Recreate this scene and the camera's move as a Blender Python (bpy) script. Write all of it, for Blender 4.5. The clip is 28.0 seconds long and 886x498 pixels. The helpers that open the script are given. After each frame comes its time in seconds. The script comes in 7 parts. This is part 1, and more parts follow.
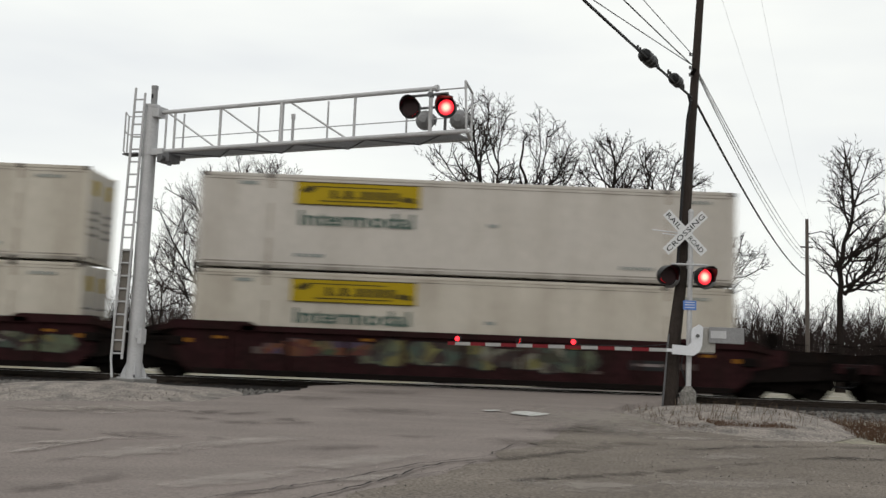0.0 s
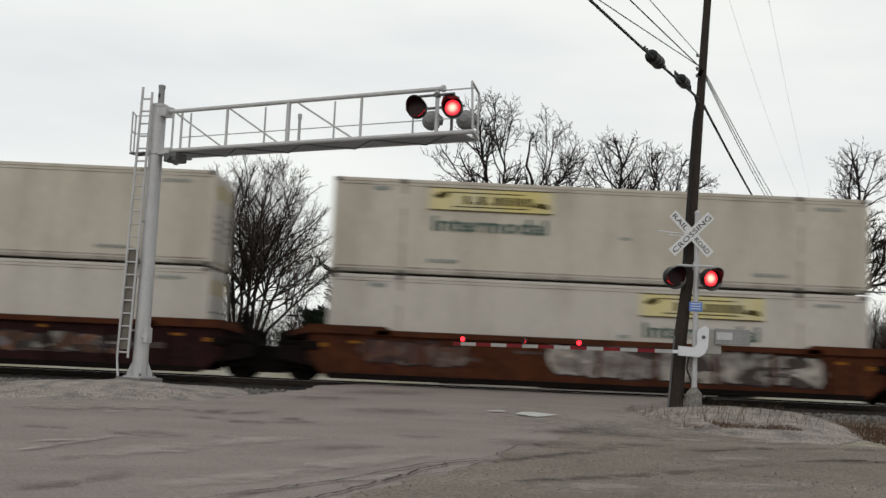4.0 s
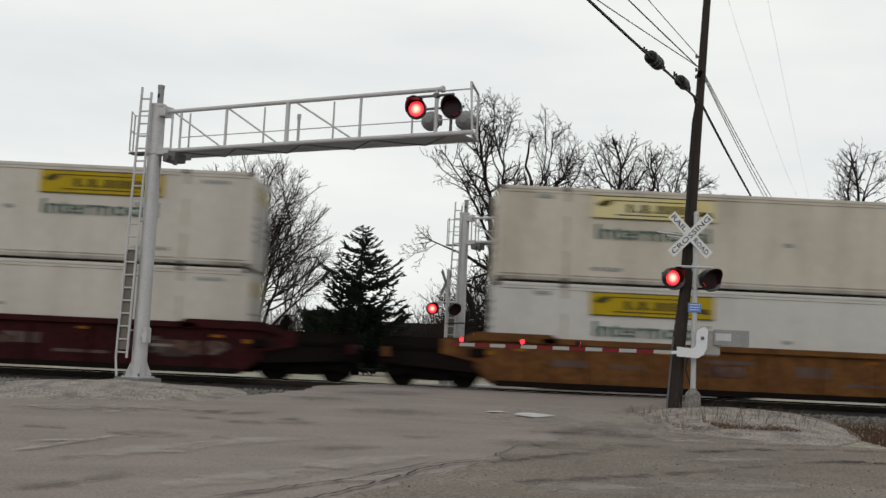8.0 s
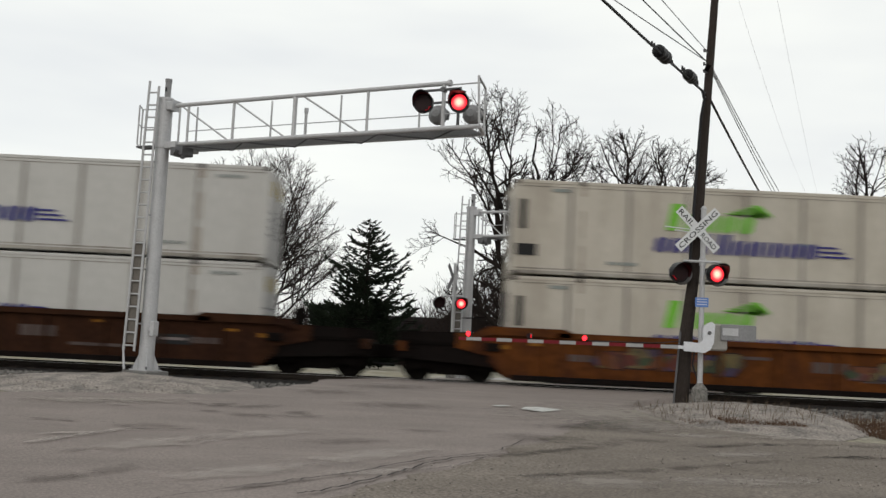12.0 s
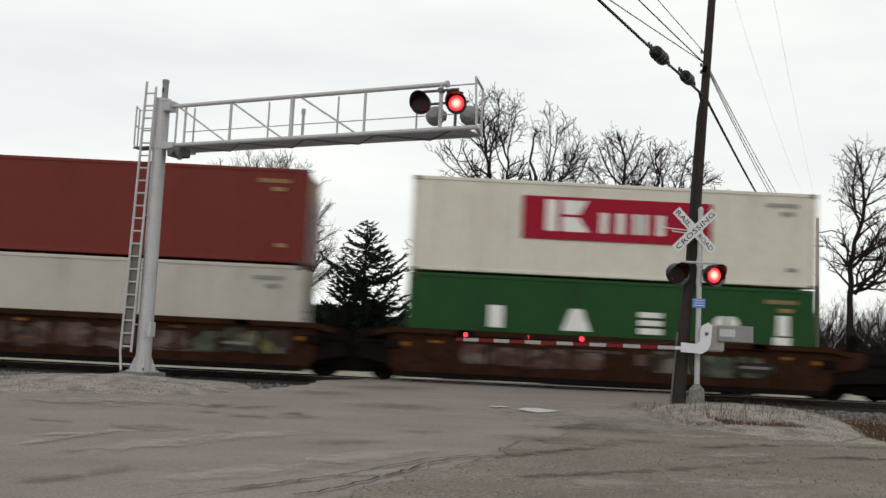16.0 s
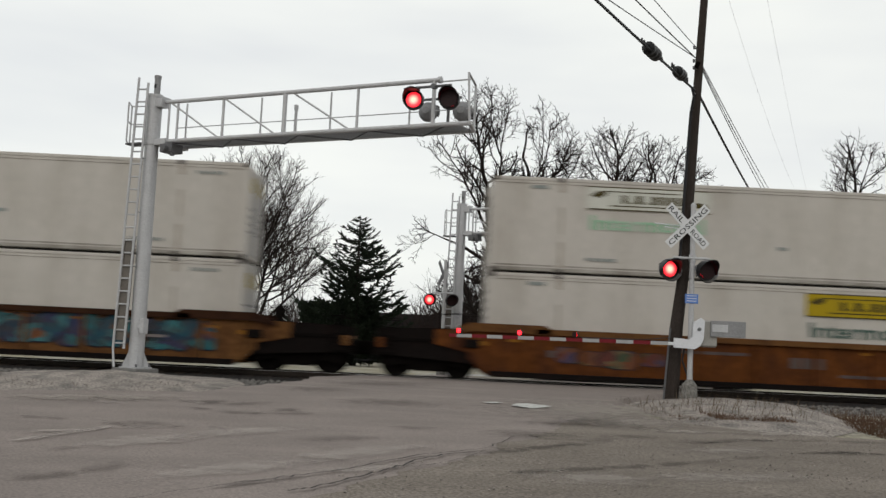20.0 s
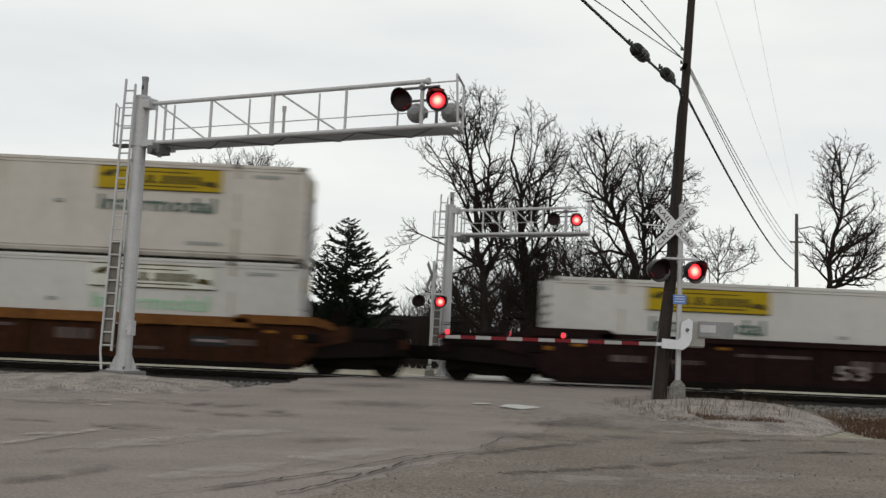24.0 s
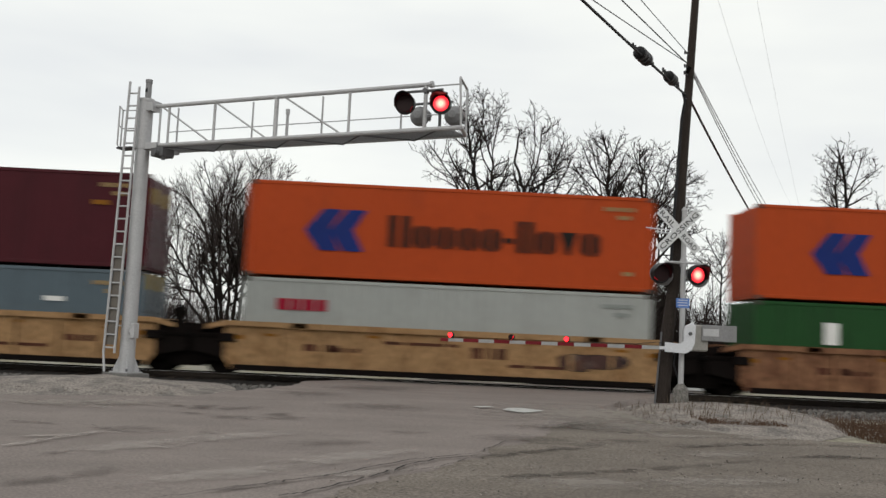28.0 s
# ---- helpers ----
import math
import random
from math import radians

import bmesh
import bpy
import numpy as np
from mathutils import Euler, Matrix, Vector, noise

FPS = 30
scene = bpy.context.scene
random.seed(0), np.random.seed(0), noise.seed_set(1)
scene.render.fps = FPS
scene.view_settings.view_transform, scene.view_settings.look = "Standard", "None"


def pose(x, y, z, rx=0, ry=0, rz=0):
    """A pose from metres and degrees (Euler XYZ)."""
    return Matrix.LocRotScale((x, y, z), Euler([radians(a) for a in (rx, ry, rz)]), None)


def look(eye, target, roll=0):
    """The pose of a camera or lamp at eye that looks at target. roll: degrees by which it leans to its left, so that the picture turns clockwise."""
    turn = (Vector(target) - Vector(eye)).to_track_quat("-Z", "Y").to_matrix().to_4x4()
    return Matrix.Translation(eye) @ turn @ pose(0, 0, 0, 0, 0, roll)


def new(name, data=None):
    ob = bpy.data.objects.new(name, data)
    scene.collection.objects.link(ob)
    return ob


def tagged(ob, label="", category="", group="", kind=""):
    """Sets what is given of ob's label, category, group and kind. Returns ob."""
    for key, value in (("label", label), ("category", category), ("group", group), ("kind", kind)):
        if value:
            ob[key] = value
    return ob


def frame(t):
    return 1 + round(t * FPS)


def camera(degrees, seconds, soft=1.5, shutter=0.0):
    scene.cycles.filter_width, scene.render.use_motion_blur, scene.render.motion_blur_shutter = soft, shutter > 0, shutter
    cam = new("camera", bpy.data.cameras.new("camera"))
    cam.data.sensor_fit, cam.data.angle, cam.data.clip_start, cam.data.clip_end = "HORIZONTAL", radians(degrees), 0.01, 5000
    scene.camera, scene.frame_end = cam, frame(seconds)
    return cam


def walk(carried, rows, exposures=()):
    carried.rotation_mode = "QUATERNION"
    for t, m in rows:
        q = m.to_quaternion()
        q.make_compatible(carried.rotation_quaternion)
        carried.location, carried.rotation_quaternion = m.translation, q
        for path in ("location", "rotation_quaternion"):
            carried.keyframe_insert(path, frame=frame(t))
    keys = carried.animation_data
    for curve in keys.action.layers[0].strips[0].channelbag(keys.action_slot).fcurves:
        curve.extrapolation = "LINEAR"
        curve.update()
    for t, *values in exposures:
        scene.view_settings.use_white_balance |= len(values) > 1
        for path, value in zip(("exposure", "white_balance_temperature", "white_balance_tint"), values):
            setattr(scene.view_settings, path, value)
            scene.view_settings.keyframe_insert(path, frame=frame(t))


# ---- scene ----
SECONDS = 28.0
cam = camera(47.05, SECONDS, soft=1.45, shutter=0.42)
EYE = (0.0, 0.0, 1.02)

# seconds and the camera's turn: a hand-held shot from one spot
TURNS = [(0, 95.809, -2.255, -1.011), (0.5, 95.777, -2.191, -1.090), (1, 95.750, -2.267, -1.059), (1.5, 95.799, -2.410, -0.972), (2, 95.849, -2.413, -0.909),
         (2.5, 95.891, -2.409, -0.709), (3, 95.838, -2.434, -0.656), (3.5, 95.824, -2.518, -0.694), (5.5, 95.765, -2.497, -0.735), (6, 95.801, -2.593, -0.729),
         (6.5, 95.881, -2.606, -0.737), (7, 95.970, -2.660, -0.727), (7.5, 95.932, -2.676, -0.754), (8, 95.846, -2.616, -0.768), (8.5, 95.757, -2.601, -0.726)]
TURNS += [(9, 95.698, -2.622, -0.750), (9.5, 95.646, -2.609, -0.806), (10, 95.547, -2.694, -0.649), (10.5, 95.463, -2.724, -0.527), (11, 95.453, -2.747, -0.445),
          (11.5, 95.450, -2.808, -0.386), (12, 95.498, -2.765, -0.392), (12.5, 95.557, -2.825, -0.473), (14.5, 95.603, -2.759, -0.568), (15, 95.562, -2.791, -0.521),
          (15.5, 95.564, -2.805, -0.486), (16, 95.557, -2.759, -0.549), (16.5, 95.513, -2.830, -0.599), (17, 95.447, -2.813, -0.609), (17.5, 95.406, -2.783, -0.617)]
TURNS += [(18, 95.422, -2.792, -0.609), (18.5, 95.446, -2.765, -0.632), (19, 95.470, -2.649, -0.785), (19.5, 95.376, -2.639, -0.901), (20, 95.348, -2.649, -0.926),
          (20.5, 95.299, -2.663, -0.971), (21, 95.284, -2.600, -0.987), (21.5, 95.339, -2.608, -1.114), (23.5, 95.471, -2.533, -1.573), (24, 95.446, -2.481, -1.559),
          (24.5, 95.449, -2.477, -1.549), (25, 95.499, -2.458, -1.602), (25.5, 95.510, -2.403, -1.727), (26, 95.550, -2.444, -1.694), (26.5, 95.597, -2.540, -1.617),
          (27, 95.593, -2.620, -1.513), (27.5, 95.613, -2.632, -1.470), (28, 95.616, -2.619, -1.401)]
walk(cam, [(t, pose(*EYE, rx, ry, rz)) for t, rx, ry, rz in TURNS], exposures=[(0, 0.04), (2, -0.05), (7, -0.07), (8, -0.08), (9, -0.02), (10, 0.06), (12, 0.02), (15, -0.03), (16, 0.04), (17, 0.05), (18, 0.07), (19, 0.0), (21, -0.05), (24, -0.08), (27, -0.05), (28, 0.0)])

# ---- light: a bright overcast winter sky ----
world = bpy.data.worlds.new("world")
scene.world = world
world.use_nodes = True
wn, wl = world.node_tree.nodes, world.node_tree.links
wn.clear()
w_out = wn.new("ShaderNodeOutputWorld")
w_mix = wn.new("ShaderNodeMixShader")
w_mix.inputs[0].default_value = 0.93
w_blue, w_cloud = wn.new("ShaderNodeBackground"), wn.new("ShaderNodeBackground")
sky = wn.new("ShaderNodeTexSky")
sky.sky_type, sky.sun_disc = "NISHITA", False
sky.sun_elevation, sky.sun_rotation = radians(32), radians(150)
w_blue.inputs[1].default_value = 0.10
w_cloud.inputs[1].default_value = 1.02
w_co = wn.new("ShaderNodeTexCoord")
w_map = wn.new("ShaderNodeMapping")
w_map.inputs["Scale"].default_value = (1.2, 1.2, 5.0)
w_noise = wn.new("ShaderNodeTexNoise")
w_noise.inputs["Scale"].default_value, w_noise.inputs["Detail"].default_value = 1.6, 4
w_ramp = wn.new("ShaderNodeValToRGB")
w_ramp.color_ramp.elements[0].position, w_ramp.color_ramp.elements[0].color = 0.3, (0.81, 0.83, 0.84, 1)
w_ramp.color_ramp.elements[1].position, w_ramp.color_ramp.elements[1].color = 0.62, (0.985, 1.0, 0.955, 1)
wl.new(w_co.outputs["Generated"], w_map.inputs[0])
wl.new(w_map.outputs[0], w_noise.inputs["Vector"])
wl.new(w_noise.outputs[0], w_ramp.inputs[0])
wl.new(w_ramp.outputs[0], w_cloud.inputs[0])
wl.new(sky.outputs[0], w_blue.inputs[0])
wl.new(w_blue.outputs[0], w_mix.inputs[1])
wl.new(w_cloud.outputs[0], w_mix.inputs[2])
wl.new(w_mix.outputs[0], w_out.inputs[0])
sun_data = bpy.data.lights.new("sun", "SUN")
sun_data.energy, sun_data.angle, sun_data.color = 0.55, radians(25), (1.0, 0.94, 0.86)
sun = new("sun", sun_data)
sun.matrix_basis = look((-30, -50, 40), (0, 20, 0))


# ---- materials ----
def mat(name, col, rough=0.7, metal=0.0, var=0.12, scale=1.2, grain=18.0, fine=0.08, bump=0.15, second=None, amount=0.5, soft=0.12, stretch=(1, 1, 1), bump_scale=40.0, shine=0.18, turn=0.0, even=False):
    """A surface with broad variation, fine grain, relief and, where given, a second colour in patches."""
    m = bpy.data.materials.new(name)
    m.use_nodes = True
    n, l = m.node_tree.nodes, m.node_tree.links
    b = n["Principled BSDF"]
    b.inputs["Roughness"].default_value, b.inputs["Metallic"].default_value, b.inputs["Specular IOR Level"].default_value = rough, metal, shine
    co = n.new("ShaderNodeTexCoord")
    mp = n.new("ShaderNodeMapping")
    mp.inputs["Scale"].default_value = stretch
    mp.inputs["Rotation"].default_value = (0, 0, radians(turn))
    l.new(co.outputs["Object"], mp.inputs[0])
    broad, grit = n.new("ShaderNodeTexNoise"), n.new("ShaderNodeTexNoise")
    broad.inputs["Scale"].default_value, broad.inputs["Detail"].default_value = scale, 5
    grit.inputs["Scale"].default_value, grit.inputs["Detail"].default_value = grain, 3
    l.new(mp.outputs[0], broad.inputs["Vector"])
    l.new(co.outputs["Object"] if even else mp.outputs[0], grit.inputs["Vector"])
    a = n.new("ShaderNodeMix")
    a.data_type = "RGBA"
    a.inputs[6].default_value = (*[c * (1 - var) for c in col], 1)
    a.inputs[7].default_value = (*[min(1, c * (1 + var)) for c in col], 1)
    l.new(broad.outputs[0], a.inputs[0])
    out = a.outputs[2]
    if second:
        patch = n.new("ShaderNodeTexNoise")
        patch.inputs["Scale"].default_value, patch.inputs["Detail"].default_value = scale * 1.7, 6
        l.new(mp.outputs[0], patch.inputs["Vector"])
        rng = n.new("ShaderNodeMapRange")
        rng.inputs[1].default_value, rng.inputs[2].default_value = 1 - amount - soft, 1 - amount + soft
        l.new(patch.outputs[0], rng.inputs[0])
        s = n.new("ShaderNodeMix")
        s.data_type = "RGBA"
        s.inputs[7].default_value = (*second, 1)
        l.new(out, s.inputs[6])
        l.new(rng.outputs[0], s.inputs[0])
        out = s.outputs[2]
    f = n.new("ShaderNodeMix")
    f.data_type, f.blend_type = "RGBA", "MULTIPLY"
    f.inputs[0].default_value = 1.0
    tone = n.new("ShaderNodeMapRange")
    tone.inputs[1].default_value, tone.inputs[2].default_value = 0.3, 0.7
    tone.inputs[3].default_value, tone.inputs[4].default_value = 1 - fine * 2, 1 + fine
    l.new(grit.outputs[0], tone.inputs[0])
    l.new(out, f.inputs[6])
    l.new(tone.outputs[0], f.inputs[7])
    l.new(f.outputs[2], b.inputs["Base Color"])
    if bump:
        bn, bt = n.new("ShaderNodeBump"), n.new("ShaderNodeTexNoise")
        bt.inputs["Scale"].default_value, bt.inputs["Detail"].default_value = bump_scale, 4
        bn.inputs["Strength"].default_value, bn.inputs["Distance"].default_value = bump, 0.02
        l.new(co.outputs["Object"], bt.inputs["Vector"])
        l.new(bt.outputs[0], bn.inputs["Height"])
        l.new(bn.outputs[0], b.inputs["Normal"])
    return m


def glow(name, col, strength):
    m = bpy.data.materials.new(name)
    m.use_nodes = True
    b = m.node_tree.nodes["Principled BSDF"]
    b.inputs["Base Color"].default_value = (*[c * 0.5 for c in col], 1)
    b.inputs["Roughness"].default_value = 0.3
    b.inputs["Emission Color"].default_value = (*col, 1)
    b.inputs["Emission Strength"].default_value = strength
    return m


def lens_glow(name, r):
    """A lit lens: nearly white before the bulb, deep red at its rim."""
    m = glow(name, (1.0, 0.02, 0.04), 1.9)
    n, l = m.node_tree.nodes, m.node_tree.links
    co, mp, ln, ramp = n.new("ShaderNodeTexCoord"), n.new("ShaderNodeMapping"), n.new("ShaderNodeVectorMath"), n.new("ShaderNodeValToRGB")
    mp.inputs["Scale"].default_value = (1 / r, 0, 1 / r)
    ln.operation = "LENGTH"
    l.new(co.outputs["Object"], mp.inputs[0])
    l.new(mp.outputs[0], ln.inputs[0])
    l.new(ln.outputs["Value"], ramp.inputs[0])
    els = ramp.color_ramp.elements
    els[0].position, els[0].color = 0.22, (1.0, 0.5, 0.36, 1)
    els[1].position, els[1].color = 0.98, (0.5, 0.004, 0.014, 1)
    mid = els.new(0.68)
    mid.color = (1.0, 0.035, 0.045, 1)
    l.new(ramp.outputs[0], n["Principled BSDF"].inputs["Emission Color"])
    return m


def stain_mat(name, col, most):
    """A worn-in stain that thins out to nothing at its ragged rim."""
    m = bpy.data.materials.new(name)
    m.use_nodes = True
    n, l = m.node_tree.nodes, m.node_tree.links
    b, out = n["Principled BSDF"], n["Material Output"]
    b.inputs["Base Color"].default_value, b.inputs["Roughness"].default_value, b.inputs["Specular IOR Level"].default_value = (*col, 1), 0.9, 0.15
    co, mp, ln, geo = n.new("ShaderNodeTexCoord"), n.new("ShaderNodeMapping"), n.new("ShaderNodeVectorMath"), n.new("ShaderNodeNewGeometry")
    mp.inputs["Scale"].default_value = (1, 1, 0)
    ln.operation = "LENGTH"
    l.new(co.outputs["Object"], mp.inputs[0])
    l.new(mp.outputs[0], ln.inputs[0])
    big, small = n.new("ShaderNodeTexNoise"), n.new("ShaderNodeTexNoise")
    for t, s in ((big, 4.5), (small, 26.0)):
        t.inputs["Scale"].default_value, t.inputs["Detail"].default_value = s, 5
        l.new(geo.outputs["Position"], t.inputs["Vector"])
    a, c = n.new("ShaderNodeMath"), n.new("ShaderNodeMath")
    a.operation = c.operation = "MULTIPLY_ADD"
    a.inputs[1].default_value = -1.0
    l.new(ln.outputs["Value"], a.inputs[0])
    c.inputs[1].default_value = 1.7
    l.new(big.outputs[0], c.inputs[0])
    l.new(c.outputs[0], a.inputs[2])
    l.new(small.outputs[0], c.inputs[2])
    r = n.new("ShaderNodeMapRange")
    r.interpolation_type = "SMOOTHSTEP"
    r.inputs[1].default_value, r.inputs[2].default_value, r.inputs[3].default_value, r.inputs[4].default_value = 0.42, 1.25, 0.0, most
    l.new(a.outputs[0], r.inputs[0])
    mix, tr = n.new("ShaderNodeMixShader"), n.new("ShaderNodeBsdfTransparent")
    l.new(r.outputs[0], mix.inputs[0])
    l.new(tr.outputs[0], mix.inputs[1])
    l.new(b.outputs[0], mix.inputs[2])
    l.new(mix.outputs[0], out.inputs[0])
    return m


def graffiti_mat(name, cols, scale=1.3):
    """Sprayed paint: overlapping rounded patches of a few colours."""
    m = bpy.data.materials.new(name)
    m.use_nodes = True
    n, l = m.node_tree.nodes, m.node_tree.links
    b = n["Principled BSDF"]
    b.inputs["Roughness"].default_value, b.inputs["Specular IOR Level"].default_value = 0.6, 0.15
    co, mp, wob, add = n.new("ShaderNodeTexCoord"), n.new("ShaderNodeMapping"), n.new("ShaderNodeTexNoise"), n.new("ShaderNodeMix")
    mp.inputs["Scale"].default_value = (1.0, 1.0, 1.3)
    l.new(co.outputs["Object"], mp.inputs[0])
    wob.inputs["Scale"].default_value, wob.inputs["Detail"].default_value = 1.1, 1
    l.new(mp.outputs[0], wob.inputs["Vector"])
    add.data_type = "RGBA"
    add.inputs[0].default_value = 0.55
    l.new(mp.outputs[0], add.inputs[6])
    l.new(wob.outputs["Color"], add.inputs[7])
    v = n.new("ShaderNodeTexVoronoi")
    v.inputs["Scale"].default_value = scale * 3.6
    l.new(add.outputs[2], v.inputs["Vector"])
    ramp = n.new("ShaderNodeValToRGB")
    ramp.color_ramp.interpolation = "CONSTANT"
    sep = n.new("ShaderNodeSeparateColor")
    l.new(v.outputs["Color"], sep.inputs[0])
    l.new(sep.outputs[0], ramp.inputs[0])
    els = ramp.color_ramp.elements
    while len(els) < len(cols):
        els.new(0.5)
    for i, c in enumerate(cols):
        els[i].position, els[i].color = i / len(cols), (*c, 1)
    dirt, dm = n.new("ShaderNodeTexNoise"), n.new("ShaderNodeMix")
    dirt.inputs["Scale"].default_value, dirt.inputs["Detail"].default_value = 3.0, 5
    l.new(co.outputs["Object"], dirt.inputs["Vector"])
    dm.data_type = "RGBA"
    dm.inputs[7].default_value = (0.05, 0.03, 0.025, 1)
    dr = n.new("ShaderNodeMapRange")
    dr.inputs[1].default_value, dr.inputs[2].default_value, dr.inputs[4].default_value = 0.4, 0.75, 0.9
    l.new(dirt.outputs[0], dr.inputs[0])
    l.new(dr.outputs[0], dm.inputs[0])
    l.new(ramp.outputs[0], dm.inputs[6])
    l.new(dm.outputs[2], b.inputs["Base Color"])
    return m


M_GALV = mat("galvanised", (0.44, 0.44, 0.45), 0.55, 0.25, 0.14, 3, 30, 0.06, 0.1)
M_GALV_DARK = mat("galvanised_dark", (0.13, 0.13, 0.135), 0.6, 0.4, 0.2, 3, 30, 0.08, 0.1)
M_GALV_MID = mat("galvanised_mid", (0.24, 0.24, 0.245), 0.55, 0.2, 0.2, 3, 30, 0.08, 0.1)
M_SHIELD = mat("ladder_shield_sheet", (0.15, 0.135, 0.12), 0.7, 0.1, 0.2, 3, 30, 0.1, 0.1)
M_ALU = mat("cast_aluminium", (0.62, 0.63, 0.66), 0.55, 0.2, 0.08, 4, 30, 0.05, 0.1)
M_BLACK = mat("black_paint", (0.012, 0.012, 0.013), 0.45, 0, 0.2, 4, 30, 0.1, 0.05)
M_DARKLENS = mat("dark_red_glass", (0.016, 0.004, 0.005), 0.5, 0, 0.2, 4, 30, 0.1, 0)
M_LIT = lens_glow("lit_red_lens", 0.17)
M_TIP = glow("lit_tip", (1.0, 0.014, 0.022), 4.5)
M_HEAD = glow("headlamp", (1.0, 0.97, 0.9), 9.0)
M_WHITE = mat("white_sheeting", (0.62, 0.63, 0.64), 0.5, 0, 0.08, 6, 40, 0.05, 0)
M_STRIPE_RED = mat("faded_red_stripe", (0.15, 0.009, 0.014), 0.5, 0, 0.15, 6, 40, 0.08, 0)
M_STRIPE_WHITE = mat("greyed_white_stripe", (0.33, 0.33, 0.325), 0.55, 0, 0.12, 6, 40, 0.08, 0)
M_FOOTING = mat("dark_footing_concrete", (0.17, 0.166, 0.16), 0.9, 0, 0.15, 3, 40, 0.14, 0.4)
M_BASE = mat("grimy_cast_iron", (0.2, 0.19, 0.175), 0.85, 0, 0.3, 6, 30, 0.3, 0.4)
M_SIGN_BACK = mat("bare_sign_back", (0.2, 0.2, 0.205), 0.6, 0.2, 0.12, 4, 30, 0.08, 0)
M_INK = mat("black_lettering", (0.01, 0.01, 0.011), 0.6, 0, 0.1, 6, 40, 0.05, 0)
M_BLUE_SIGN = mat("blue_sign", (0.1, 0.2, 0.5), 0.5, 0, 0.1, 6, 40, 0.05, 0)
M_BOXGREY = mat("grey_cabinet", (0.3, 0.29, 0.27), 0.6, 0.1, 0.15, 4, 30, 0.06, 0.05)
M_POLE = mat("weathered_pole", (0.038, 0.03, 0.026), 0.9, 0, 0.3, 2, 25, 0.25, 0.5, stretch=(6, 6, 0.6))
M_POLE_PALE = mat("greyed_pole", (0.1, 0.085, 0.075), 0.9, 0, 0.25, 2, 25, 0.2, 0.4, stretch=(6, 6, 0.6))
M_CABLE = mat("cable", (0.02, 0.02, 0.022), 0.6, 0, 0.1, 4, 30, 0.05, 0)
M_WIRE = mat("bare_wire", (0.12, 0.12, 0.13), 0.5, 0.3, 0.1, 4, 30, 0.05, 0)
M_ASPHALT = mat("worn_asphalt", (0.242, 0.207, 0.19), 0.92, 0, 0.14, 0.7, 34, 0.15, 0.4, second=(0.186, 0.159, 0.146), amount=0.46, soft=0.22, stretch=(0.4, 1.0, 1), bump_scale=60, turn=-24, even=True)
M_APRON = mat("gravelly_asphalt", (0.212, 0.183, 0.157), 0.95, 0, 0.18, 0.8, 30, 0.26, 0.8, second=(0.152, 0.13, 0.11), amount=0.45, soft=0.2, stretch=(0.5, 1.1, 1), bump_scale=45, turn=8, even=True)
M_GRAVEL = mat("pale_gravel", (0.305, 0.27, 0.243), 0.95, 0, 0.15, 1.2, 24, 0.3, 1.0, second=(0.17, 0.155, 0.143), amount=0.45, bump_scale=30)
# dark stone, made darker still to carry the shadow along the rail
M_BALLAST_SHADED = mat("ballast", (0.034, 0.03, 0.028), 0.95, 0, 0.25, 2, 14, 0.5, 1.0, second=(0.02, 0.018, 0.017), amount=0.5, bump_scale=22)
M_STONE = mat("ballast_stone", (0.155, 0.146, 0.137), 0.9, 0, 0.35, 0.8, 9, 0.3, 0.5)
M_GROUND = mat("dead_grass_ground", (0.26, 0.235, 0.17), 0.95, 0, 0.2, 0.3, 8, 0.25, 0.6, second=(0.36, 0.345, 0.31), amount=0.45, soft=0.15)
M_FARROAD = mat("far_asphalt", (0.34, 0.335, 0.325), 0.9, 0, 0.1, 0.4, 8, 0.1, 0.3)
M_CRACK = mat("crack", (0.02, 0.018, 0.017), 0.95, 0, 0.2, 4, 30, 0.1, 0)
M_LINE = mat("worn_line_paint", (0.5, 0.5, 0.48), 0.85, 0, 0.12, 3, 30, 0.2, 0.2, second=(0.24, 0.235, 0.23), amount=0.35)
M_STAIN = stain_mat("oil_stain", (0.06, 0.05, 0.044), 0.4)
M_STAIN_FAINT = stain_mat("faint_stain", (0.11, 0.094, 0.085), 0.3)
M_DUST = stain_mat("pale_dust", (0.4, 0.36, 0.33), 0.45)
M_GRAVEL_DUST = stain_mat("gravel_dust", (0.29, 0.257, 0.23), 0.65)
M_WEED = mat("dry_weed", (0.12, 0.09, 0.065), 0.95, 0, 0.3, 2, 12, 0.2, 0)
M_WEED_RED = mat("dry_red_weed", (0.095, 0.057, 0.037), 0.95, 0, 0.3, 2, 12, 0.2, 0)
M_BARK = mat("bark", (0.02, 0.016, 0.014), 0.95, 0, 0.25, 1.5, 12, 0.2, 0.4, shine=0.04)
M_TWIG = mat("twigs", (0.027, 0.02, 0.018), 0.95, 0, 0.2, 1.5, 12, 0.15, 0, shine=0.05)
M_TWIG_PALE = mat("pale_twigs", (0.055, 0.044, 0.041), 0.95, 0, 0.2, 1.5, 12, 0.15, 0, shine=0.05)
M_NEEDLE = mat("spruce_needles", (0.012, 0.0175, 0.0105), 0.9, 0, 0.4, 1.2, 10, 0.25, 0, shine=0.06)
M_RAIL = mat("rail_steel", (0.028, 0.022, 0.018), 0.5, 0.5, 0.2, 3, 30, 0.15, 0.2)
M_RAILTOP = mat("polished_rail", (0.55, 0.54, 0.53), 0.3, 0.9, 0.08, 3, 30, 0.05, 0)
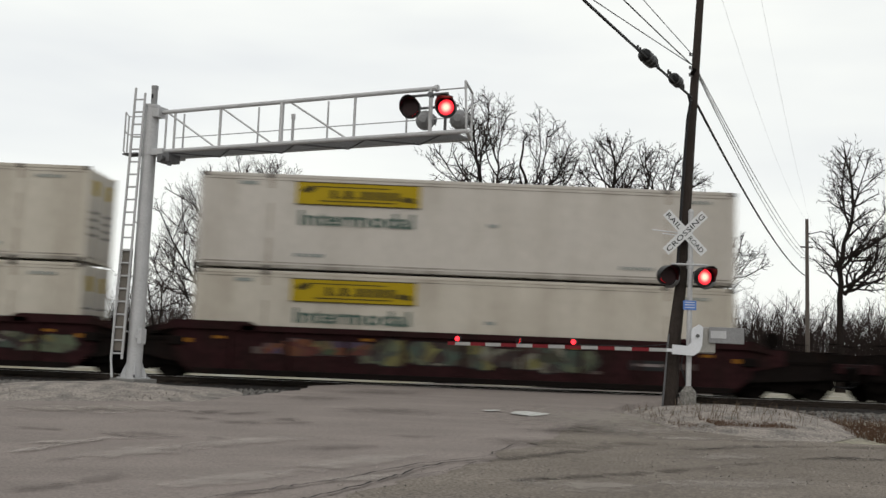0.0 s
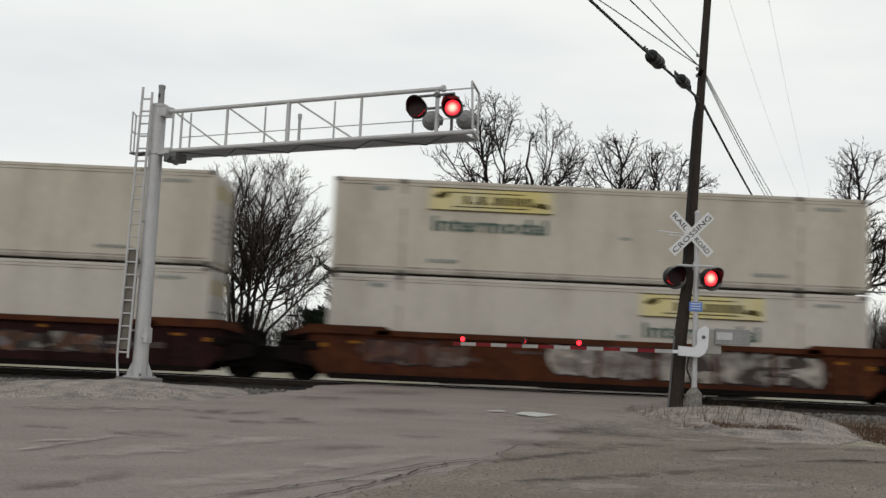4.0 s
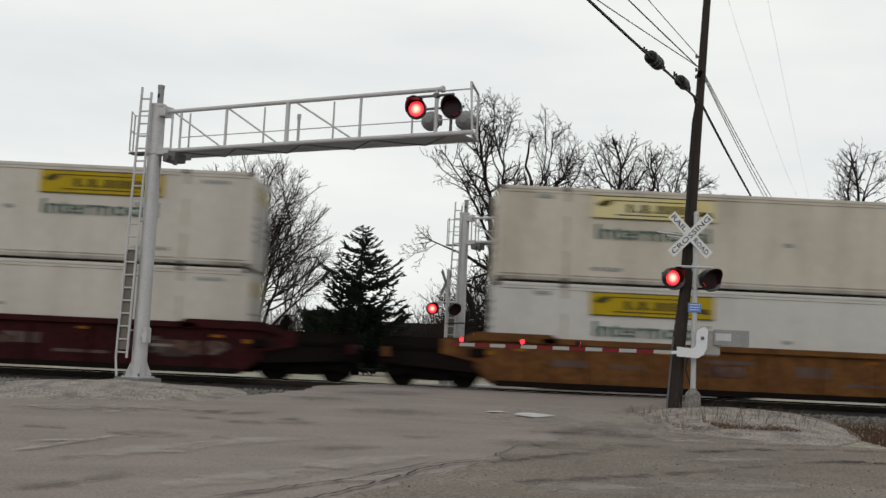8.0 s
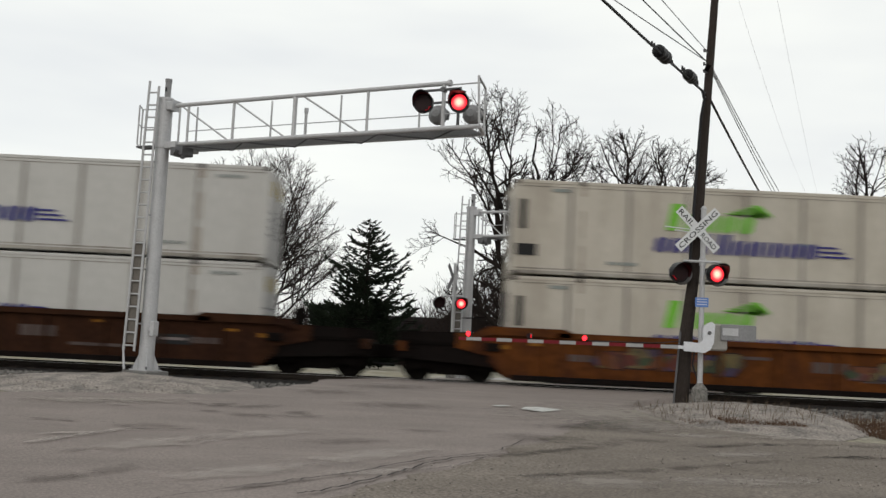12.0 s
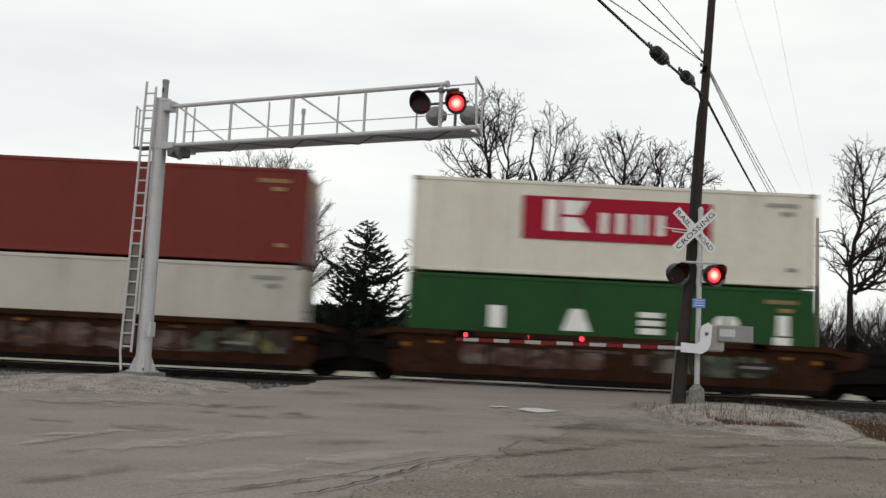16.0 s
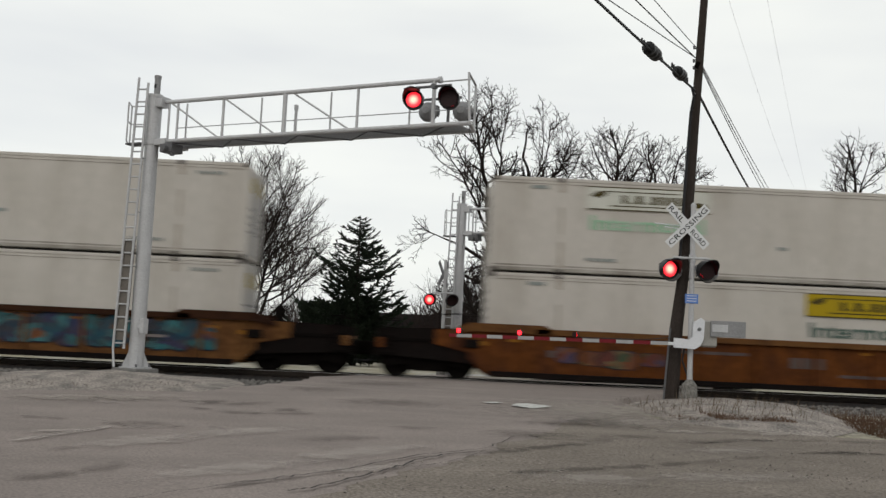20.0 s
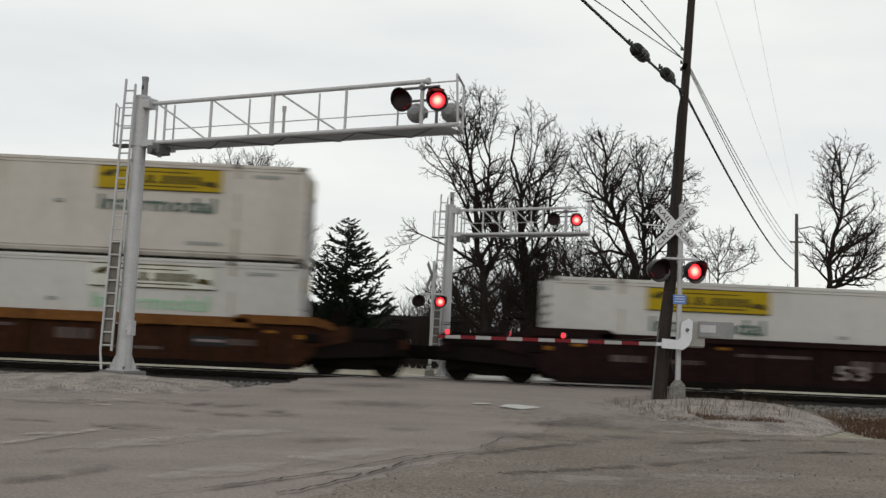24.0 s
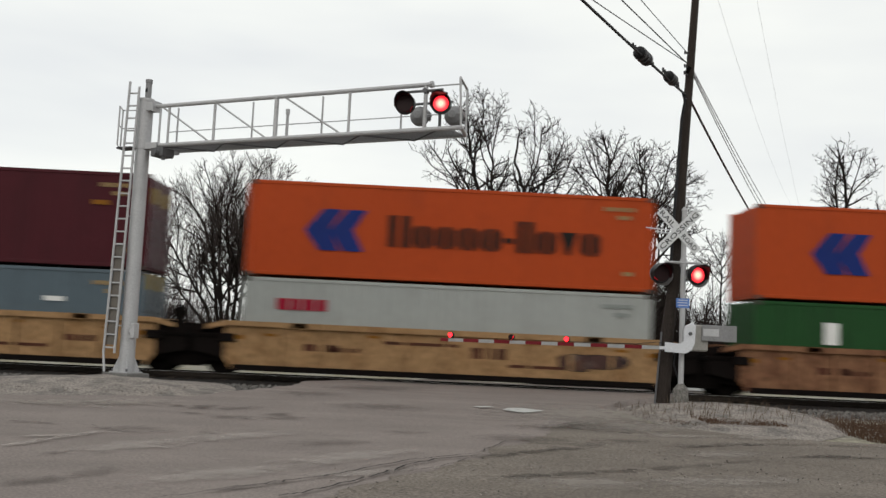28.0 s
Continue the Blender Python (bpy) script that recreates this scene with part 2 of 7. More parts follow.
M_TIE = mat("creosote_tie", (0.045, 0.036, 0.03), 0.95, 0, 0.25, 3, 20, 0.2, 0.5)
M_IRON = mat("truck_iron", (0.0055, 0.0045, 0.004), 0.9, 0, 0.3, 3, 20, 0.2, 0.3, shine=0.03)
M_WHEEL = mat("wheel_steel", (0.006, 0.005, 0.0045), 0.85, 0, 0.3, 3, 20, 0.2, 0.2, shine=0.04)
M_SHED = mat("dark_siding", (0.024, 0.017, 0.014), 0.9, 0, 0.2, 1, 12, 0.15, 0.3, stretch=(1, 1, 8), shine=0.05)
M_ROOF = mat("dark_shingle", (0.016, 0.014, 0.014), 0.95, 0, 0.2, 1, 12, 0.2, 0.4, shine=0.03)
M_HOUSE = mat("grey_siding", (0.3, 0.3, 0.31), 0.9, 0, 0.1, 1, 12, 0.1, 0.2, stretch=(1, 1, 8))
M_GLASS_DARK = mat("dark_window", (0.02, 0.022, 0.026), 0.08, 0, 0.1, 1, 12, 0.05, 0, shine=0.5)
M_CARPAINT = mat("silver_car_paint", (0.5, 0.51, 0.53), 0.25, 0.3, 0.04, 2, 30, 0.02, 0, shine=0.5)
M_TYRE = mat("tyre_rubber", (0.015, 0.015, 0.016), 0.9, 0, 0.2, 4, 30, 0.1, 0.2)


# ---- mesh building ----
class Geo:
    """Collects faces of one part."""

    def __init__(self):
        self.v, self.f, self.many, self.pieces = [], [], False, 0

    def add(self, verts, faces):
        o = len(self.v)
        self.pieces += 1
        self.v += [tuple(p) for p in verts]
        self.f += [tuple(i + o for i in q) for q in faces]
        return self

    def box(self, x0, x1, y0, y1, z0, z1, m=None, bev=0.0):
        if bev:
            pts = []
            for z, k in ((z0, 1), (z0 + bev, 0), (z1 - bev, 0), (z1, 1)):
                d = bev * k
                pts += [(x0 + d, y0 + d, z), (x1 - d, y0 + d, z), (x1 - d, y1 - d, z), (x0 + d, y1 - d, z)]
            fs = [(3, 2, 1, 0), (12, 13, 14, 15)]
            for r in range(3):
                fs += [(r * 4 + i, r * 4 + (i + 1) % 4, r * 4 + 4 + (i + 1) % 4, r * 4 + 4 + i) for i in range(4)]
        else:
            pts = [(x, y, z) for z in (z0, z1) for x, y in ((x0, y0), (x1, y0), (x1, y1), (x0, y1))]
            fs = [(3, 2, 1, 0), (4, 5, 6, 7), (0, 1, 5, 4), (1, 2, 6, 5), (2, 3, 7, 6), (3, 0, 4, 7)]
        if m is not None:
            pts = [m @ Vector(p) for p in pts]
        return self.add(pts, fs)

    def tube(self, p, q, r0, r1=None, n=8, caps=True):
        p, q = Vector(p), Vector(q)
        r1 = r0 if r1 is None else r1
        d = q - p
        if d.length < 1e-6:
            return self
        d.normalize()
        a = d.orthogonal().normalized()
        b = d.cross(a)
        pts = []
        for c, r in ((p, r0), (q, r1)):
            pts += [c + (a * math.cos(6.2832 * i / n) + b * math.sin(6.2832 * i / n)) * r for i in range(n)]
        fs = [(i, (i + 1) % n, n + (i + 1) % n, n + i) for i in range(n)]
        if caps:
            fs += [tuple(range(n - 1, -1, -1)), tuple(range(n, 2 * n))]
        return self.add(pts, fs)

    def pipe(self, pts, r, n=6, r_end=None, caps=True):
        """A bent pipe through points, in one skin."""
        pts = [Vector(p) for p in pts]
        ring, fs, k = [], [], len(pts)
        for i, p in enumerate(pts):
            d = (pts[min(i + 1, k - 1)] - pts[max(i - 1, 0)]).normalized()
            side = d.cross(Vector((0.31, 0.17, 0.93))).normalized()
            up = d.cross(side)
            rr = r + ((r_end if r_end is not None else r) - r) * i / max(1, k - 1)
            ring += [p + (side * math.cos(6.2832 * j / n) + up * math.sin(6.2832 * j / n)) * rr for j in range(n)]
            if i:
                o = (i - 1) * n
                fs += [(o + j, o + (j + 1) % n, o + n + (j + 1) % n, o + n + j) for j in range(n)]
        if caps:
            fs += [tuple(range(n - 1, -1, -1)), tuple(range((k - 1) * n, k * n))]
        return self.add(ring, fs)

    def slab(self, outline, y0, y1):
        """An outline in x and z, given thickness along y."""
        k = len(outline)
        pts = [(x, y0, z) for x, z in outline] + [(x, y1, z) for x, z in outline]
        fs = [tuple(range(k)), tuple(range(2 * k - 1, k - 1, -1))] + [(i, k + i, k + (i + 1) % k, (i + 1) % k) for i in range(k)]
        return self.add(pts, fs)

    def plate(self, outline, z0, z1):
        """An outline in x and y, given thickness along z."""
        k = len(outline)
        pts = [(x, y, z0) for x, y in outline] + [(x, y, z1) for x, y in outline]
        fs = [tuple(range(k - 1, -1, -1)), tuple(range(k, 2 * k))] + [(i, (i + 1) % k, k + (i + 1) % k, k + i) for i in range(k)]
        return self.add(pts, fs)

    def turned(self, m):
        self.v = [tuple(m @ Vector(p)) for p in self.v]
        return self

    def mesh(self, name, material, smooth=False):
        me = bpy.data.meshes.new(name)
        me.from_pydata(self.v, [], self.f)
        me.materials.append(material)
        if smooth:
            me.polygons.foreach_set("use_smooth", [True] * len(me.polygons))
        me.update()
        return me


def part(name, geo, material, parent, label="", at=None, smooth=False):
    """One mesh object under a thing or a part. geo: a Geo, or a mesh that is shared."""
    me = geo.mesh(name, material, smooth) if isinstance(geo, Geo) else geo
    ob = new(name, me)
    ob.parent = parent
    if isinstance(geo, Geo) and (geo.many or (geo.pieces > 1 and name in ("emblem", "emblem_bar", "sign_emblem", "marking"))):
        ob["kind"] = "stuff"
    if at is not None:
        ob.matrix_basis = at
    if label:
        ob["label"] = label
    return ob


def thing(name, label, category, group="", at=None, kind=""):
    ob = tagged(new(name), label, category, group, kind)
    ob.empty_display_size = 0.3
    if at is not None:
        ob.matrix_basis = at
    return ob


def single(name, geo, material, label, category="", group="", kind="", smooth=False):
    return tagged(new(name, geo.mesh(name, material, smooth)), label, category, group, kind)


SHARED = {}


def shared(key, make, material, smooth=False):
    """One mesh for alike parts."""
    k = (key, material.name)
    if k not in SHARED:
        SHARED[k] = make().mesh(key, material, smooth)
    return SHARED[k]


def lettering(text, height, material, width=None, bold=0.0):
    """Raised flat lettering in x and z, its lower left at the origin, facing -y."""
    k = ("text", text, round(height, 3), material.name, width, bold)
    if k in SHARED:
        return SHARED[k]
    cu = bpy.data.curves.new("lettering", "FONT")
    cu.body, cu.size, cu.extrude, cu.offset, cu.resolution_u = text, 1.0, 0.0, bold, 2
    ob = new("lettering", cu)
    dg = bpy.context.evaluated_depsgraph_get()
    me = bpy.data.meshes.new_from_object(ob.evaluated_get(dg))
    bpy.data.objects.remove(ob)
    xs, ys = [v.co.x for v in me.vertices], [v.co.y for v in me.vertices]
    sy = height / 0.72
    sx = (width / (max(xs) - min(xs))) if width else sy
    x0 = min(xs)
    for v in me.vertices:
        v.co = ((v.co.x - x0) * sx, 0.0, v.co.y * sy)
    me.materials.clear()
    me.materials.append(material)
    me.update()
    SHARED[k] = me
    return me


def bars(widths, height, gap, heights=None):
    """Plain upright bars side by side in x and z, for marks that are not lettered."""
    g, x = Geo(), 0.0
    g.many = len(widths) > 1
    for i, w in enumerate(widths):
        h = heights[i] if heights else height
        g.box(x, x + w, -0.004, 0.004, 0, h)
        x += w + gap
    return g


MOVERS = []
SHUTTERS = []


# ---- the ground ----
def ground_z(y):
    """The approach falls away from the track on both sides."""
    if y < 21:
        return -0.02 - 0.03 * (21 - max(y, -6))
    if y < 33:
        return -0.02
    return -0.02 - 0.0155 * (min(y, 72) - 33)


def curve_at(table, y):
    """A straight-line table of y and x."""
    for (ya, xa), (yb, xb) in zip(table, table[1:]):
        if y <= yb:
            return xa + (xb - xa) * max(0.0, (y - ya) / (yb - ya))
    return table[-1][1]


def sheet(left, right, ys, cols, lift, rough=0.0, edge=0.0, skirt=0.0):
    """A strip of ground between two edges that are functions of y."""
    g = Geo()
    for j, y in enumerate(ys):
        xl = left(y) + edge * noise.noise((0.3, y * 0.9, 4.0)) * 2
        xr = right(y) + edge * noise.noise((7.3, y * 0.9, 2.0)) * 2
        for i in range(cols + 1):
            x = xl + (xr - xl) * i / cols
            z = ground_z(y) + lift + rough * noise.noise((x * 0.35, y * 0.5, 1.7))
            if skirt and i in (0, cols):
                z -= skirt
            g.v.append((x, y, z))
    w = cols + 1
    g.f = [(j * w + i, j * w + i + 1, (j + 1) * w + i + 1, (j + 1) * w + i) for j in range(len(ys) - 1) for i in range(cols)]
    return g


def steps(a, b, d):
    k = max(1, round((b - a) / d))
    return [a + (b - a) * i / k for i in range(k + 1)]


ys_far = [-2500, -600, -100, -20, -6, 2, 8, 14, 18, 21, 23, 26, 28, 33, 36, 42, 50, 60, 72, 90, 130, 250, 700, 3000]
g = Geo()
xs_far = [-3000, -700, -200, -80, -40, -20, -10, 0, 10, 20, 40, 80, 200, 700, 3000]
for y in ys_far:
    drop = 0.33 if 23 <= y <= 42 else 0.06
    g.v += [(x, y, ground_z(y) - drop) for x in xs_far]
w = len(xs_far)
g.f = [(j * w + i, j * w + i + 1, (j + 1) * w + i + 1, (j + 1) * w + i) for j in range(len(ys_far) - 1) for i in range(w - 1)]
single("ground", g, M_GROUND, "flat ground of dead winter grass and pale dirt", "ground", kind="structure", smooth=True)

LEFT_EDGE = [(-6, -30), (13.5, -30), (16.2, -14), (17.4, -9.2), (18.2, -6.8), (19.2, -4.5), (21.1, -3.7), (23.9, -3.3), (28.7, -3.05), (36, 0.1)]
RIGHT_EDGE = [(-6, 30), (15.4, 30), (15.9, 9.0), (16.3, 5.6), (17.2, 4.5), (18.4, 4.0), (20.5, 3.75), (23.0, 4.5), (36, 10.3)]
road = single("road", sheet(lambda y: curve_at(LEFT_EDGE, y), lambda y: curve_at(RIGHT_EDGE, y), steps(-6, 36, 0.3), 60, 0.0, 0.018, 0.12, 0.3), M_ASPHALT,
              "worn pale grey asphalt road rising to the crossing", "road", kind="structure", smooth=True)
APRON_EDGE = [(2, -3.4), (8, -1.3), (9.4, -0.85), (11, -0.15), (12.5, 0.72), (13.5, 1.1), (15.5, 2.0), (17.6, 2.85), (19.0, 3.3), (20.3, 3.7)]
single("gravel_apron", sheet(lambda y: curve_at(APRON_EDGE, y) + 0.35 * noise.noise((y * 1.3, 0.2, 9.0)) + 0.2 * noise.noise((y * 4.7, 3.2, 9.0)), lambda y: curve_at(RIGHT_EDGE, y) - 0.05, steps(2, 20.2, 0.2), 40, 0.012, 0.018, 0.1), M_APRON,
       "brownish broken asphalt apron strewn with gravel", "pavement", kind="structure", smooth=True)
single("far_road", sheet(lambda y: 0.0 + 0.436 * (y - 35.9), lambda y: 10.2 + 0.436 * (y - 35.9), [35.9, 42, 50, 60, 72, 90, 130, 200], 4, 0.03), M_FARROAD,
       "pale asphalt road leading away behind the track", "road", kind="structure", smooth=True)


def mound(name, cx, cy, rx, ry, h, turn, label, fade=0.0, power=3.0):
    """A low heap of gravel with an uneven rim."""
    g, rings, spokes = Geo(), 12, 64
    ct, st = math.cos(turn), math.sin(turn)
    for r in range(rings + 1):
        k = r / rings
        for s in range(spokes):
            a = 6.2832 * s / spokes
            wob = 1 + 0.16 * noise.noise((math.cos(a) * 1.6, math.sin(a) * 1.6, cx))
            u, v = rx * k * wob * math.cos(a), ry * k * wob * math.sin(a)
            x, y = cx + u * ct - v * st, cy + u * st + v * ct
            fall = max(0.0, 1 - k ** power)
            z = ground_z(y) - 0.05 + (h + 0.05 - fade * max(0.0, y - 21)) * fall + 0.05 * fall * noise.noise((x * 1.7, y * 1.7, 3.1))
            g.v.append((x, y, z))
    for r in range(rings):
        for s in range(spokes):
            t = (s + 1) % spokes
            g.f.append((r * spokes + s, (r + 1) * spokes + s, (r + 1) * spokes + t, r * spokes + t))
    return single(name, g, M_GRAVEL, label, "gravel mound", kind="structure", smooth=True)


mound("gravel_mound_1", -6.75, 22.4, 2.7, 4.2, 0.2, 0.12, "low mound of pale crushed gravel round a mast foot", 0.05, 1.8)
mound("gravel_mound_2", 6.3, 20.5, 2.15, 3.8, 0.17, -0.12, "low mound of pale gravel with dry weeds at a signal foot")

# track bed, ties and rails
TRACK_Y = 31.7
bed = Geo()
prof = [(25.6, -0.42), (27.4, -0.34), (29.6, -0.19), (33.8, -0.19), (35.6, -0.42), (36.5, -0.6)]
bx = [-2200, -300, -80] + steps(-40, 40, 1.0) + [80, 300, 1500]
for x in bx:
    bed.v += [(x, y + 0.12 * noise.noise((x * 0.8, y, 1)), z + 0.04 * noise.noise((x * 0.9, y * 1.3, 5))) for y, z in prof]
k = len(prof)
bed.f = [(i * k + j, (i + 1) * k + j, (i + 1) * k + j + 1, i * k + j + 1) for i in range(len(bx) - 1) for j in range(k - 1)]
single("track_bed", bed, M_BALLAST_SHADED, "dark crushed stone ballast bed, rail shadow in its colour", "track bed", kind="structure", smooth=True)


def rail(y):
    """A flat-bottomed rail from end to end."""
    sec = [(-0.07, -0.17), (0.07, -0.17), (0.07, -0.155), (0.012, -0.13), (0.012, -0.05), (0.036, -0.035), (0.036, -0.006), (-0.036, -0.006), (-0.036, -0.035), (-0.012, -0.05), (-0.012, -0.13), (-0.07, -0.155)]
    n = len(sec)
    g = Geo()
    g.v = [(x, y + a, b) for x in (-2200, 1500) for a, b in sec]
    g.f = [(i, (i + 1) % n, n + (i + 1) % n, n + i) for i in range(n)] + [tuple(range(n)), tuple(range(2 * n - 1, n - 1, -1))]
    t = thing("rail", "rusty steel rail with a polished running surface", "rail", "rails of the track", kind="structure")
    part("web", g, M_RAIL, t)
    part("running_surface", Geo().box(-2200, 1500, y - 0.033, y + 0.033, -0.006, 0.0), M_RAILTOP, t, "shiny worn rail head")


rail(TRACK_Y - 0.755)
rail(TRACK_Y + 0.755)
tie_me = Geo().box(-0.115, 0.115, -1.3, 1.3, -0.36, -0.172, bev=0.012).mesh("tie", M_TIE)
for i in range(-36, 37):
    x = i * 0.52 * 1.0
    t = new("tie", tie_me)
    t.matrix_basis = pose(x + 0.02 * noise.noise((i * 1.3, 0, 0)), TRACK_Y, 0, 0, 0, 1.2 * noise.noise((i * 2.1, 4, 0)))
    tagged(t, "dark creosoted wooden railway tie in ballast", "railway tie", "ties under the track", "structure")


def pebbles(name, spots, seed, material, label, lo, hi):
    rng = random.Random(seed)
    g = Geo()
    for x0, x1, y0, y1, zf, num in spots:
        for _ in range(num):
            x, y, r = rng.uniform(x0, x1), rng.uniform(y0, y1), rng.uniform(lo, hi)
            z = zf(x, y) + r * 0.3
            e = [(rng.uniform(0.7, 1.2) * r) for _ in range(6)]
            a = rng.uniform(0, 3.14)
            c, s = math.cos(a), math.sin(a)
            pts = [(e[0] * c, e[0] * s, 0.1 * r), (-e[1] * s, e[1] * c, 0), (-e[2] * c, -e[2] * s, 0), (e[3] * s, -e[3] * c, 0.1 * r), (0.1 * r, 0, e[4] * 0.8), (0, 0.1 * r, -e[5] * 0.6)]
            g.add([(x + p[0], y + p[1], z + p[2]) for p in pts], [(0, 1, 4), (1, 2, 4), (2, 3, 4), (3, 0, 4), (1, 0, 5), (2, 1, 5), (3, 2, 5), (0, 3, 5)])
    return single(name, g, material, label, "gravel", kind="stuff")


def bed_z(x, y):
    return curve_at(prof, y)


pebbles("ballast_stones", [(-14, -2.9, 25.4, 28.8, bed_z, 4200), (7.6, 15, 25.4, 28.8, bed_z, 2200), (-14, -8, 22.5, 25.6, lambda x, y: -0.4, 1200), (7.4, 15, 21.5, 25.6, lambda x, y: -0.37, 2200)], 3, M_STONE,
        "loose grey ballast stones beside the track", 0.03, 0.075)
pebbles("loose_gravel", [(2.5, 9, 10, 16, lambda x, y: ground_z(y) + 0.012, 500), (-1, 6, 8.5, 12, lambda x, y: ground_z(y) + 0.012, 260), (4.0, 8.2, 16.6, 23, lambda x, y: ground_z(y) + 0.05, 900), (-9, -4.5, 18, 25, lambda x, y: ground_z(y) + 0.06 - 0.035 * max(0, y - 21), 1400)], 5, M_GRAVEL,
        "loose pale gravel scattered over the shoulder", 0.006, 0.02)


def crack(pts, wdt, seed):
    """A ragged open joint in the asphalt."""
    rng = random.Random(seed)
    line = []
    for (xa, ya), (xb, yb) in zip(pts, pts[1:]):
        for k in range(5):
            f = k / 5
            line.append((xa + (xb - xa) * f + rng.uniform(-0.02, 0.02), ya + (yb - ya) * f + rng.uniform(-0.06, 0.06)))
    line.append(pts[-1])
    g = Geo()
    for i, (x, y) in enumerate(line):
        h = wdt * 2.0 * rng.uniform(0.45, 1.0) * min(1, i / 3 + 0.25, (len(line) - 1 - i) / 3 + 0.25)
        z = ground_z(y) + 0.018 * noise.noise((x * 0.35, y * 0.5, 1.7)) + 0.026
        (xa, ya), (xb, yb) = line[max(0, i - 1)], line[min(len(line) - 1, i + 1)]
        n_ = Vector((ya - yb, xb - xa)).normalized() * h * 0.32
        g.v += [(x - n_.x, y - n_.y, z), (x + n_.x, y + n_.y, z)]
    g.f = [(2 * i, 2 * i + 2, 2 * i + 3, 2 * i + 1) for i in range(len(line) - 1)]
    part("crack", g, M_CRACK, road, "ragged dark crack")


crack([(-1.9, 9.35), (-1.45, 9.89), (-1.22, 10.18), (-0.9, 10.57), (-0.54, 11.17), (-0.03, 11.99), (0.25, 12.26), (0.8, 12.82)], 0.026, 1)
crack([(-1.2, 9.3), (-1.0, 9.53), (-0.8, 9.91), (-0.54, 10.45), (-0.3, 10.94), (-0.07, 11.53), (0.32, 12.21), (0.76, 12.61)], 0.032, 2)
crack([(0.8, 12.82), (1.03, 13.52), (1.3, 14.3)], 0.016, 3)
crack([(-2.51, 13.45), (-3.12, 13.59), (-3.71, 13.45), (-4.3, 13.99), (-4.64, 14.05), (-5.2, 14.24), (-5.57, 14.07), (-6.4, 14.2)], 0.009, 4)
crack([(-4.54, 11.55), (-4.3, 12.6), (-3.9, 13.2)], 0.008, 5)
crack([(-2.4, 17.6), (-3.3, 17.4), (-4.2, 17.2), (-5.2, 16.9)], 0.009, 6)
crack([(3.95, 14.01), (5.03, 13.75), (5.67, 13.94), (6.35, 13.96), (7.4, 13.9)], 0.01, 7)
crack([(-2.6, 8.4), (-2.2, 8.9), (-1.7, 9.5), (-1.2, 10.0)], 0.012, 8)
crack([(-0.3, 10.94), (0.1, 11.3), (0.5, 11.9), (0.76, 12.61)], 0.012, 9)


def stain(xa, ya, xb, yb, half, material, label):
    """A thin worn-in patch along a line on the road."""
    d = Vector((xb - xa, yb - ya, 0))
    along, turn_ = d.length / 2 + half, math.atan2(d.y, d.x)
    m = Matrix.Translation(((xa + xb) / 2, (ya + yb) / 2, 0)) @ Matrix.Rotation(turn_, 4, "Z") @ Matrix.Diagonal((along * 1.1, half * 1.5, 1, 1))
    g, k = Geo(), 8
    for j in range(k + 1):
        for i in range(k + 1):
            u, v = 2 * i / k - 1, 2 * j / k - 1
            w = m @ Vector((u, v, 0))
            g.v.append((u, v, ground_z(w.y) + 0.018 * noise.noise((w.x * 0.35, w.y * 0.5, 1.7)) + 0.019))
    g.f = [(j * (k + 1) + i, j * (k + 1) + i + 1, (j + 1) * (k + 1) + i + 1, (j + 1) * (k + 1) + i) for j in range(k) for i in range(k)]
    part("stain", g, material, road, label, m)


for row in ((0.77, 12.47, 1.3, 12.9, 0.16), (1.3, 12.9, 1.85, 13.49, 0.16), (1.85, 13.49, 2.17, 13.83, 0.16), (2.04, 16.34, 2.82, 17.19, 0.5), (0.96, 10.99, 1.5, 11.33, 0.13), (1.5, 11.33, 2.06, 11.63, 0.13), (2.06, 11.63, 2.73, 12, 0.13), (2.73, 12, 3.23, 12.37, 0.13), (3.76, 14.44, 4.69, 15.05, 0.09), (4.69, 15.05, 5.42, 15.3, 0.09), (5.1, 13.83, 5.75, 14.18, 0.11), (5.75, 14.18, 6.04, 14.22, 0.11), (6.04, 14.22, 6.55, 14.09, 0.11), (5.63, 14.09, 6, 14.2, 0.2), (-4.06, 17.26, -3.81, 17.22, 0.14), (-3.56, 16.13, -3.37, 16.07, 0.14), (-3.62, 17, -3.42, 17.65, 0.2), (-3.23, 16.98, -2.72, 17.56, 0.16)):
    stain(*row, M_STAIN, "dark oily stain")
for row in ((-2.97, 15.76, -2.67, 15.8, 0.2), (-2.3, 16.57, -2.11, 16.66, 0.22), (-4.24, 13.79, -3.86, 13.53, 0.09), (-3.86, 13.53, -3.56, 13.39, 0.09), (-3.56, 13.39, -3.17, 13.67, 0.06), (-5.6, 14.14, -5.08, 14.1, 0.06), (-5.08, 14.1, -4.77, 14, 0.06)):
    stain(*row, M_STAIN, "dark oily stain")
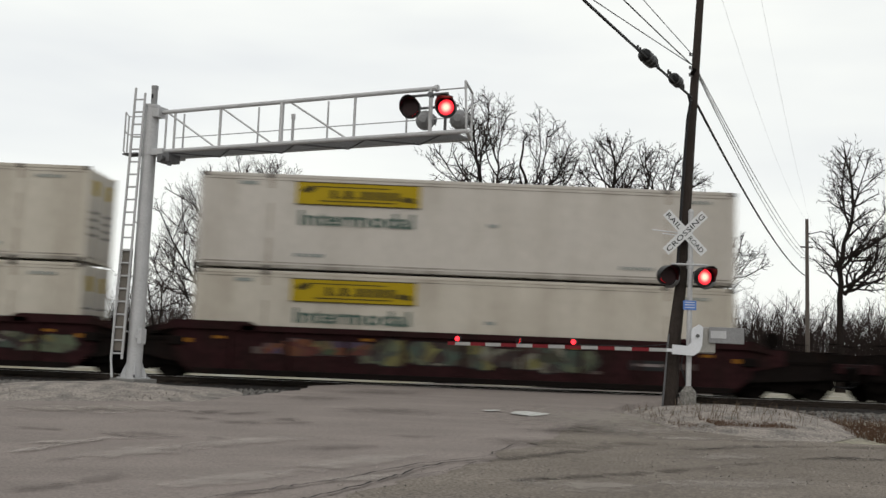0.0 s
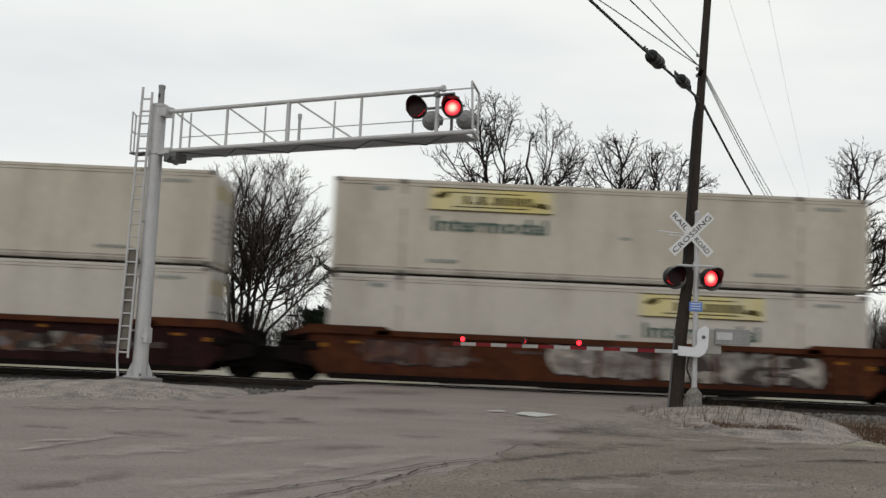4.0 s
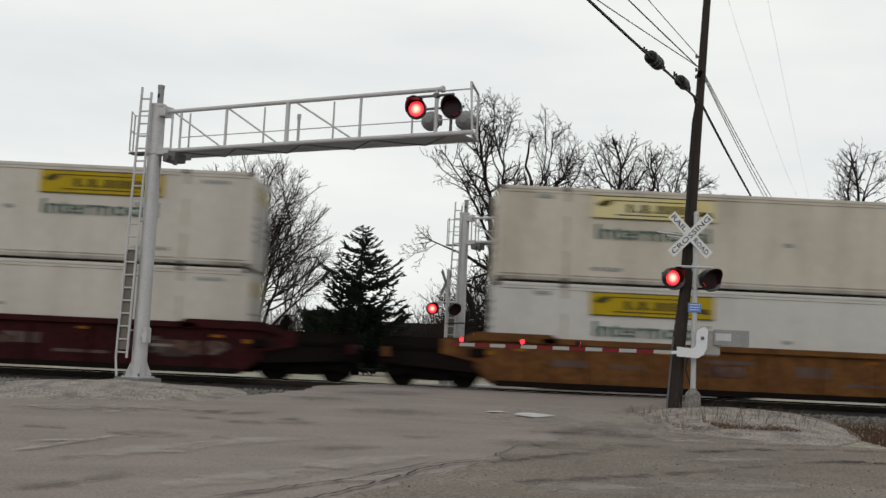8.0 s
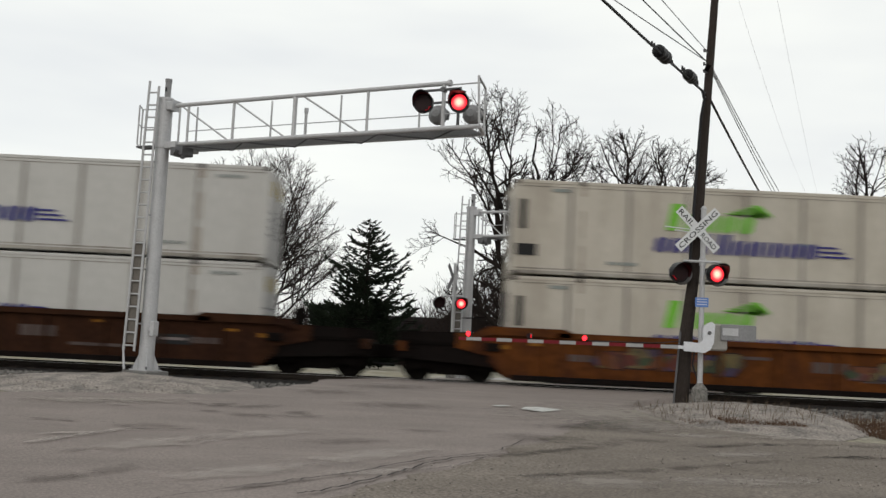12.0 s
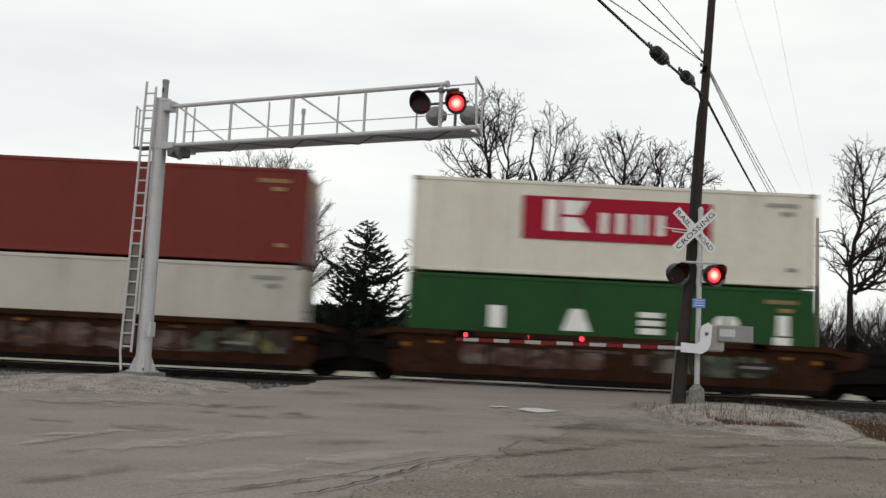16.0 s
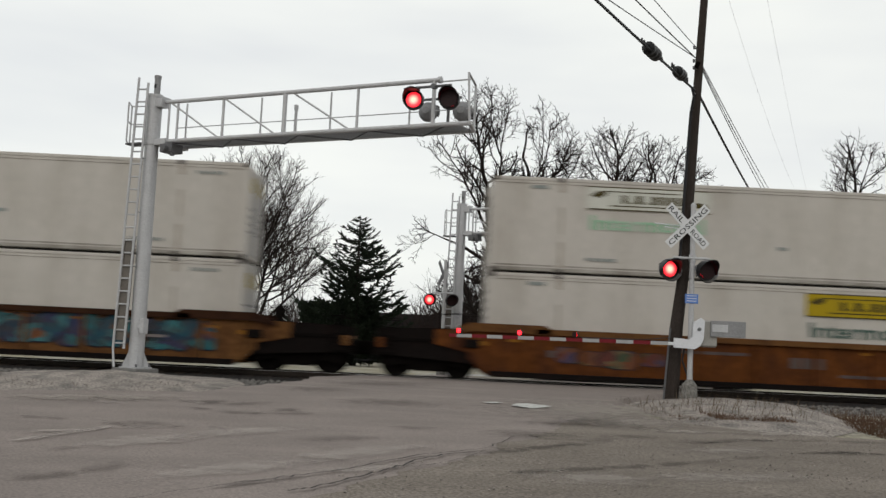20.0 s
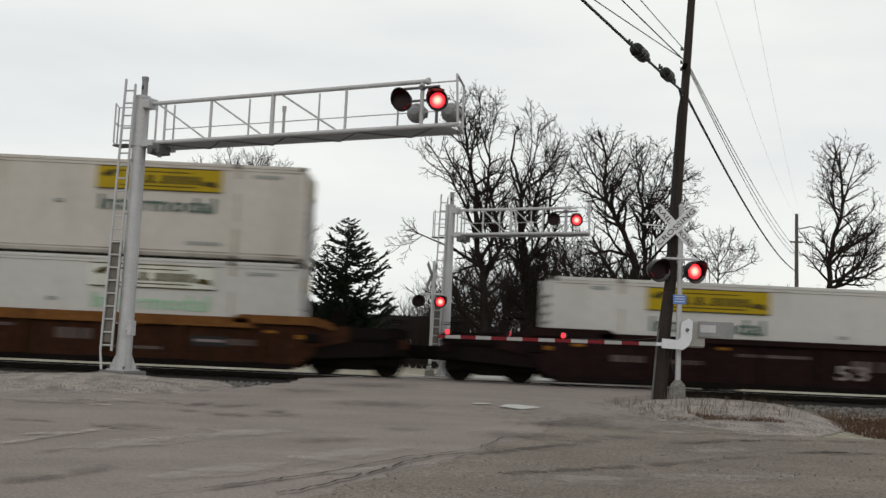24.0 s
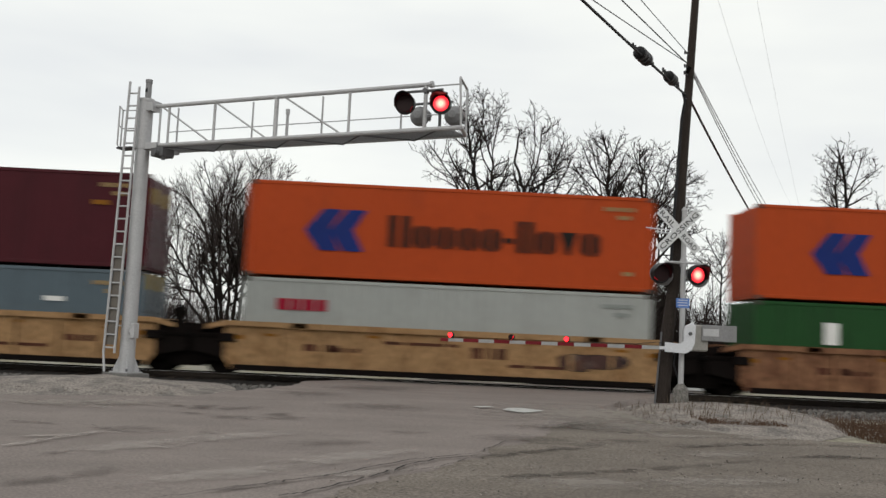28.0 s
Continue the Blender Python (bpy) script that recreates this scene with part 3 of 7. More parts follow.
for row in ((2.17, 13.83, 2.76, 14.74, 0.2), (2.76, 14.74, 3.39, 14.96, 0.2), (1.25, 14.53, 1.81, 14.73, 0.5), (2.85, 17.34, 3.36, 16.05, 0.45), (3.23, 12.37, 3.91, 13.01, 0.13), (3.91, 13.01, 4.55, 13.39, 0.13), (3.6, 14.45, 4.21, 14.85, 0.17), (4.21, 14.85, 5.11, 15.3, 0.17), (5.11, 15.3, 6.16, 15.52, 0.17), (6.16, 15.52, 7.09, 15.64, 0.17), (-2.44, 15.86, -1.74, 16.31, 0.18), (-4.09, 14.03, -3.35, 13.87, 0.22), (-2.82, 13.74, -2.42, 13.43, 0.08), (-0.46, 14.87, 0.16, 14.89, 0.13), (-2.45, 20.98, -1.85, 21.55, 0.7), (-1.79, 23.85, -0.29, 26.43, 0.9), (-1.27, 18.57, -0.19, 18.82, 0.6), (-1.47, 12.94, -0.68, 13.51, 0.25)):
    stain(*row, M_STAIN_FAINT, "faint dark stain")
for row in ((-3.64, 9.33, -3.33, 9.9, 0.16), (-3.33, 9.9, -2.93, 10.57, 0.16), (-4.08, 11.17, -3.77, 11.5, 0.07), (-1.77, 9.42, -1.43, 9.9, 0.06), (-1.43, 9.9, -1.17, 10.23, 0.06)):
    stain(*row, M_STAIN_FAINT, "faint dark stain")
for row in ((-4.58, 11.65, -4.39, 12.24, 0.11), (-4.39, 12.24, -4.1, 13.11, 0.11), (-4.1, 13.11, -3.99, 13.35, 0.11), (-4.72, 12.49, -4.24, 12.88, 0.1), (-5, 16.31, -4.84, 16.6, 0.09), (-3.94, 13.3, -3.61, 13.3, 0.05), (-3.63, 11.67, -2.92, 12.71, 0.3), (-2.92, 12.71, -1.69, 14.11, 0.3), (-2.49, 9.79, -1.33, 11.25, 0.3), (-1.33, 11.25, -0.1, 12.84, 0.3), (-0.95, 10.56, -0.23, 11.15, 0.16)):
    stain(*row, M_DUST, "pale dusty track")
for row in ((2.69, 18.25, 3.76, 20.16, 1.6), (3.23, 17.27, 3.87, 17.08, 0.8), (3.57, 15.75, 4.5, 15.91, 0.25), (4.76, 16, 6.26, 16.36, 0.25), (1.25, 10.78, 2.49, 10.92, 0.35), (2.49, 10.92, 4.35, 11.81, 0.35), (3.47, 13.6, 4.82, 14.18, 0.3), (-6.38, 16.76, -5.36, 17.02, 0.5), (-5.36, 17.02, -4.52, 17.76, 0.5)):
    stain(*row, M_GRAVEL_DUST, "thin spread of pale gravel")


def marking(pts, name):
    g = Geo()
    k = len(pts)
    g.v = [(x, y, ground_z(y) + 0.018 * noise.noise((x * 0.35, y * 0.5, 1.7)) + 0.026) for x, y in pts]
    g.f = [tuple(range(k))]
    part(name, g, M_LINE, road, "worn white painted line")


marking([(1.62, 19.1), (2.0, 18.75), (2.42, 19.25), (2.0, 19.62), (1.75, 19.5)], "stop_line")
marking([(1.1, 19.55), (1.25, 19.42), (1.52, 19.6), (1.35, 19.72)], "stop_line")


# ---- crossing signals ----
def flasher(parent, at, side, r=0.22, lit=True, name="flasher"):
    """A round lamp facing -y: housing, visor, lens, bulb and, before the lens, an added swinging shutter that makes it
    flash.
    """
    body = Geo()
    body.tube((0, 0.02, 0), (0, -0.03, 0), r, r, 24).tube((0, 0.02, 0), (0, 0.12, 0), r * 0.97, r * 0.8, 24).tube((0, 0.12, 0), (0, 0.2, 0), r * 0.8, r * 0.35, 24)
    lamp = part(name, body, M_BLACK, parent, "black round flasher lamp", at, smooth=False)
    part("back_shell", Geo().tube((0, 0.021, 0), (0, 0.125, 0), r * 0.99, r * 0.82, 24).tube((0, 0.125, 0), (0, 0.21, 0), r * 0.82, r * 0.37, 24), M_GALV_MID, lamp, "grey lamp back", smooth=False)
    hood = Geo()
    n = 18
    for i in range(n + 1):
        a = radians(-25 + 230 * i / n)
        dep = 0.30 * (0.35 + 0.65 * max(0, math.sin(a))) * r / 0.205
        for rr in (r, r - 0.012):
            hood.v += [(rr * math.cos(a), -0.03, rr * math.sin(a)), (rr * math.cos(a), -0.03 - dep, rr * math.sin(a) * 0.97)]
    hood.f = [q for i in range(n) for q in ((4 * i, 4 * i + 1, 4 * i + 5, 4 * i + 4), (4 * i + 2, 4 * i + 6, 4 * i + 7, 4 * i + 3), (4 * i + 1, 4 * i + 3, 4 * i + 7, 4 * i + 5))]
    part("visor", hood, M_BLACK, lamp)
    part("lens", Geo().tube((0, -0.031, 0), (0, -0.05, 0), r * 0.76, r * 0.7, 24), M_LIT, lamp, "glowing red lens")
    # added part: it hides the always-lit lens to stand for the lamp going out
    sh = part("shutter", Geo().tube((0, 0, -r * 0.8), (0, -0.012, -r * 0.8), r * 0.8, r * 0.8, 24), M_DARKLENS, lamp, "added dark cover that blanks the lens", pose(0, -0.066, r * 0.8))
    SHUTTERS.append((sh, (0, -0.066, r * 0.8), side))
    return lamp


def cantilever(base, turn, length, z_top, z_low, label):
    """A steel mast with a ladder and a railed walkway arm that carries flasher lamps. Local x runs along the arm."""
    t = thing("cantilever_signal", label, "crossing signal", "crossing signals", pose(*base, 0, 0, turn))
    part("foundation", Geo().box(-0.38, 0.38, -0.38, 0.38, -0.4, 0.1, bev=0.02), M_FOOTING, t, "grey concrete footing")
    plate = Geo().box(-0.27, 0.27, -0.27, 0.27, 0.1, 0.13)
    for a in range(4):
        m = Matrix.Rotation(radians(45 + 90 * a), 4, "Z")
        plate.add([m @ Vector(p) for p in ((0.15, -0.012, 0.13), (0.32, -0.012, 0.13), (0.17, -0.012, 0.5), (0.15, 0.012, 0.13), (0.32, 0.012, 0.13), (0.17, 0.012, 0.5))], [(0, 1, 2), (5, 4, 3), (0, 3, 4, 1), (1, 4, 5, 2)])
    part("base_plate", plate, M_GALV, t)
    for sx in (-0.22, 0.22):
        for sy in (-0.22, 0.22):
            part("bolt", shared("bolt", lambda: Geo().tube((0, 0, 0), (0, 0, 0.07), 0.025, 0.025, 6), M_GALV_DARK), M_GALV_DARK, t, "", pose(sx, sy, 0.13))
    part("mast", Geo().tube((0, 0, 0.12), (0.0, 0, z_low - 0.08), 0.182, 0.168, 20), M_GALV, t, smooth=False)
    part("mast_head", Geo().tube((0, 0, z_low - 0.08), (0, 0, z_top + 0.14), 0.185, 0.185, 20).tube((0, 0, z_top + 0.14), (0, 0, z_top + 0.2), 0.2, 0.2, 20), M_GALV, t, "sleeved head of the mast")
    part("cable_box", Geo().box(0.24, 0.36, -0.22, -0.06, 0.92, 1.28, bev=0.015).box(0.12, 0.26, -0.17, -0.11, 1.05, 1.12), M_GALV, t, "small grey cable box")
    part("mast_cap", Geo().tube((0.05, 0, z_top + 0.2), (0.05, 0, z_top + 0.64), 0.075, 0.075, 12).tube((0.05, 0, z_top + 0.6), (0.05, 0, z_top + 0.68), 0.085, 0.085, 12), M_GALV_MID, t, "grey pipe cap")
    part("pipe_slot", Geo().box(0.02, 0.08, -0.08, -0.07, z_top + 0.36, z_top + 0.46), M_BLACK, t, "dark slot in the pipe")
    part("arm_bracket", Geo().box(0.12, 0.34, -0.13, 0.13, z_top - 0.12, z_top + 0.09, bev=0.01).box(0.34, 0.36, -0.16, 0.16, z_top - 0.14, z_top + 0.12), M_GALV, t)
    part("arm_bracket", Geo().box(0.12, 0.5, -0.1, 0.75, z_low - 0.1, z_low + 0.06, bev=0.01), M_GALV, t)
    part("junction_box", Geo().box(0.35, 0.72, -0.1, 0.3, z_low - 0.28, z_low - 0.06, bev=0.015).tube((0.55, -0.1, z_low - 0.2), (0.55, -0.22, z_low - 0.2), 0.07, 0.07, 10).tube((0.66, 0.0, z_low - 0.36), (0.66, 0.0, z_low - 0.26), 0.05, 0.07, 8), M_GALV_DARK, t, "dark grey junction box")
    k, wy = length / 8.15, 0.75
    lamp_x = length - 0.85
    top = Geo().tube((0.1, 0, z_top), (lamp_x + 0.1, 0, z_top), 0.05, 0.05, 10).tube((lamp_x + 0.1, 0, z_top), (lamp_x + 0.16, 0, z_top), 0.075, 0.075, 10)
    part("top_chord", top, M_GALV, t)
    part("bottom_chord", Geo().tube((0.1, 0, z_low), (length, 0, z_low), 0.05, 0.05, 10), M_GALV, t)
    part("bottom_chord", Geo().tube((0.4, wy, z_low), (length - 0.24, wy, z_low), 0.045, 0.045, 8), M_GALV, t)
    part("end_beam", Geo().tube((length, 0, z_low), (length - 0.24, wy, z_low), 0.045, 0.045, 8), M_GALV, t)
    for x, r in ((0.46 * k, 0.026), (0.72 * k, 0.03), (2.03 * k, 0.034), (3.7 * k, 0.052), (5.55 * k, 0.032), (lamp_x, 0.045)):
        part("post", Geo().tube((x, 0, z_low), (x, 0, z_top), r, r, 8), M_GALV, t)
    for a, b in ((0.5, 1.9), (2.05, 3.45), (3.9, 5.35)):
        part("diagonal", Geo().tube((a * k, 0, z_top - 0.02), (b * k, 0, z_low + 0.03), 0.024, 0.024, 6), M_GALV, t)
    for x in (0.36, 2.54, 4.42, 6.4):
        part("rail_post", Geo().tube((x * k, wy, z_low), (x * k, wy, z_low + 1.1), 0.024, 0.022, 6), M_GALV, t)
    part("wiring_post", Geo().tube((3.6 * k, wy * 0.8, z_low), (3.6 * k, wy * 0.8, z_low + 0.78), 0.035, 0.035, 8).tube((3.6 * k, wy * 0.8, z_low + 0.7), (3.6 * k, wy * 0.8, z_low + 0.82), 0.05, 0.05, 8), M_GALV, t, "capped steel pipe")
    part("mid_rail", Geo().tube((0.05, wy, z_low + 0.5), (length - 0.24, wy, z_low + 0.5), 0.012, 0.012, 6), M_GALV, t)
    for i in range(int(length / 0.085)):
        x = 0.55 + i * 0.085
        if x < length - 0.22:
            part("grating_bar", shared("grating_bar", lambda: Geo().box(-0.01, 0.01, 0, 0.71, -0.03, 0.02), M_GALV_MID), M_GALV_MID, t, "", pose(x, 0.02, z_low))
    for i in range(4):
        x = (0.6 + 1.75 * i) * k
        part("floor_brace", Geo().pipe([(x, 0, z_low - 0.04), (x + 0.9 * k, wy, z_low - 0.05), (x + 1.75 * k, 0, z_low - 0.04)], 0.018, 6), M_GALV_DARK, t)
    cage, gx = Geo(), length - 0.24
    cage.tube((length, 0, z_low), (length - 0.06, 0, z_low + 1.06), 0.026, 0.026, 8).tube((gx, wy, z_low), (gx, wy, z_low + 1.0), 0.026, 0.026, 8)
    cage.tube((length - 0.06, 0, z_low + 1.06), (gx, wy, z_low + 1.0), 0.026, 0.026, 8).tube((lamp_x + 0.1, 0, z_top - 0.04), (length, 0, z_low + 0.92), 0.016, 0.016, 6).tube((length - 0.02, 0, z_low + 0.4), (gx - 0.02, wy, z_low + 0.4), 0.014, 0.014, 6)
    part("end_guard", cage, M_GALV, t)
    lad = thing_ladder(t, z_top)
    # lamps: one pair towards each side of the track
    part("lamp_bar", Geo().tube((lamp_x - 0.42, -0.04, z_top - 0.14), (lamp_x + 0.42, -0.04, z_top - 0.14), 0.03, 0.03, 8).tube((lamp_x, -0.08, z_top - 0.14), (lamp_x, 0.05, z_top - 0.14), 0.06, 0.06, 8), M_GALV_DARK, t)
    back_x = lamp_x - 0.02
    part("lamp_bar", Geo().tube((back_x - 0.6, wy, z_top - 0.2), (back_x + 0.3, wy, z_top - 0.2), 0.03, 0.03, 8).tube((back_x, wy, z_low), (back_x, wy, z_top - 0.1), 0.035, 0.035, 8), M_GALV_DARK, t)
    for dx, dz, side in ((-0.42, 0.42, "L"), (0.42, 0.46, "R")):
        flasher(t, pose(lamp_x + dx, -0.1, z_top - dz, 0, 0, 16), side)
        if length > 7:
            flasher(t, pose(back_x + dx - 0.14, wy + 0.14, z_top - 0.02 - dz, 0, 0, 190), side)
    return t


def thing_ladder(t, z_top):
    """The climbing ladder beside the mast, with its rungs, shield and landing."""
    c_, s_ = math.cos(radians(27)), math.sin(radians(27))

    def at(f, x0, x1, dep):
        """A point on a ladder rail: f from its foot to its head, and its offsets across the view there."""
        x = x0 + (x1 - x0) * f
        return Vector((x * c_ + dep * s_, x * s_ - dep * c_, 0.55 + (z_top + 0.02) * f))

    lo, hi = (lambda f: at(f, -0.5, -0.36, 0.2)), (lambda f: at(f, -0.23, -0.11, 0.26))
    lad = part("ladder", Geo().tube(lo(0), lo(1), 0.03, 0.03, 6).tube(hi(0), hi(0.98), 0.03, 0.03, 6)
               .tube(lo(0), lo(0) + Vector((0.12, -0.06, -0.43)), 0.024, 0.03, 6), M_GALV, t, "galvanised ladder")
    z = 0.02
    while z < 0.97:
        part("rung", Geo().tube(lo(z), hi(z), 0.021, 0.021, 6), M_GALV, lad)
        z += 0.305 / z_top
    back = Vector((0.0, 0.05, 0.0))
    sh = [lo(0.03) + back, hi(0.03) + back, hi(0.4) + back, lo(0.4) + back]
    part("ladder_shield", Geo().add([p + q for q in (Vector((0, 0, 0)), Vector((0.0, 0.012, 0))) for p in sh], [(0, 1, 2, 3), (7, 6, 5, 4), (0, 4, 5, 1), (1, 5, 6, 2), (2, 6, 7, 3), (3, 7, 4, 0)]), M_SHIELD, lad, "grey sheet shield on the ladder")
    for z in (0.1, 0.3, 0.5, 0.7):
        p = hi(z)
        part("stand_off", Geo().tube(p, (-0.1, -0.1, p.z), 0.018, 0.018, 6), M_GALV, lad)
    zl = z_top - 1.0
    for p in ((-0.66, -0.06), (-0.4, -0.44)):
        part("landing_post", Geo().tube((p[0], p[1], zl), (p[0], p[1], zl + 0.95), 0.02, 0.02, 6), M_GALV, t)
    for zz in (zl, zl + 0.5, zl + 0.95):
        part("landing_rail", Geo().pipe([(-0.4, -0.44, zz), (-0.66, -0.06, zz), (-0.18, 0.05, zz)], 0.016, 6), M_GALV, t)
    part("landing", Geo().box(-0.62, -0.15, -0.24, 0.06, zl - 0.04, zl), M_GALV_DARK, t)
    return lad


cantilever((-6.9, 24.5, 0.02), -27.1, 8.5, 6.52, 5.56, "galvanised steel cantilever signal mast with walkway arm and flashers")
cantilever((1.08, 37.5, -0.2), -28, 5.4, 6.24, 5.35, "galvanised cantilever signal with short arm behind the track")


def crossing_signal(base, turn, label, gate):
    """A signal post with crossbuck, a pair of flashers, and a lowered gate."""
    t = thing("crossing_gate" if gate else "crossing_signal", label, "crossing signal", "crossing signals", pose(*base, 0, 0, turn))
    part("post_base", Geo().tube((0, 0, -0.12), (0, 0, 0.0), 0.23, 0.23, 8).tube((0, 0, 0), (0, 0, 0.24), 0.175, 0.165, 8).tube((0, 0, 0.24), (0, 0, 0.36), 0.165, 0.06, 8), M_BASE, t, "grey cast iron post base")
    part("post", Geo().tube((0, 0, 0.3), (0, 0, 4.08), 0.058, 0.055, 14), M_GALV, t)
    part("post_cap", Geo().tube((0, 0, 4.08), (0, 0, 4.15), 0.07, 0.03, 12), M_GALV, t)
    cb = part("crossbuck", Geo().box(-0.03, 0.03, -0.09, -0.055, -0.1, 0.1), M_GALV, t, "white crossbuck sign" if gate else "crossbuck sign seen from behind", pose(-0.15, 0, 3.62, 0, 0, 4 if gate else 66))
    for ang, y, words in ((-45, -0.094, (("RAIL", -0.56, 0.42), ("ROAD", 0.13, 0.42))), (45, -0.104, (("CROSSING", -0.56, 1.12),))):
        m = pose(0, y, 0, 0, -ang, 0)
        blade = part("blade", Geo().box(-0.6, 0.6, -0.003, 0.003, -0.1, 0.1, bev=0.002), M_WHITE if gate else M_SIGN_BACK, cb, "white reflective blade" if gate else "bare grey back of a blade", m)
        for word, x, wd in words if gate else ():
            part("lettering", lettering(word, 0.112, M_INK, wd, 0.006), M_INK, cb, "black lettering " + word, m @ pose(x, -0.006, -0.056))
    part("lamp_bar", Geo().tube((-0.42, -0.05, 2.94), (0.36, -0.05, 2.94), 0.028, 0.028, 8).tube((0, 0, 2.86), (0, 0, 3.02), 0.075, 0.075, 12), M_GALV, t)
    for dx, side in ((-0.53, "L"), (0.26, "R")):
        flasher(t, pose(dx, -0.12, 2.68, 0, 0, 14), side)
        if gate:
            flasher(t, pose(dx + 0.14, 0.2, 2.66, 0, 0, 195), side)
    if not gate:
        return t
    sign = part("number_plate", Geo().box(-0.155, 0.125, -0.075, -0.062, 1.97, 2.17, bev=0.004), M_BLUE_SIGN, t, "small blue notice plate")
    for i in range(3):
        part("text_bar", Geo().box(-0.12, 0.09, -0.079, -0.075, 2.125 - i * 0.055, 2.14 - i * 0.055), M_WHITE, sign)
    part("mechanism", Geo().box(0.16, 0.5, -0.22, 0.2, 1.06, 1.62, bev=0.03), M_BOXGREY, t, "grey gate machine housing")
    hook = [(-0.42, 1.02), (0.02, 1.0), (0.14, 1.08), (0.2, 1.22), (0.22, 1.6), (0.14, 1.66), (0.0, 1.58), (-0.03, 1.5), (-0.03, 1.26), (-0.1, 1.2), (-0.42, 1.22)]
    part("gate_bracket", Geo().slab(hook, -0.3, -0.24), M_ALU, t, "pale aluminium gate arm bracket")
    part("pivot", Geo().tube((0.1, -0.33, 1.42), (0.1, -0.2, 1.42), 0.04, 0.04, 10), M_GALV_DARK, t)
    cw = part("counterweight", Geo().box(0.35, 1.09, -0.29, -0.25, 1.28, 1.62, bev=0.008), M_GALV_MID, t, "grey counterweight plate")
    part("slot_plate", Geo().box(0.38, 0.71, -0.3, -0.29, 1.38, 1.54, bev=0.004), M_GALV, cw, "bright slotted plate")
    # the lowered arm, striped red and white
    d = Vector((-4.55, 2.05, -0.02)).normalized()
    root = Vector((-0.36, -0.27, 1.1))
    rot = d.to_track_quat("X", "Z").to_matrix().to_4x4()
    arm = part("gate_arm", Geo().box(-0.1, 5.2, -0.012, 0.012, -0.033, 0.033), M_ALU, t, "long lowered gate arm", Matrix.Translation(root) @ rot)
    n, x = 0, 0.174
    while x < 5.19:
        x1 = min(x + 0.372, 5.2)
        part("stripe", Geo().box(x, x1, -0.017, 0.017, -0.038, 0.038), M_STRIPE_WHITE if n % 2 == 0 else M_STRIPE_RED, arm, "white stripe" if n % 2 == 0 else "red stripe")
        x, n = x1, n + 1
    for x, side in ((4.95, ""), (3.48, "L"), (2.2, "R")):
        lamp = part("arm_lamp", Geo().box(x - 0.05, x + 0.05, -0.03, 0.03, 0.05, 0.09).tube((x, -0.05, 0.11), (x, 0.05, 0.11), 0.062, 0.062, 12), M_BLACK, arm, "small gate lamp")
        # lens faces the approaching road
        part("arm_lens", Geo().tube((x, 0.05, 0.11), (x, 0.065, 0.11), 0.055, 0.05, 12), M_TIP, lamp, "glowing red lens")
        if side:
            # added here too, so that the steady lens seems to switch off
            sh = part("shutter", Geo().tube((0, 0, -0.056), (0, 0.006, -0.056), 0.058, 0.058, 12), M_DARKLENS, lamp, "added dark cover that blanks a gate lens", pose(x, 0.072, 0.167))
            SHUTTERS.append((sh, (x, 0.072, 0.167), side + "+"))
    part("lamp_wire", Geo().pipe([(0.0, -0.02, 0.05), (0.2, -0.02, 0.12), (0.7, -0.02, 0.06), (2.2, -0.02, 0.055)], 0.008, 5), M_CABLE, arm)
    part("conduit", Geo().pipe([(-0.02, 0.07, 0.4), (-0.16, 0.02, 0.75), (-0.13, 0.0, 1.0), (-0.05, 0, 1.2)], 0.02, 6), M_CABLE, t)
    part("bracket_rod", Geo().tube((-0.1, 0.02, 3.62), (-0.85, -0.08, 3.66), 0.012, 0.012, 6).tube((-0.1, 0.02, 3.55), (-0.62, -0.02, 3.6), 0.012, 0.012, 6), M_ALU, t, "thin pale bracket rods")
    return t


crossing_signal((5.62, 21.7, 0.16), 0, "silver crossing gate post with crossbuck, flashers and lowered striped arm", True)
crossing_signal((0.55, 36.4, -0.1), 0, "silver crossing signal post with flashers behind the track", False)

# ---- pole line ----
pole = thing("utility_pole", "dark weathered wooden utility pole leaning beside the gate", "utility pole", "utility poles")
part("shaft", Geo().pipe([(5.28, 21.95, -0.1), (5.37, 21.95, 1.6), (5.5, 21.95, 2.8), (5.66, 21.95, 6.0), (5.92, 21.95, 11.0)], 0.165, 14, 0.075), M_POLE, pole)
part("conduit", Geo().pipe([(5.08, 21.78, -0.1), (5.2, 21.78, 1.6)], 0.022, 6), M_GALV_DARK, pole, "grey ground conduit")
for z in (7.76, 7.46, 7.3, 6.75):
    part("insulator", Geo().tube((5.57, 21.78, z - 0.03), (5.57, 21.78, z + 0.04), 0.022, 0.028, 8).tube((5.57, 21.78, z), (5.72, 21.95, z), 0.014, 0.014, 6), M_GALV_DARK, pole)
part("cable_riser", Geo().pipe([(5.52, 21.7, 6.86), (5.58, 21.74, 6.66), (5.53, 21.78, 6.3), (5.48, 21.79, 5.4), (5.42, 21.79, 4.2), (5.36, 21.79, 2.9)], 0.032, 6), M_CABLE, pole, "black cable running down the pole")
part("guy_clamp", Geo().tube((5.6, 21.72, 7.3), (5.66, 21.7, 7.42), 0.05, 0.05, 8), M_IRON, pole)
pole2 = thing("utility_pole", "slim far wooden utility pole with a side lamp arm", "utility pole", "utility poles")
part("shaft", Geo().pipe([(24.1, 64.0, -0.8), (24.05, 64.0, 5), (24.0, 64.0, 10.4)], 0.15, 8, 0.1), M_POLE_PALE, pole2)
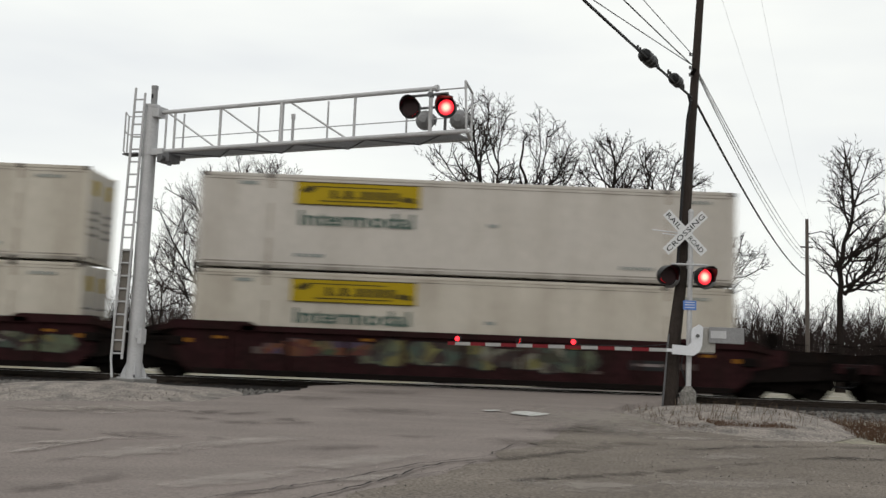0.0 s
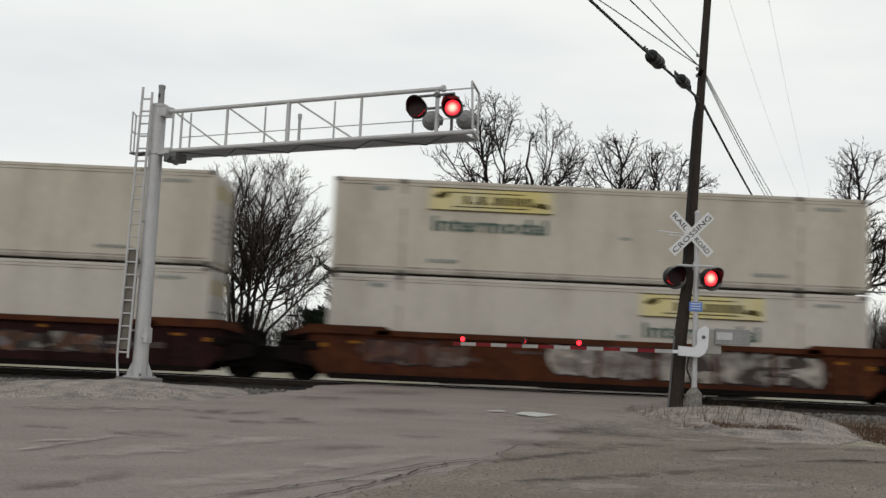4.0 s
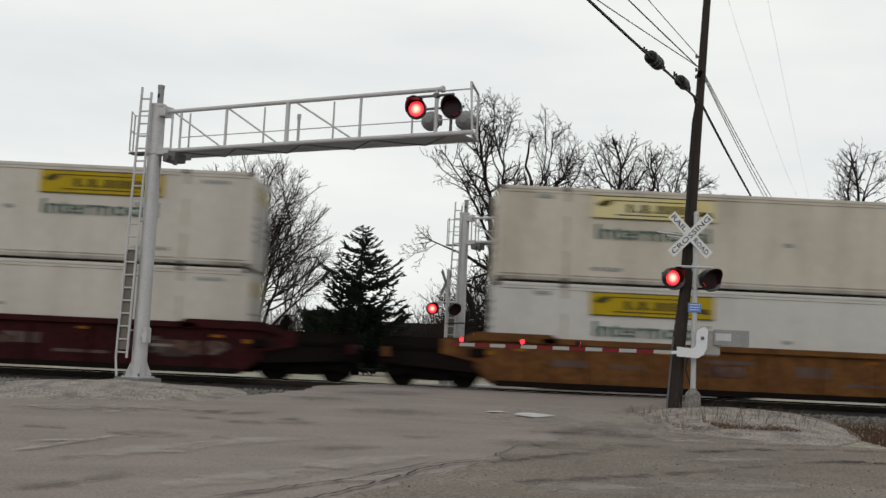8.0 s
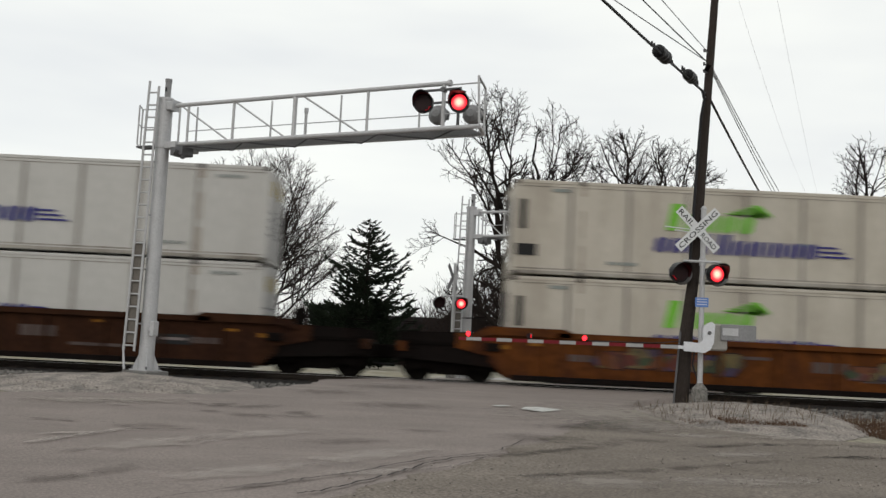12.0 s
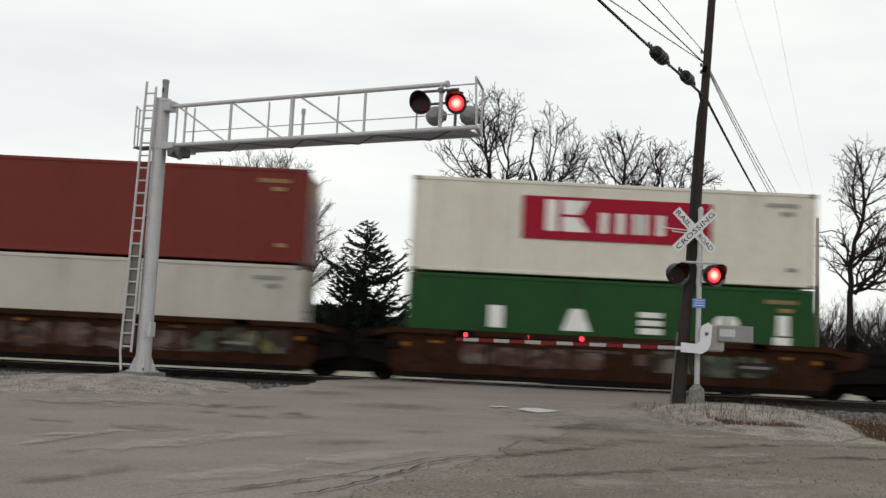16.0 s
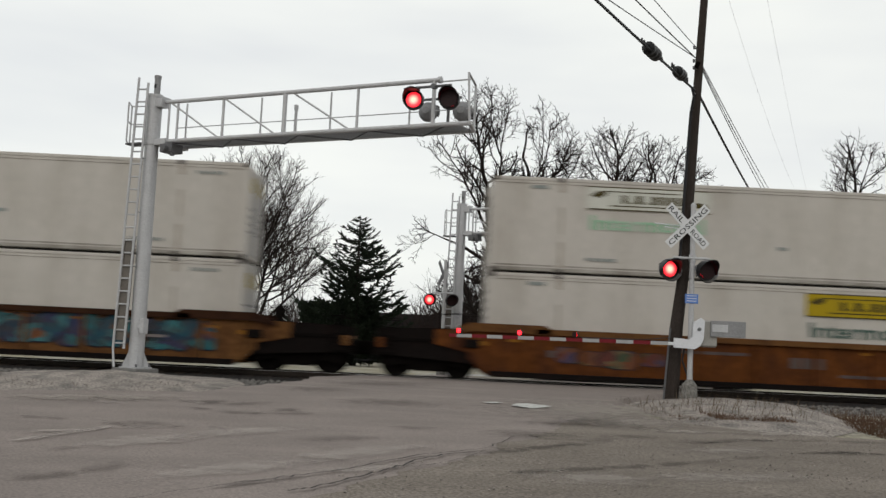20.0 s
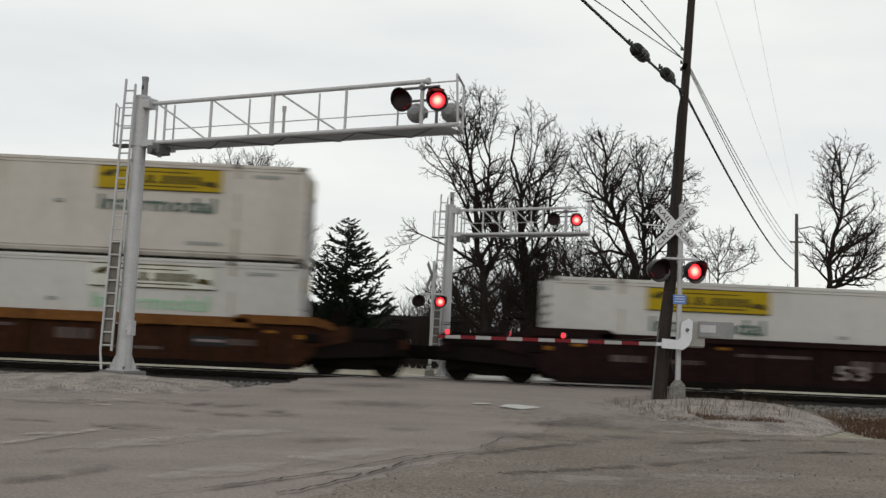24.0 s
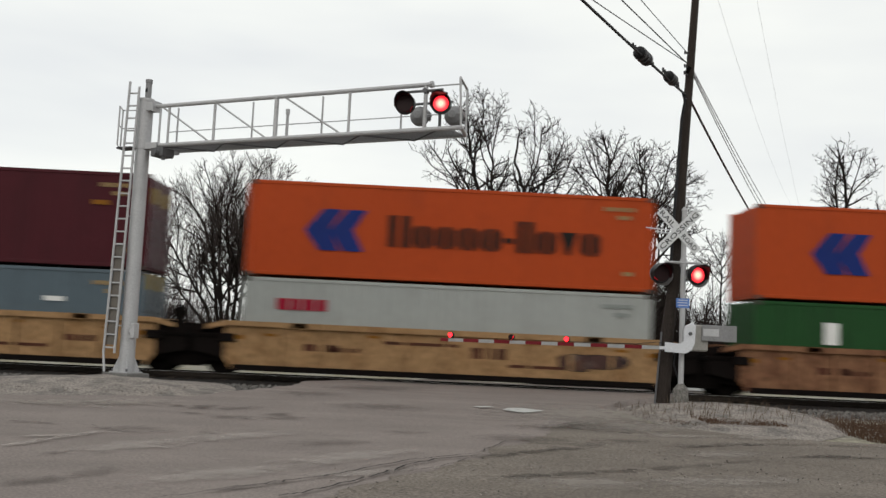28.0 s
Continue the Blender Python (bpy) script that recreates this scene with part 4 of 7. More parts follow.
part("arm", Geo().pipe([(24.0, 64, 9.4), (24.8, 63.7, 9.6), (25.6, 63.5, 9.3)], 0.035, 6), M_GALV_DARK, pole2, "thin curved lamp arm")
part("crosspiece", Geo().tube((23.6, 64, 8.6), (24.4, 64, 8.6), 0.05, 0.05, 6), M_POLE, pole2)


def wire(name, a, b, sag, r, material, label):
    a, b = Vector(a), Vector(b)
    g = Geo().pipe([a.lerp(b, i / 28) + Vector((0, 0, -4 * sag * (i / 28) * (1 - i / 28))) for i in range(29)], r, 5)
    return single(name, g, material, label, "cable", "overhead lines")


def off(p, dx, dy, n, dz=0.0):
    return (p[0] + dx * n, p[1] + dy * n, p[2] + dz)


wire("overhead_cable", (5.6, 21.75, 6.8), off((5.6, 21.75, 6.88), -0.481, -0.866, 34, 0.62), 0.3, 0.026, M_CABLE, "thick black telephone cable strung from the pole")
wire("overhead_wire", (5.6, 21.78, 7.54), off((5.5, 21.75, 7.54), -0.592, -0.82, 34, 0.6), 0.25, 0.011, M_WIRE, "thin grey overhead wire")
wire("overhead_wire", (5.6, 21.78, 7.54), off((5.5, 21.75, 7.54), -0.497, -0.87, 34, 0.6), 0.25, 0.013, M_CABLE, "thin dark overhead wire")
wire("overhead_wire", (5.62, 21.78, 7.76), off((5.5, 21.75, 7.76), -0.489, -0.9, 34, 0.8), 0.2, 0.009, M_WIRE, "thin grey overhead wire")
wire("overhead_cable", (5.73, 21.9, 6.75), (23.95, 64.0, 6.75), 0.6, 0.03, M_CABLE, "sagging black cable between two poles")
for dz, sg, e in ((0.0, 0.62, 7.75), (0.05, 0.5, 7.95), (0.1, 0.36, 8.2)):
    wire("overhead_wire", (5.76, 21.9, 7.36 + dz), (23.95, 64.0, e), sg, 0.012, M_WIRE, "thin grey wire between two poles")


wire("overhead_wire", (5.87, 21.95, 10.5), (24.0, 64.0, 10.3), 0.9, 0.0028, M_WIRE, "faint thin wire between the pole tops")
wire("overhead_wire", (6.9, 22.0, 10.7), (24.3, 64.0, 10.0), 0.5, 0.0028, M_WIRE, "faint thin wire between the pole tops")


def splice_case(d, z, length, r):
    """A cable closure hung under the strand."""
    t = thing("splice_case", "black ribbed cable closure hanging on the overhead cable", "cable closure", "cable closures")
    c = Vector((5.6 - 0.5 * d, 21.75 - 0.866 * d, z))
    ax = Vector((-0.5, -0.866, 0.02))
    p, q = c - ax * length / 2, c + ax * length / 2
    part("case", Geo().tube(p, q, r, r, 14).tube(p - ax * 0.05, p, r * 0.5, r, 14).tube(q, q + ax * 0.05, r, r * 0.5, 14), M_BLACK, t)
    for f in (0.15, 0.5, 0.85):
        m = p.lerp(q, f)
        part("band", Geo().tube(m - ax * 0.02, m + ax * 0.02, r * 1.06, r * 1.06, 14), M_GALV_DARK, t, "grey clamp band")
    for s in (-1, 1):
        for k in range(3):
            e = c + ax * s * (length / 2 + 0.1 + 0.14 * k)
            part("spacer", Geo().tube(e + Vector((0, 0, -0.03)), e + Vector((0, 0, 0.07)), 0.024, 0.02, 6), M_BLACK, t)


splice_case(3.05, 6.82, 0.5, 0.125)
splice_case(1.17, 6.87, 0.36, 0.115)


# ---- trees ----
def branch_skin(geo, pts, radii, n):
    """A tapering limb through points."""
    ring, k = [], len(pts)
    for i, p in enumerate(pts):
        d = pts[min(i + 1, k - 1)] - pts[max(i - 1, 0)]
        side = d.cross(Vector((0.31, 0.93, 0.17)))
        side.normalize()
        up = d.cross(side)
        up.normalize()
        r = radii[i]
        ring += [p + (side * math.cos(6.2832 * j / n) + up * math.sin(6.2832 * j / n)) * r for j in range(n)]
    fs = [((i - 1) * n + j, (i - 1) * n + (j + 1) % n, i * n + (j + 1) % n, i * n + j) for i in range(1, k) for j in range(n)]
    geo.add(ring, fs)


def bough(limbs, fine, rng, p, d, length, r, level, o):
    """One branch that wanders upwards, stops at the crown's edge, and all that forks from it."""
    n = max(2, int(length / (0.34 if level < 2 else 0.24)))
    step = length / n
    pts, dirs, d = [Vector(p)], [Vector(d).normalized()], Vector(d).normalized()
    bend = Vector((rng.gauss(0, 1), rng.gauss(0, 1), rng.gauss(0, 0.6))) * o["crook"]
    for i in range(n):
        if rng.random() < 0.3:
            bend = -bend * rng.uniform(0.5, 1.3)
        d = d + bend + Vector((rng.gauss(0, o["wob"]), rng.gauss(0, o["wob"]), rng.gauss(0, o["wob"]) + o["lift"] * (1 + 0.25 * level)))
        d.normalize()
        q = pts[-1] + d * step
        if i > 1 and o["room"] and o["room"](q) > 1.0 + 0.12 * rng.random():
            break
        pts.append(q)
        dirs.append(d.copy())
    k = len(pts) - 1
    end = max(o["thin"] * 0.55, r * 0.4)
    radii = [r + (end - r) * i / k for i in range(k + 1)]
    thick = r > 0.035
    branch_skin(limbs if thick else fine, pts, radii, 5 if thick else 3)
    if level >= o["last"] or length < 0.25:
        return
    run, turn_ = length * rng.uniform(0.12, 0.3), rng.uniform(0, 6.28)
    real = k * step
    while run < real:
        f = run / step
        a = min(k - 1, int(f))
        base, ax = pts[a].lerp(pts[a + 1], f - a), dirs[a + 1]
        side = ax.orthogonal().normalized()
        side.rotate(Matrix.Rotation(turn_, 3, ax))
        side.y *= 0.75
        turn_ += rng.uniform(1.9, 3.2)
        spread = radians(rng.uniform(*o["angle"]))
        nd = ax * math.cos(spread) + side.normalized() * math.sin(spread)
        left = 1 - 0.62 * run / max(length, 0.01)
        bough(limbs, fine, rng, base, nd, max(0.22, length * rng.uniform(*o["shrink"]) * left), max(o["thin"], radii[a] * rng.uniform(0.5, 0.7)), level + 1, o)
        run += o["gap"][min(level, len(o["gap"]) - 1)] * rng.uniform(0.6, 1.5)


def bare_tree(label, base, r0, seed, twig, stems, lobes, angle=(24, 58), lift=0.045, crook=0.09, wob=0.1, gap=(0.36, 0.27, 0.22), reach=1.25, first=0.46, thin=0.0175, stout=1.0, bare=2.2, group="trees behind the track"):
    """A bare tree: main limbs along given lines (x and z), hung with crooked branches and fine twigs that fill the crown's lobes (x, z and two half sizes)."""
    rng = random.Random(seed)
    t = thing("bare_tree", label, "tree", group, pose(*base))
    limbs, fine = Geo(), Geo()

    def room(q):
        return min(((q.x - cx) / (rx * 1.07)) ** 2 + (q.y / rx) ** 2 + ((q.z - cz) / (rz * 1.05)) ** 2 for cx, cz, rx, rz in lobes)

    o = dict(wob=wob, lift=lift, crook=crook, angle=angle, shrink=(0.34, 0.62), gap=gap, thin=thin, last=3, room=room)
    made = []
    for s_i, line in enumerate(stems):
        lean = rng.uniform(-0.22, 0.22)
        y0, r_a = 0.0, r0
        if s_i and line[0][1] > 0.5:
            q, r_a = min(made, key=lambda m: abs(m[0].x - line[0][0]) + abs(m[0].z - line[0][1]))
            y0, r_a = q.y, r_a * 0.72
        total = sum(math.hypot(b[0] - a[0], b[1] - a[1]) for a, b in zip(line, line[1:]))
        pts, run = [], 0.0
        for (xa, za), (xb, zb) in zip(line, line[1:]):
            m = max(1, round(math.hypot(xb - xa, zb - za) / 0.4))
            for i in range(m + (1 if (xb, zb) == line[-1] else 0)):
                f = i / m
                w = 0.06 + 0.012 * run
                pts.append(Vector((xa + (xb - xa) * f + w * noise.noise((run * 0.7, s_i * 3.1, seed + 0.1)), y0 + lean * run * 0.6 + w * noise.noise((run * 0.7, s_i * 3.1, seed + 5.3)), za + (zb - za) * f)))
                run += math.hypot(xb - xa, zb - za) / m
        k = len(pts) - 1
        radii = [max(0.045 * stout, r_a * (1 - 0.8 * (i / k) ** 0.9)) for i in range(k + 1)]
        if line[0][1] < 0.5:
            radii[0], radii[1] = r_a * 1.35, r_a * 1.1
        branch_skin(limbs, pts, radii, 9)
        made += list(zip(pts, radii))
        turn_, ahead = rng.uniform(0, 6.28), 0.0
        for i in range(1, k + 1):
            p = pts[i]
            if room(p) > 1.25 or p.z < bare:
                continue
            ahead += (p - pts[i - 1]).length
            while ahead > 0:
                ahead -= first * rng.uniform(0.6, 1.4)
                ax = (p - pts[i - 1]).normalized()
                side = ax.orthogonal().normalized()
                side.rotate(Matrix.Rotation(turn_, 3, ax))
                turn_ += rng.uniform(1.9, 3.0)
                spread = radians(rng.uniform(angle[0] + 8, angle[1] + 12))
                d = (ax * math.cos(spread) + side * math.sin(spread)).normalized()
                far = 0.5
                while far < 5.5 and room(p + (d + Vector((0, 0, lift * far * 1.5))).normalized() * far) < 1.0:
                    far += 0.25
                bough(limbs, fine, rng, p, d, max(0.6, far * rng.uniform(0.55, 1.05) * reach), min(radii[i] * 0.75, (0.028 + 0.03 * far) * stout), 1 if far < 1.2 else 0, o)
        for _ in range(3):
            d = (pts[-1] - pts[-2]).normalized() + Vector([rng.gauss(0, 0.35) for _ in range(3)])
            bough(limbs, fine, rng, pts[-1], d, rng.uniform(0.9, 1.9), radii[-1] * 0.9, 1, o)
    part("trunk", limbs, M_BARK, t, smooth=True)
    part("crown", fine, twig, t, "fine bare twigs")
    return t


def at_ray(rx, y):
    return (rx * y, y, ground_z(y) - 0.1)


bare_tree("tall bare winter tree with forked dark trunk", (5.0, 74.0, -0.72), 0.35, 11, M_TWIG,
           [[(0.0, -0.2), (-0.2, 6.6), (-0.8, 8.8), (-1.0, 11.7), (-1.2, 13.6), (-1.8, 16.1), (-2.0, 18.0)], [(-0.2, 6.6), (1.0, 9.4), (0.3, 12.0), (-0.2, 13.9), (-0.2, 15.6), (-0.9, 17.8), (-1.1, 19.8)], [(-0.8, 9.5), (-2.0, 12.4), (-3.2, 14.5), (-4.5, 16.2)], [(-0.5, 7.6), (-2.6, 8.9), (-5.2, 9.9)]],
           [(-1.2, 18.1, 2.3, 2.9), (-3.2, 14.9, 1.7, 2.2), (-0.2, 13.2, 1.9, 3.7), (-5.2, 15.8, 1.2, 0.7), (-6.2, 9.4, 1.5, 1.7), (0.4, 9.8, 1.7, 2.9), (-1.0, 6.0, 2.6, 3.4)])
bare_tree("tall bare tree with upright twisting limbs", (8.8, 78.0, -0.72), 0.35, 23, M_TWIG,
           [[(0.0, -0.2), (-0.4, 8.1), (-0.8, 10.9), (-1.0, 14.5), (-1.8, 16.8), (-1.6, 18.8)], [(-1.0, 14.5), (-0.0, 16.8), (0.3, 19.2)], [(-0.3, 8.3), (1.2, 12.0), (1.4, 14.6), (2.5, 16.7)]],
           [(-0.1, 18.1, 2.2, 2.7), (-1.6, 16.2, 1.5, 2.3), (1.8, 15.9, 1.8, 2.6), (-0.2, 12.7, 2.8, 3.1), (-1.6, 10.8, 1.5, 2.3), (0.2, 6.6, 2.6, 3.6)])
bare_tree("broad bare tree with crooked dark limbs", (15.6, 72.0, -0.72), 0.36, 37, M_TWIG,
           [[(0.0, -0.2), (-0.2, 8.7), (-1.0, 10.5), (-2.2, 12.6), (-2.5, 14.0), (-2.3, 15.5), (-2.5, 17.1)], [(-2.2, 12.6), (-3.4, 13.7), (-4.6, 15.0)], [(-0.2, 8.7), (-1.9, 9.1), (-3.8, 8.7)], [(-1.0, 10.5), (-0.8, 12.2), (-1.3, 13.8)]],
           [(-2.5, 16.2, 2.1, 1.8), (-3.7, 14.4, 1.4, 1.9), (-1.8, 13.3, 2.1, 2.6), (-3.6, 9.9, 2.1, 2.1), (-5.2, 8.4, 1.9, 1.6), (-1.2, 6.4, 2.8, 3.2)])
bare_tree("bare tree with dense crooked crown", (18.0, 79.0, -0.72), 0.33, 41, M_TWIG,
           [[(0.0, -0.2), (-0.4, 9.4), (-0.7, 12.5), (-1.0, 15.1), (-1.3, 17.2)], [(-0.5, 10.9), (0.6, 13.3), (2.1, 15.2), (3.2, 15.8)], [(-0.6, 13.0), (0.6, 15.2), (1.0, 17.0)], [(-0.3, 8.6), (1.2, 10.5), (3.0, 11.6)]],
           [(-1.0, 17.2, 1.8, 2.1), (1.3, 16.0, 2.1, 2.2), (2.7, 14.0, 1.8, 2.4), (0.4, 13.1, 2.6, 2.6), (2.5, 11.6, 1.8, 1.6), (0.4, 7.2, 2.6, 3.2)])
bare_tree("tall slender bare tree with rounded crown", (28.6, 70.0, -0.69), 0.31, 53, M_TWIG,
           [[(0.0, -0.2), (0.1, 9.2), (0.6, 10.7), (1.1, 13.0), (1.0, 15.1), (0.6, 16.4)], [(0.2, 8.6), (1.3, 9.8), (2.4, 11.5), (3.5, 12.7)], [(1.1, 13.0), (1.6, 14.7), (2.0, 16.1)], [(0.4, 6.8), (1.5, 8.1), (3.2, 9.5)], [(0.2, 8.4), (-0.6, 9.5), (-1.2, 10.2)]],
           [(1.0, 15.8, 2.1, 1.8), (-0.3, 14.4, 1.1, 1.1), (2.4, 14.6, 1.4, 1.7), (1.1, 13.0, 2.1, 2.1), (-0.2, 9.7, 1.7, 2.1), (2.6, 10.4, 1.9, 2.8), (1.5, 7.9, 2.1, 1.3)], stout=0.7, thin=0.015)
bare_tree("wide bushy bare tree with many upright stems", (-15.1, 80.0, -0.72), 0.17, 61, M_TWIG_PALE,
           [[(0.0, -0.2), (-0.8, 7.9), (-0.9, 10.0), (-1.4, 12.3), (-2.3, 14.9)], [(0.1, -0.2), (0.2, 7.9), (-0.3, 10.5), (0.1, 13.8), (-0.0, 15.7)], [(0.5, -0.2), (0.7, 7.9), (1.2, 11.2), (1.5, 14.1), (2.0, 15.8)], [(0.7, -0.2), (1.2, 7.7), (2.6, 10.6), (3.6, 13.3), (4.0, 15.2)], [(0.8, -0.2), (2.3, 8.0), (4.3, 10.5), (6.0, 12.2)], [(-0.1, -0.2), (-1.6, 8.1), (-2.5, 10.8), (-4.0, 12.9), (-6.0, 13.8)], [(-0.2, -0.2), (-1.6, 4.2), (-3.6, 7.4), (-4.9, 9.6), (-6.1, 11.8)], [(-0.2, -0.2), (-1.4, 2.6), (-3.6, 5.0), (-5.8, 7.6)], [(0.9, -0.2), (2.2, 2.8), (4.2, 5.0), (6.4, 7.4)], [(0.9, -0.2), (3.3, 7.8), (5.3, 9.3), (6.4, 10.1)]],
           [(1.5, 14.1, 2.6, 2.3), (-1.5, 13.7, 2.1, 2.1), (4.1, 13.0, 2.0, 2.6), (-4.2, 12.6, 2.1, 1.8), (0.3, 10.5, 4.4, 3.1), (4.8, 10.0, 2.1, 2.1), (-2.9, 9.9, 2.1, 1.9), (0.6, 6.5, 4.4, 4.0), (-4.2, 7.0, 2.9, 4.2), (5.0, 6.8, 2.5, 4.2)], angle=(20, 46), lift=0.035, crook=0.03, wob=0.05, gap=(0.33, 0.27, 0.23), first=0.62, thin=0.011, reach=1.3, stout=0.5, bare=4.2)
bare_tree("small bare tree with arching limbs", (27.3, 92.0, -0.72), 0.16, 83, M_TWIG,
           [[(0.0, -0.2), (0.0, 10.3), (-0.6, 11.5), (-1.1, 12.5)], [(0.0, 10.1), (0.9, 11.6), (1.1, 12.8)], [(0.1, 9.4), (1.6, 9.7), (2.9, 10.5)], [(-0.1, 8.9), (-1.3, 10.3), (-2.1, 11.0)]],
           [(0.1, 12.0, 2.0, 1.5), (1.9, 11.1, 1.7, 1.5), (-1.6, 11.2, 1.2, 1.5), (0.2, 10.1, 2.7, 1.5)])
bare_tree("small crooked bare tree with tangled twigs", (-22.1, 86.0, -0.72), 0.14, 89, M_TWIG,
           [[(0.0, -0.2), (-0.1, 4.9), (0.0, 6.6), (-0.8, 8.1)], [(-0.1, 5.4), (0.8, 7.4), (0.9, 9.1)], [(-0.1, -0.2), (-1.2, 5.8), (-1.5, 6.8)]],
           [(-0.4, 9.1, 1.2, 1.5), (0.9, 8.1, 1.2, 1.8), (-1.0, 7.1, 1.1, 1.8), (0.5, 5.9, 1.5, 1.7)])
bare_tree("pale bare tree with spreading fine twigs", (-37.5, 88.0, -0.72), 0.22, 71, M_TWIG_PALE,
           [[(0.0, -0.2), (-0.4, 6.6), (0.3, 10.5), (1.3, 12.3)], [(-0.4, 6.6), (1.1, 9.1), (2.4, 9.9), (3.6, 10.3)], [(-0.2, 8.0), (-1.3, 10.9), (-1.0, 13.1)]],
           [(1.4, 13.0, 1.4, 1.6), (-0.1, 12.6, 1.9, 1.8), (2.1, 11.3, 1.4, 1.2), (2.7, 10.1, 1.2, 0.7), (-0.0, 9.7, 2.6, 1.8)])


for i, (rx, y, top) in enumerate(((0.045, 88, 9.5), (0.085, 94, 12.5), (0.118, 90, 11.5), (0.142, 96, 14.0), (0.172, 92, 12.0), (0.2, 95, 11.0), (0.232, 90, 9.0))):
    rng = random.Random(300 + i)
    lines = [[(0.0, -0.2), (rng.uniform(-0.5, 0.5), top * 0.32), (rng.uniform(-1.2, 1.2), top * 0.62), (rng.uniform(-1.6, 1.6), top * 0.92)]]
    for side in (-1, 1, 1 if i % 2 else -1):
        z0 = top * rng.uniform(0.24, 0.42)
        lines.append([(lines[0][1][0] * 0.9, z0), (side * rng.uniform(1.0, 1.6), z0 + top * 0.18), (side * rng.uniform(2.0, 3.2), z0 + top * rng.uniform(0.3, 0.44))])
    bare_tree("crooked bare tree in the thicket behind", at_ray(rx, y), 0.24, 400 + i, M_TWIG, lines,
              [(0.0, top * 0.72, 2.6, top * 0.3), (-1.9, top * 0.5, 2.2, top * 0.28), (1.9, top * 0.5, 2.2, top * 0.28), (0.0, top * 0.3, 2.6, top * 0.2)], group="trees of the thicket", gap=(0.42, 0.32, 0.3))


def needle_spray(geo, rng, p, d, s, wide=0.17):
    """One tuft of needles: a six-cornered spindle."""
    q = p + d * s
    u = d.orthogonal().normalized()
    u.rotate(Matrix.Rotation(rng.uniform(0, 6.28), 3, d))
    w_ = d.cross(u)
    m = p.lerp(q, 0.4)
    geo.add([p, m + u * s * wide, m + w_ * s * wide * 0.75, m - u * s * wide, m - w_ * s * wide * 0.75, q], [(0, 2, 1), (0, 3, 2), (0, 4, 3), (0, 1, 4), (5, 1, 2), (5, 2, 3), (5, 3, 4), (5, 4, 1)])


def spruce(base, height, width, seed, label, boughs=260):
    """A spruce: trunk and uneven boughs that droop and turn up at their tips, hung with needle sprays."""
    rng = random.Random(seed)
    t = thing("spruce_tree", label, "tree", "trees behind the track", pose(*base))
    part("trunk", Geo().tube((0, 0, -0.2), (0, 0, height * 0.97), 0.2, 0.03, 8), M_BARK, t)
    wood, needles = Geo(), Geo()
    for b in range(boughs):
        k = 1 - ((b + rng.random()) / boughs) ** 1.25
        z = 0.4 + (height * 0.985 - 0.4) * (1 - k)
        a = rng.uniform(0, 6.283)
        lump = 0.8 + 0.5 * noise.noise((z * 0.9, math.cos(a) * 1.3 + seed, math.sin(a) * 1.3))
        ln = width * 0.5 * (k ** 0.72) * lump * rng.uniform(0.62, 1.12) + 0.14
        rise = rng.uniform(0.1, 0.42)
        pts = [Vector((math.cos(a) * ln * f, math.sin(a) * ln * f, z + ln * (-0.3 * f + (0.3 + rise) * f * f))) for f in (0, 0.2, 0.4, 0.6, 0.8, 1.0)]
        wood.pipe(pts, 0.03, 3, 0.008)
        num = max(7, int(ln * 17))
        for i in range(num):
            f = 0.08 + 0.92 * (i + rng.random()) / num
            kk = min(4, int(f * 5))
            p = pts[kk].lerp(pts[kk + 1], f * 5 - kk)
            out = (pts[kk + 1] - pts[kk]).normalized()
            side = Vector((-math.sin(a), math.cos(a), 0)) * rng.choice((-1, 1)) * rng.uniform(0.1, 1.0)
            d = (out * rng.uniform(0.5, 1.2) + side + Vector((0, 0, rng.uniform(-0.5, 0.45)))).normalized()
            needle_spray(needles, rng, p, d, rng.uniform(0.28, 0.6) * (0.55 + 0.45 * min(1, ln / 2)), 0.135)
    tagged(part("bough", wood, M_BARK, t), kind="stuff")
    tagged(part("foliage", needles, M_NEEDLE, t, "dark green needle sprays"), kind="stuff")
    return t


spruce(at_ray(-0.071, 62), 9.2, 9.6, 5, "dark green spruce tree with ragged boughs", 215)
spruce(at_ray(-0.383, 70), 7.9, 9.8, 9, "dark green bushy spruce behind the track", 200)


def hedge(base, length, deep, height, seed, label):
    """A dense clipped evergreen bush: stems inside, needle sprays all over an uneven block."""
    rng = random.Random(seed)
    t = thing("evergreen_hedge", label, "hedge", at=pose(*base))
    stems, leaves = Geo(), Geo()
    for i in range(9):
        x = -length / 2 + length * (i + 0.5) / 9
        stems.pipe([(x, 0, -0.2), (x + rng.uniform(-0.2, 0.2), rng.uniform(-0.2, 0.2), height * 0.5), (x + rng.uniform(-0.3, 0.3), 0, height * 0.85)], 0.05, 4, 0.015)
    for _ in range(3400):
        x, z = rng.uniform(-0.5, 0.5) * length, height * rng.random() ** 0.7
        y = deep * rng.uniform(-0.5, 0.5)
        top = height * (0.9 + 0.2 * noise.noise((x * 0.9, y, seed)))
        if z > top:
            z = top * rng.uniform(0.9, 1.0)
        d = Vector((rng.gauss(0, 0.5) + x / length, rng.gauss(0, 0.5) + y / deep, rng.uniform(0.1, 0.9))).normalized()
        needle_spray(leaves, rng, Vector((x, y, z)), d, rng.uniform(0.25, 0.5), 0.24)
    tagged(part("stem", stems, M_BARK, t), kind="stuff")
    tagged(part("foliage", leaves, M_NEEDLE, t, "dense dark needles"), kind="stuff")
    return t


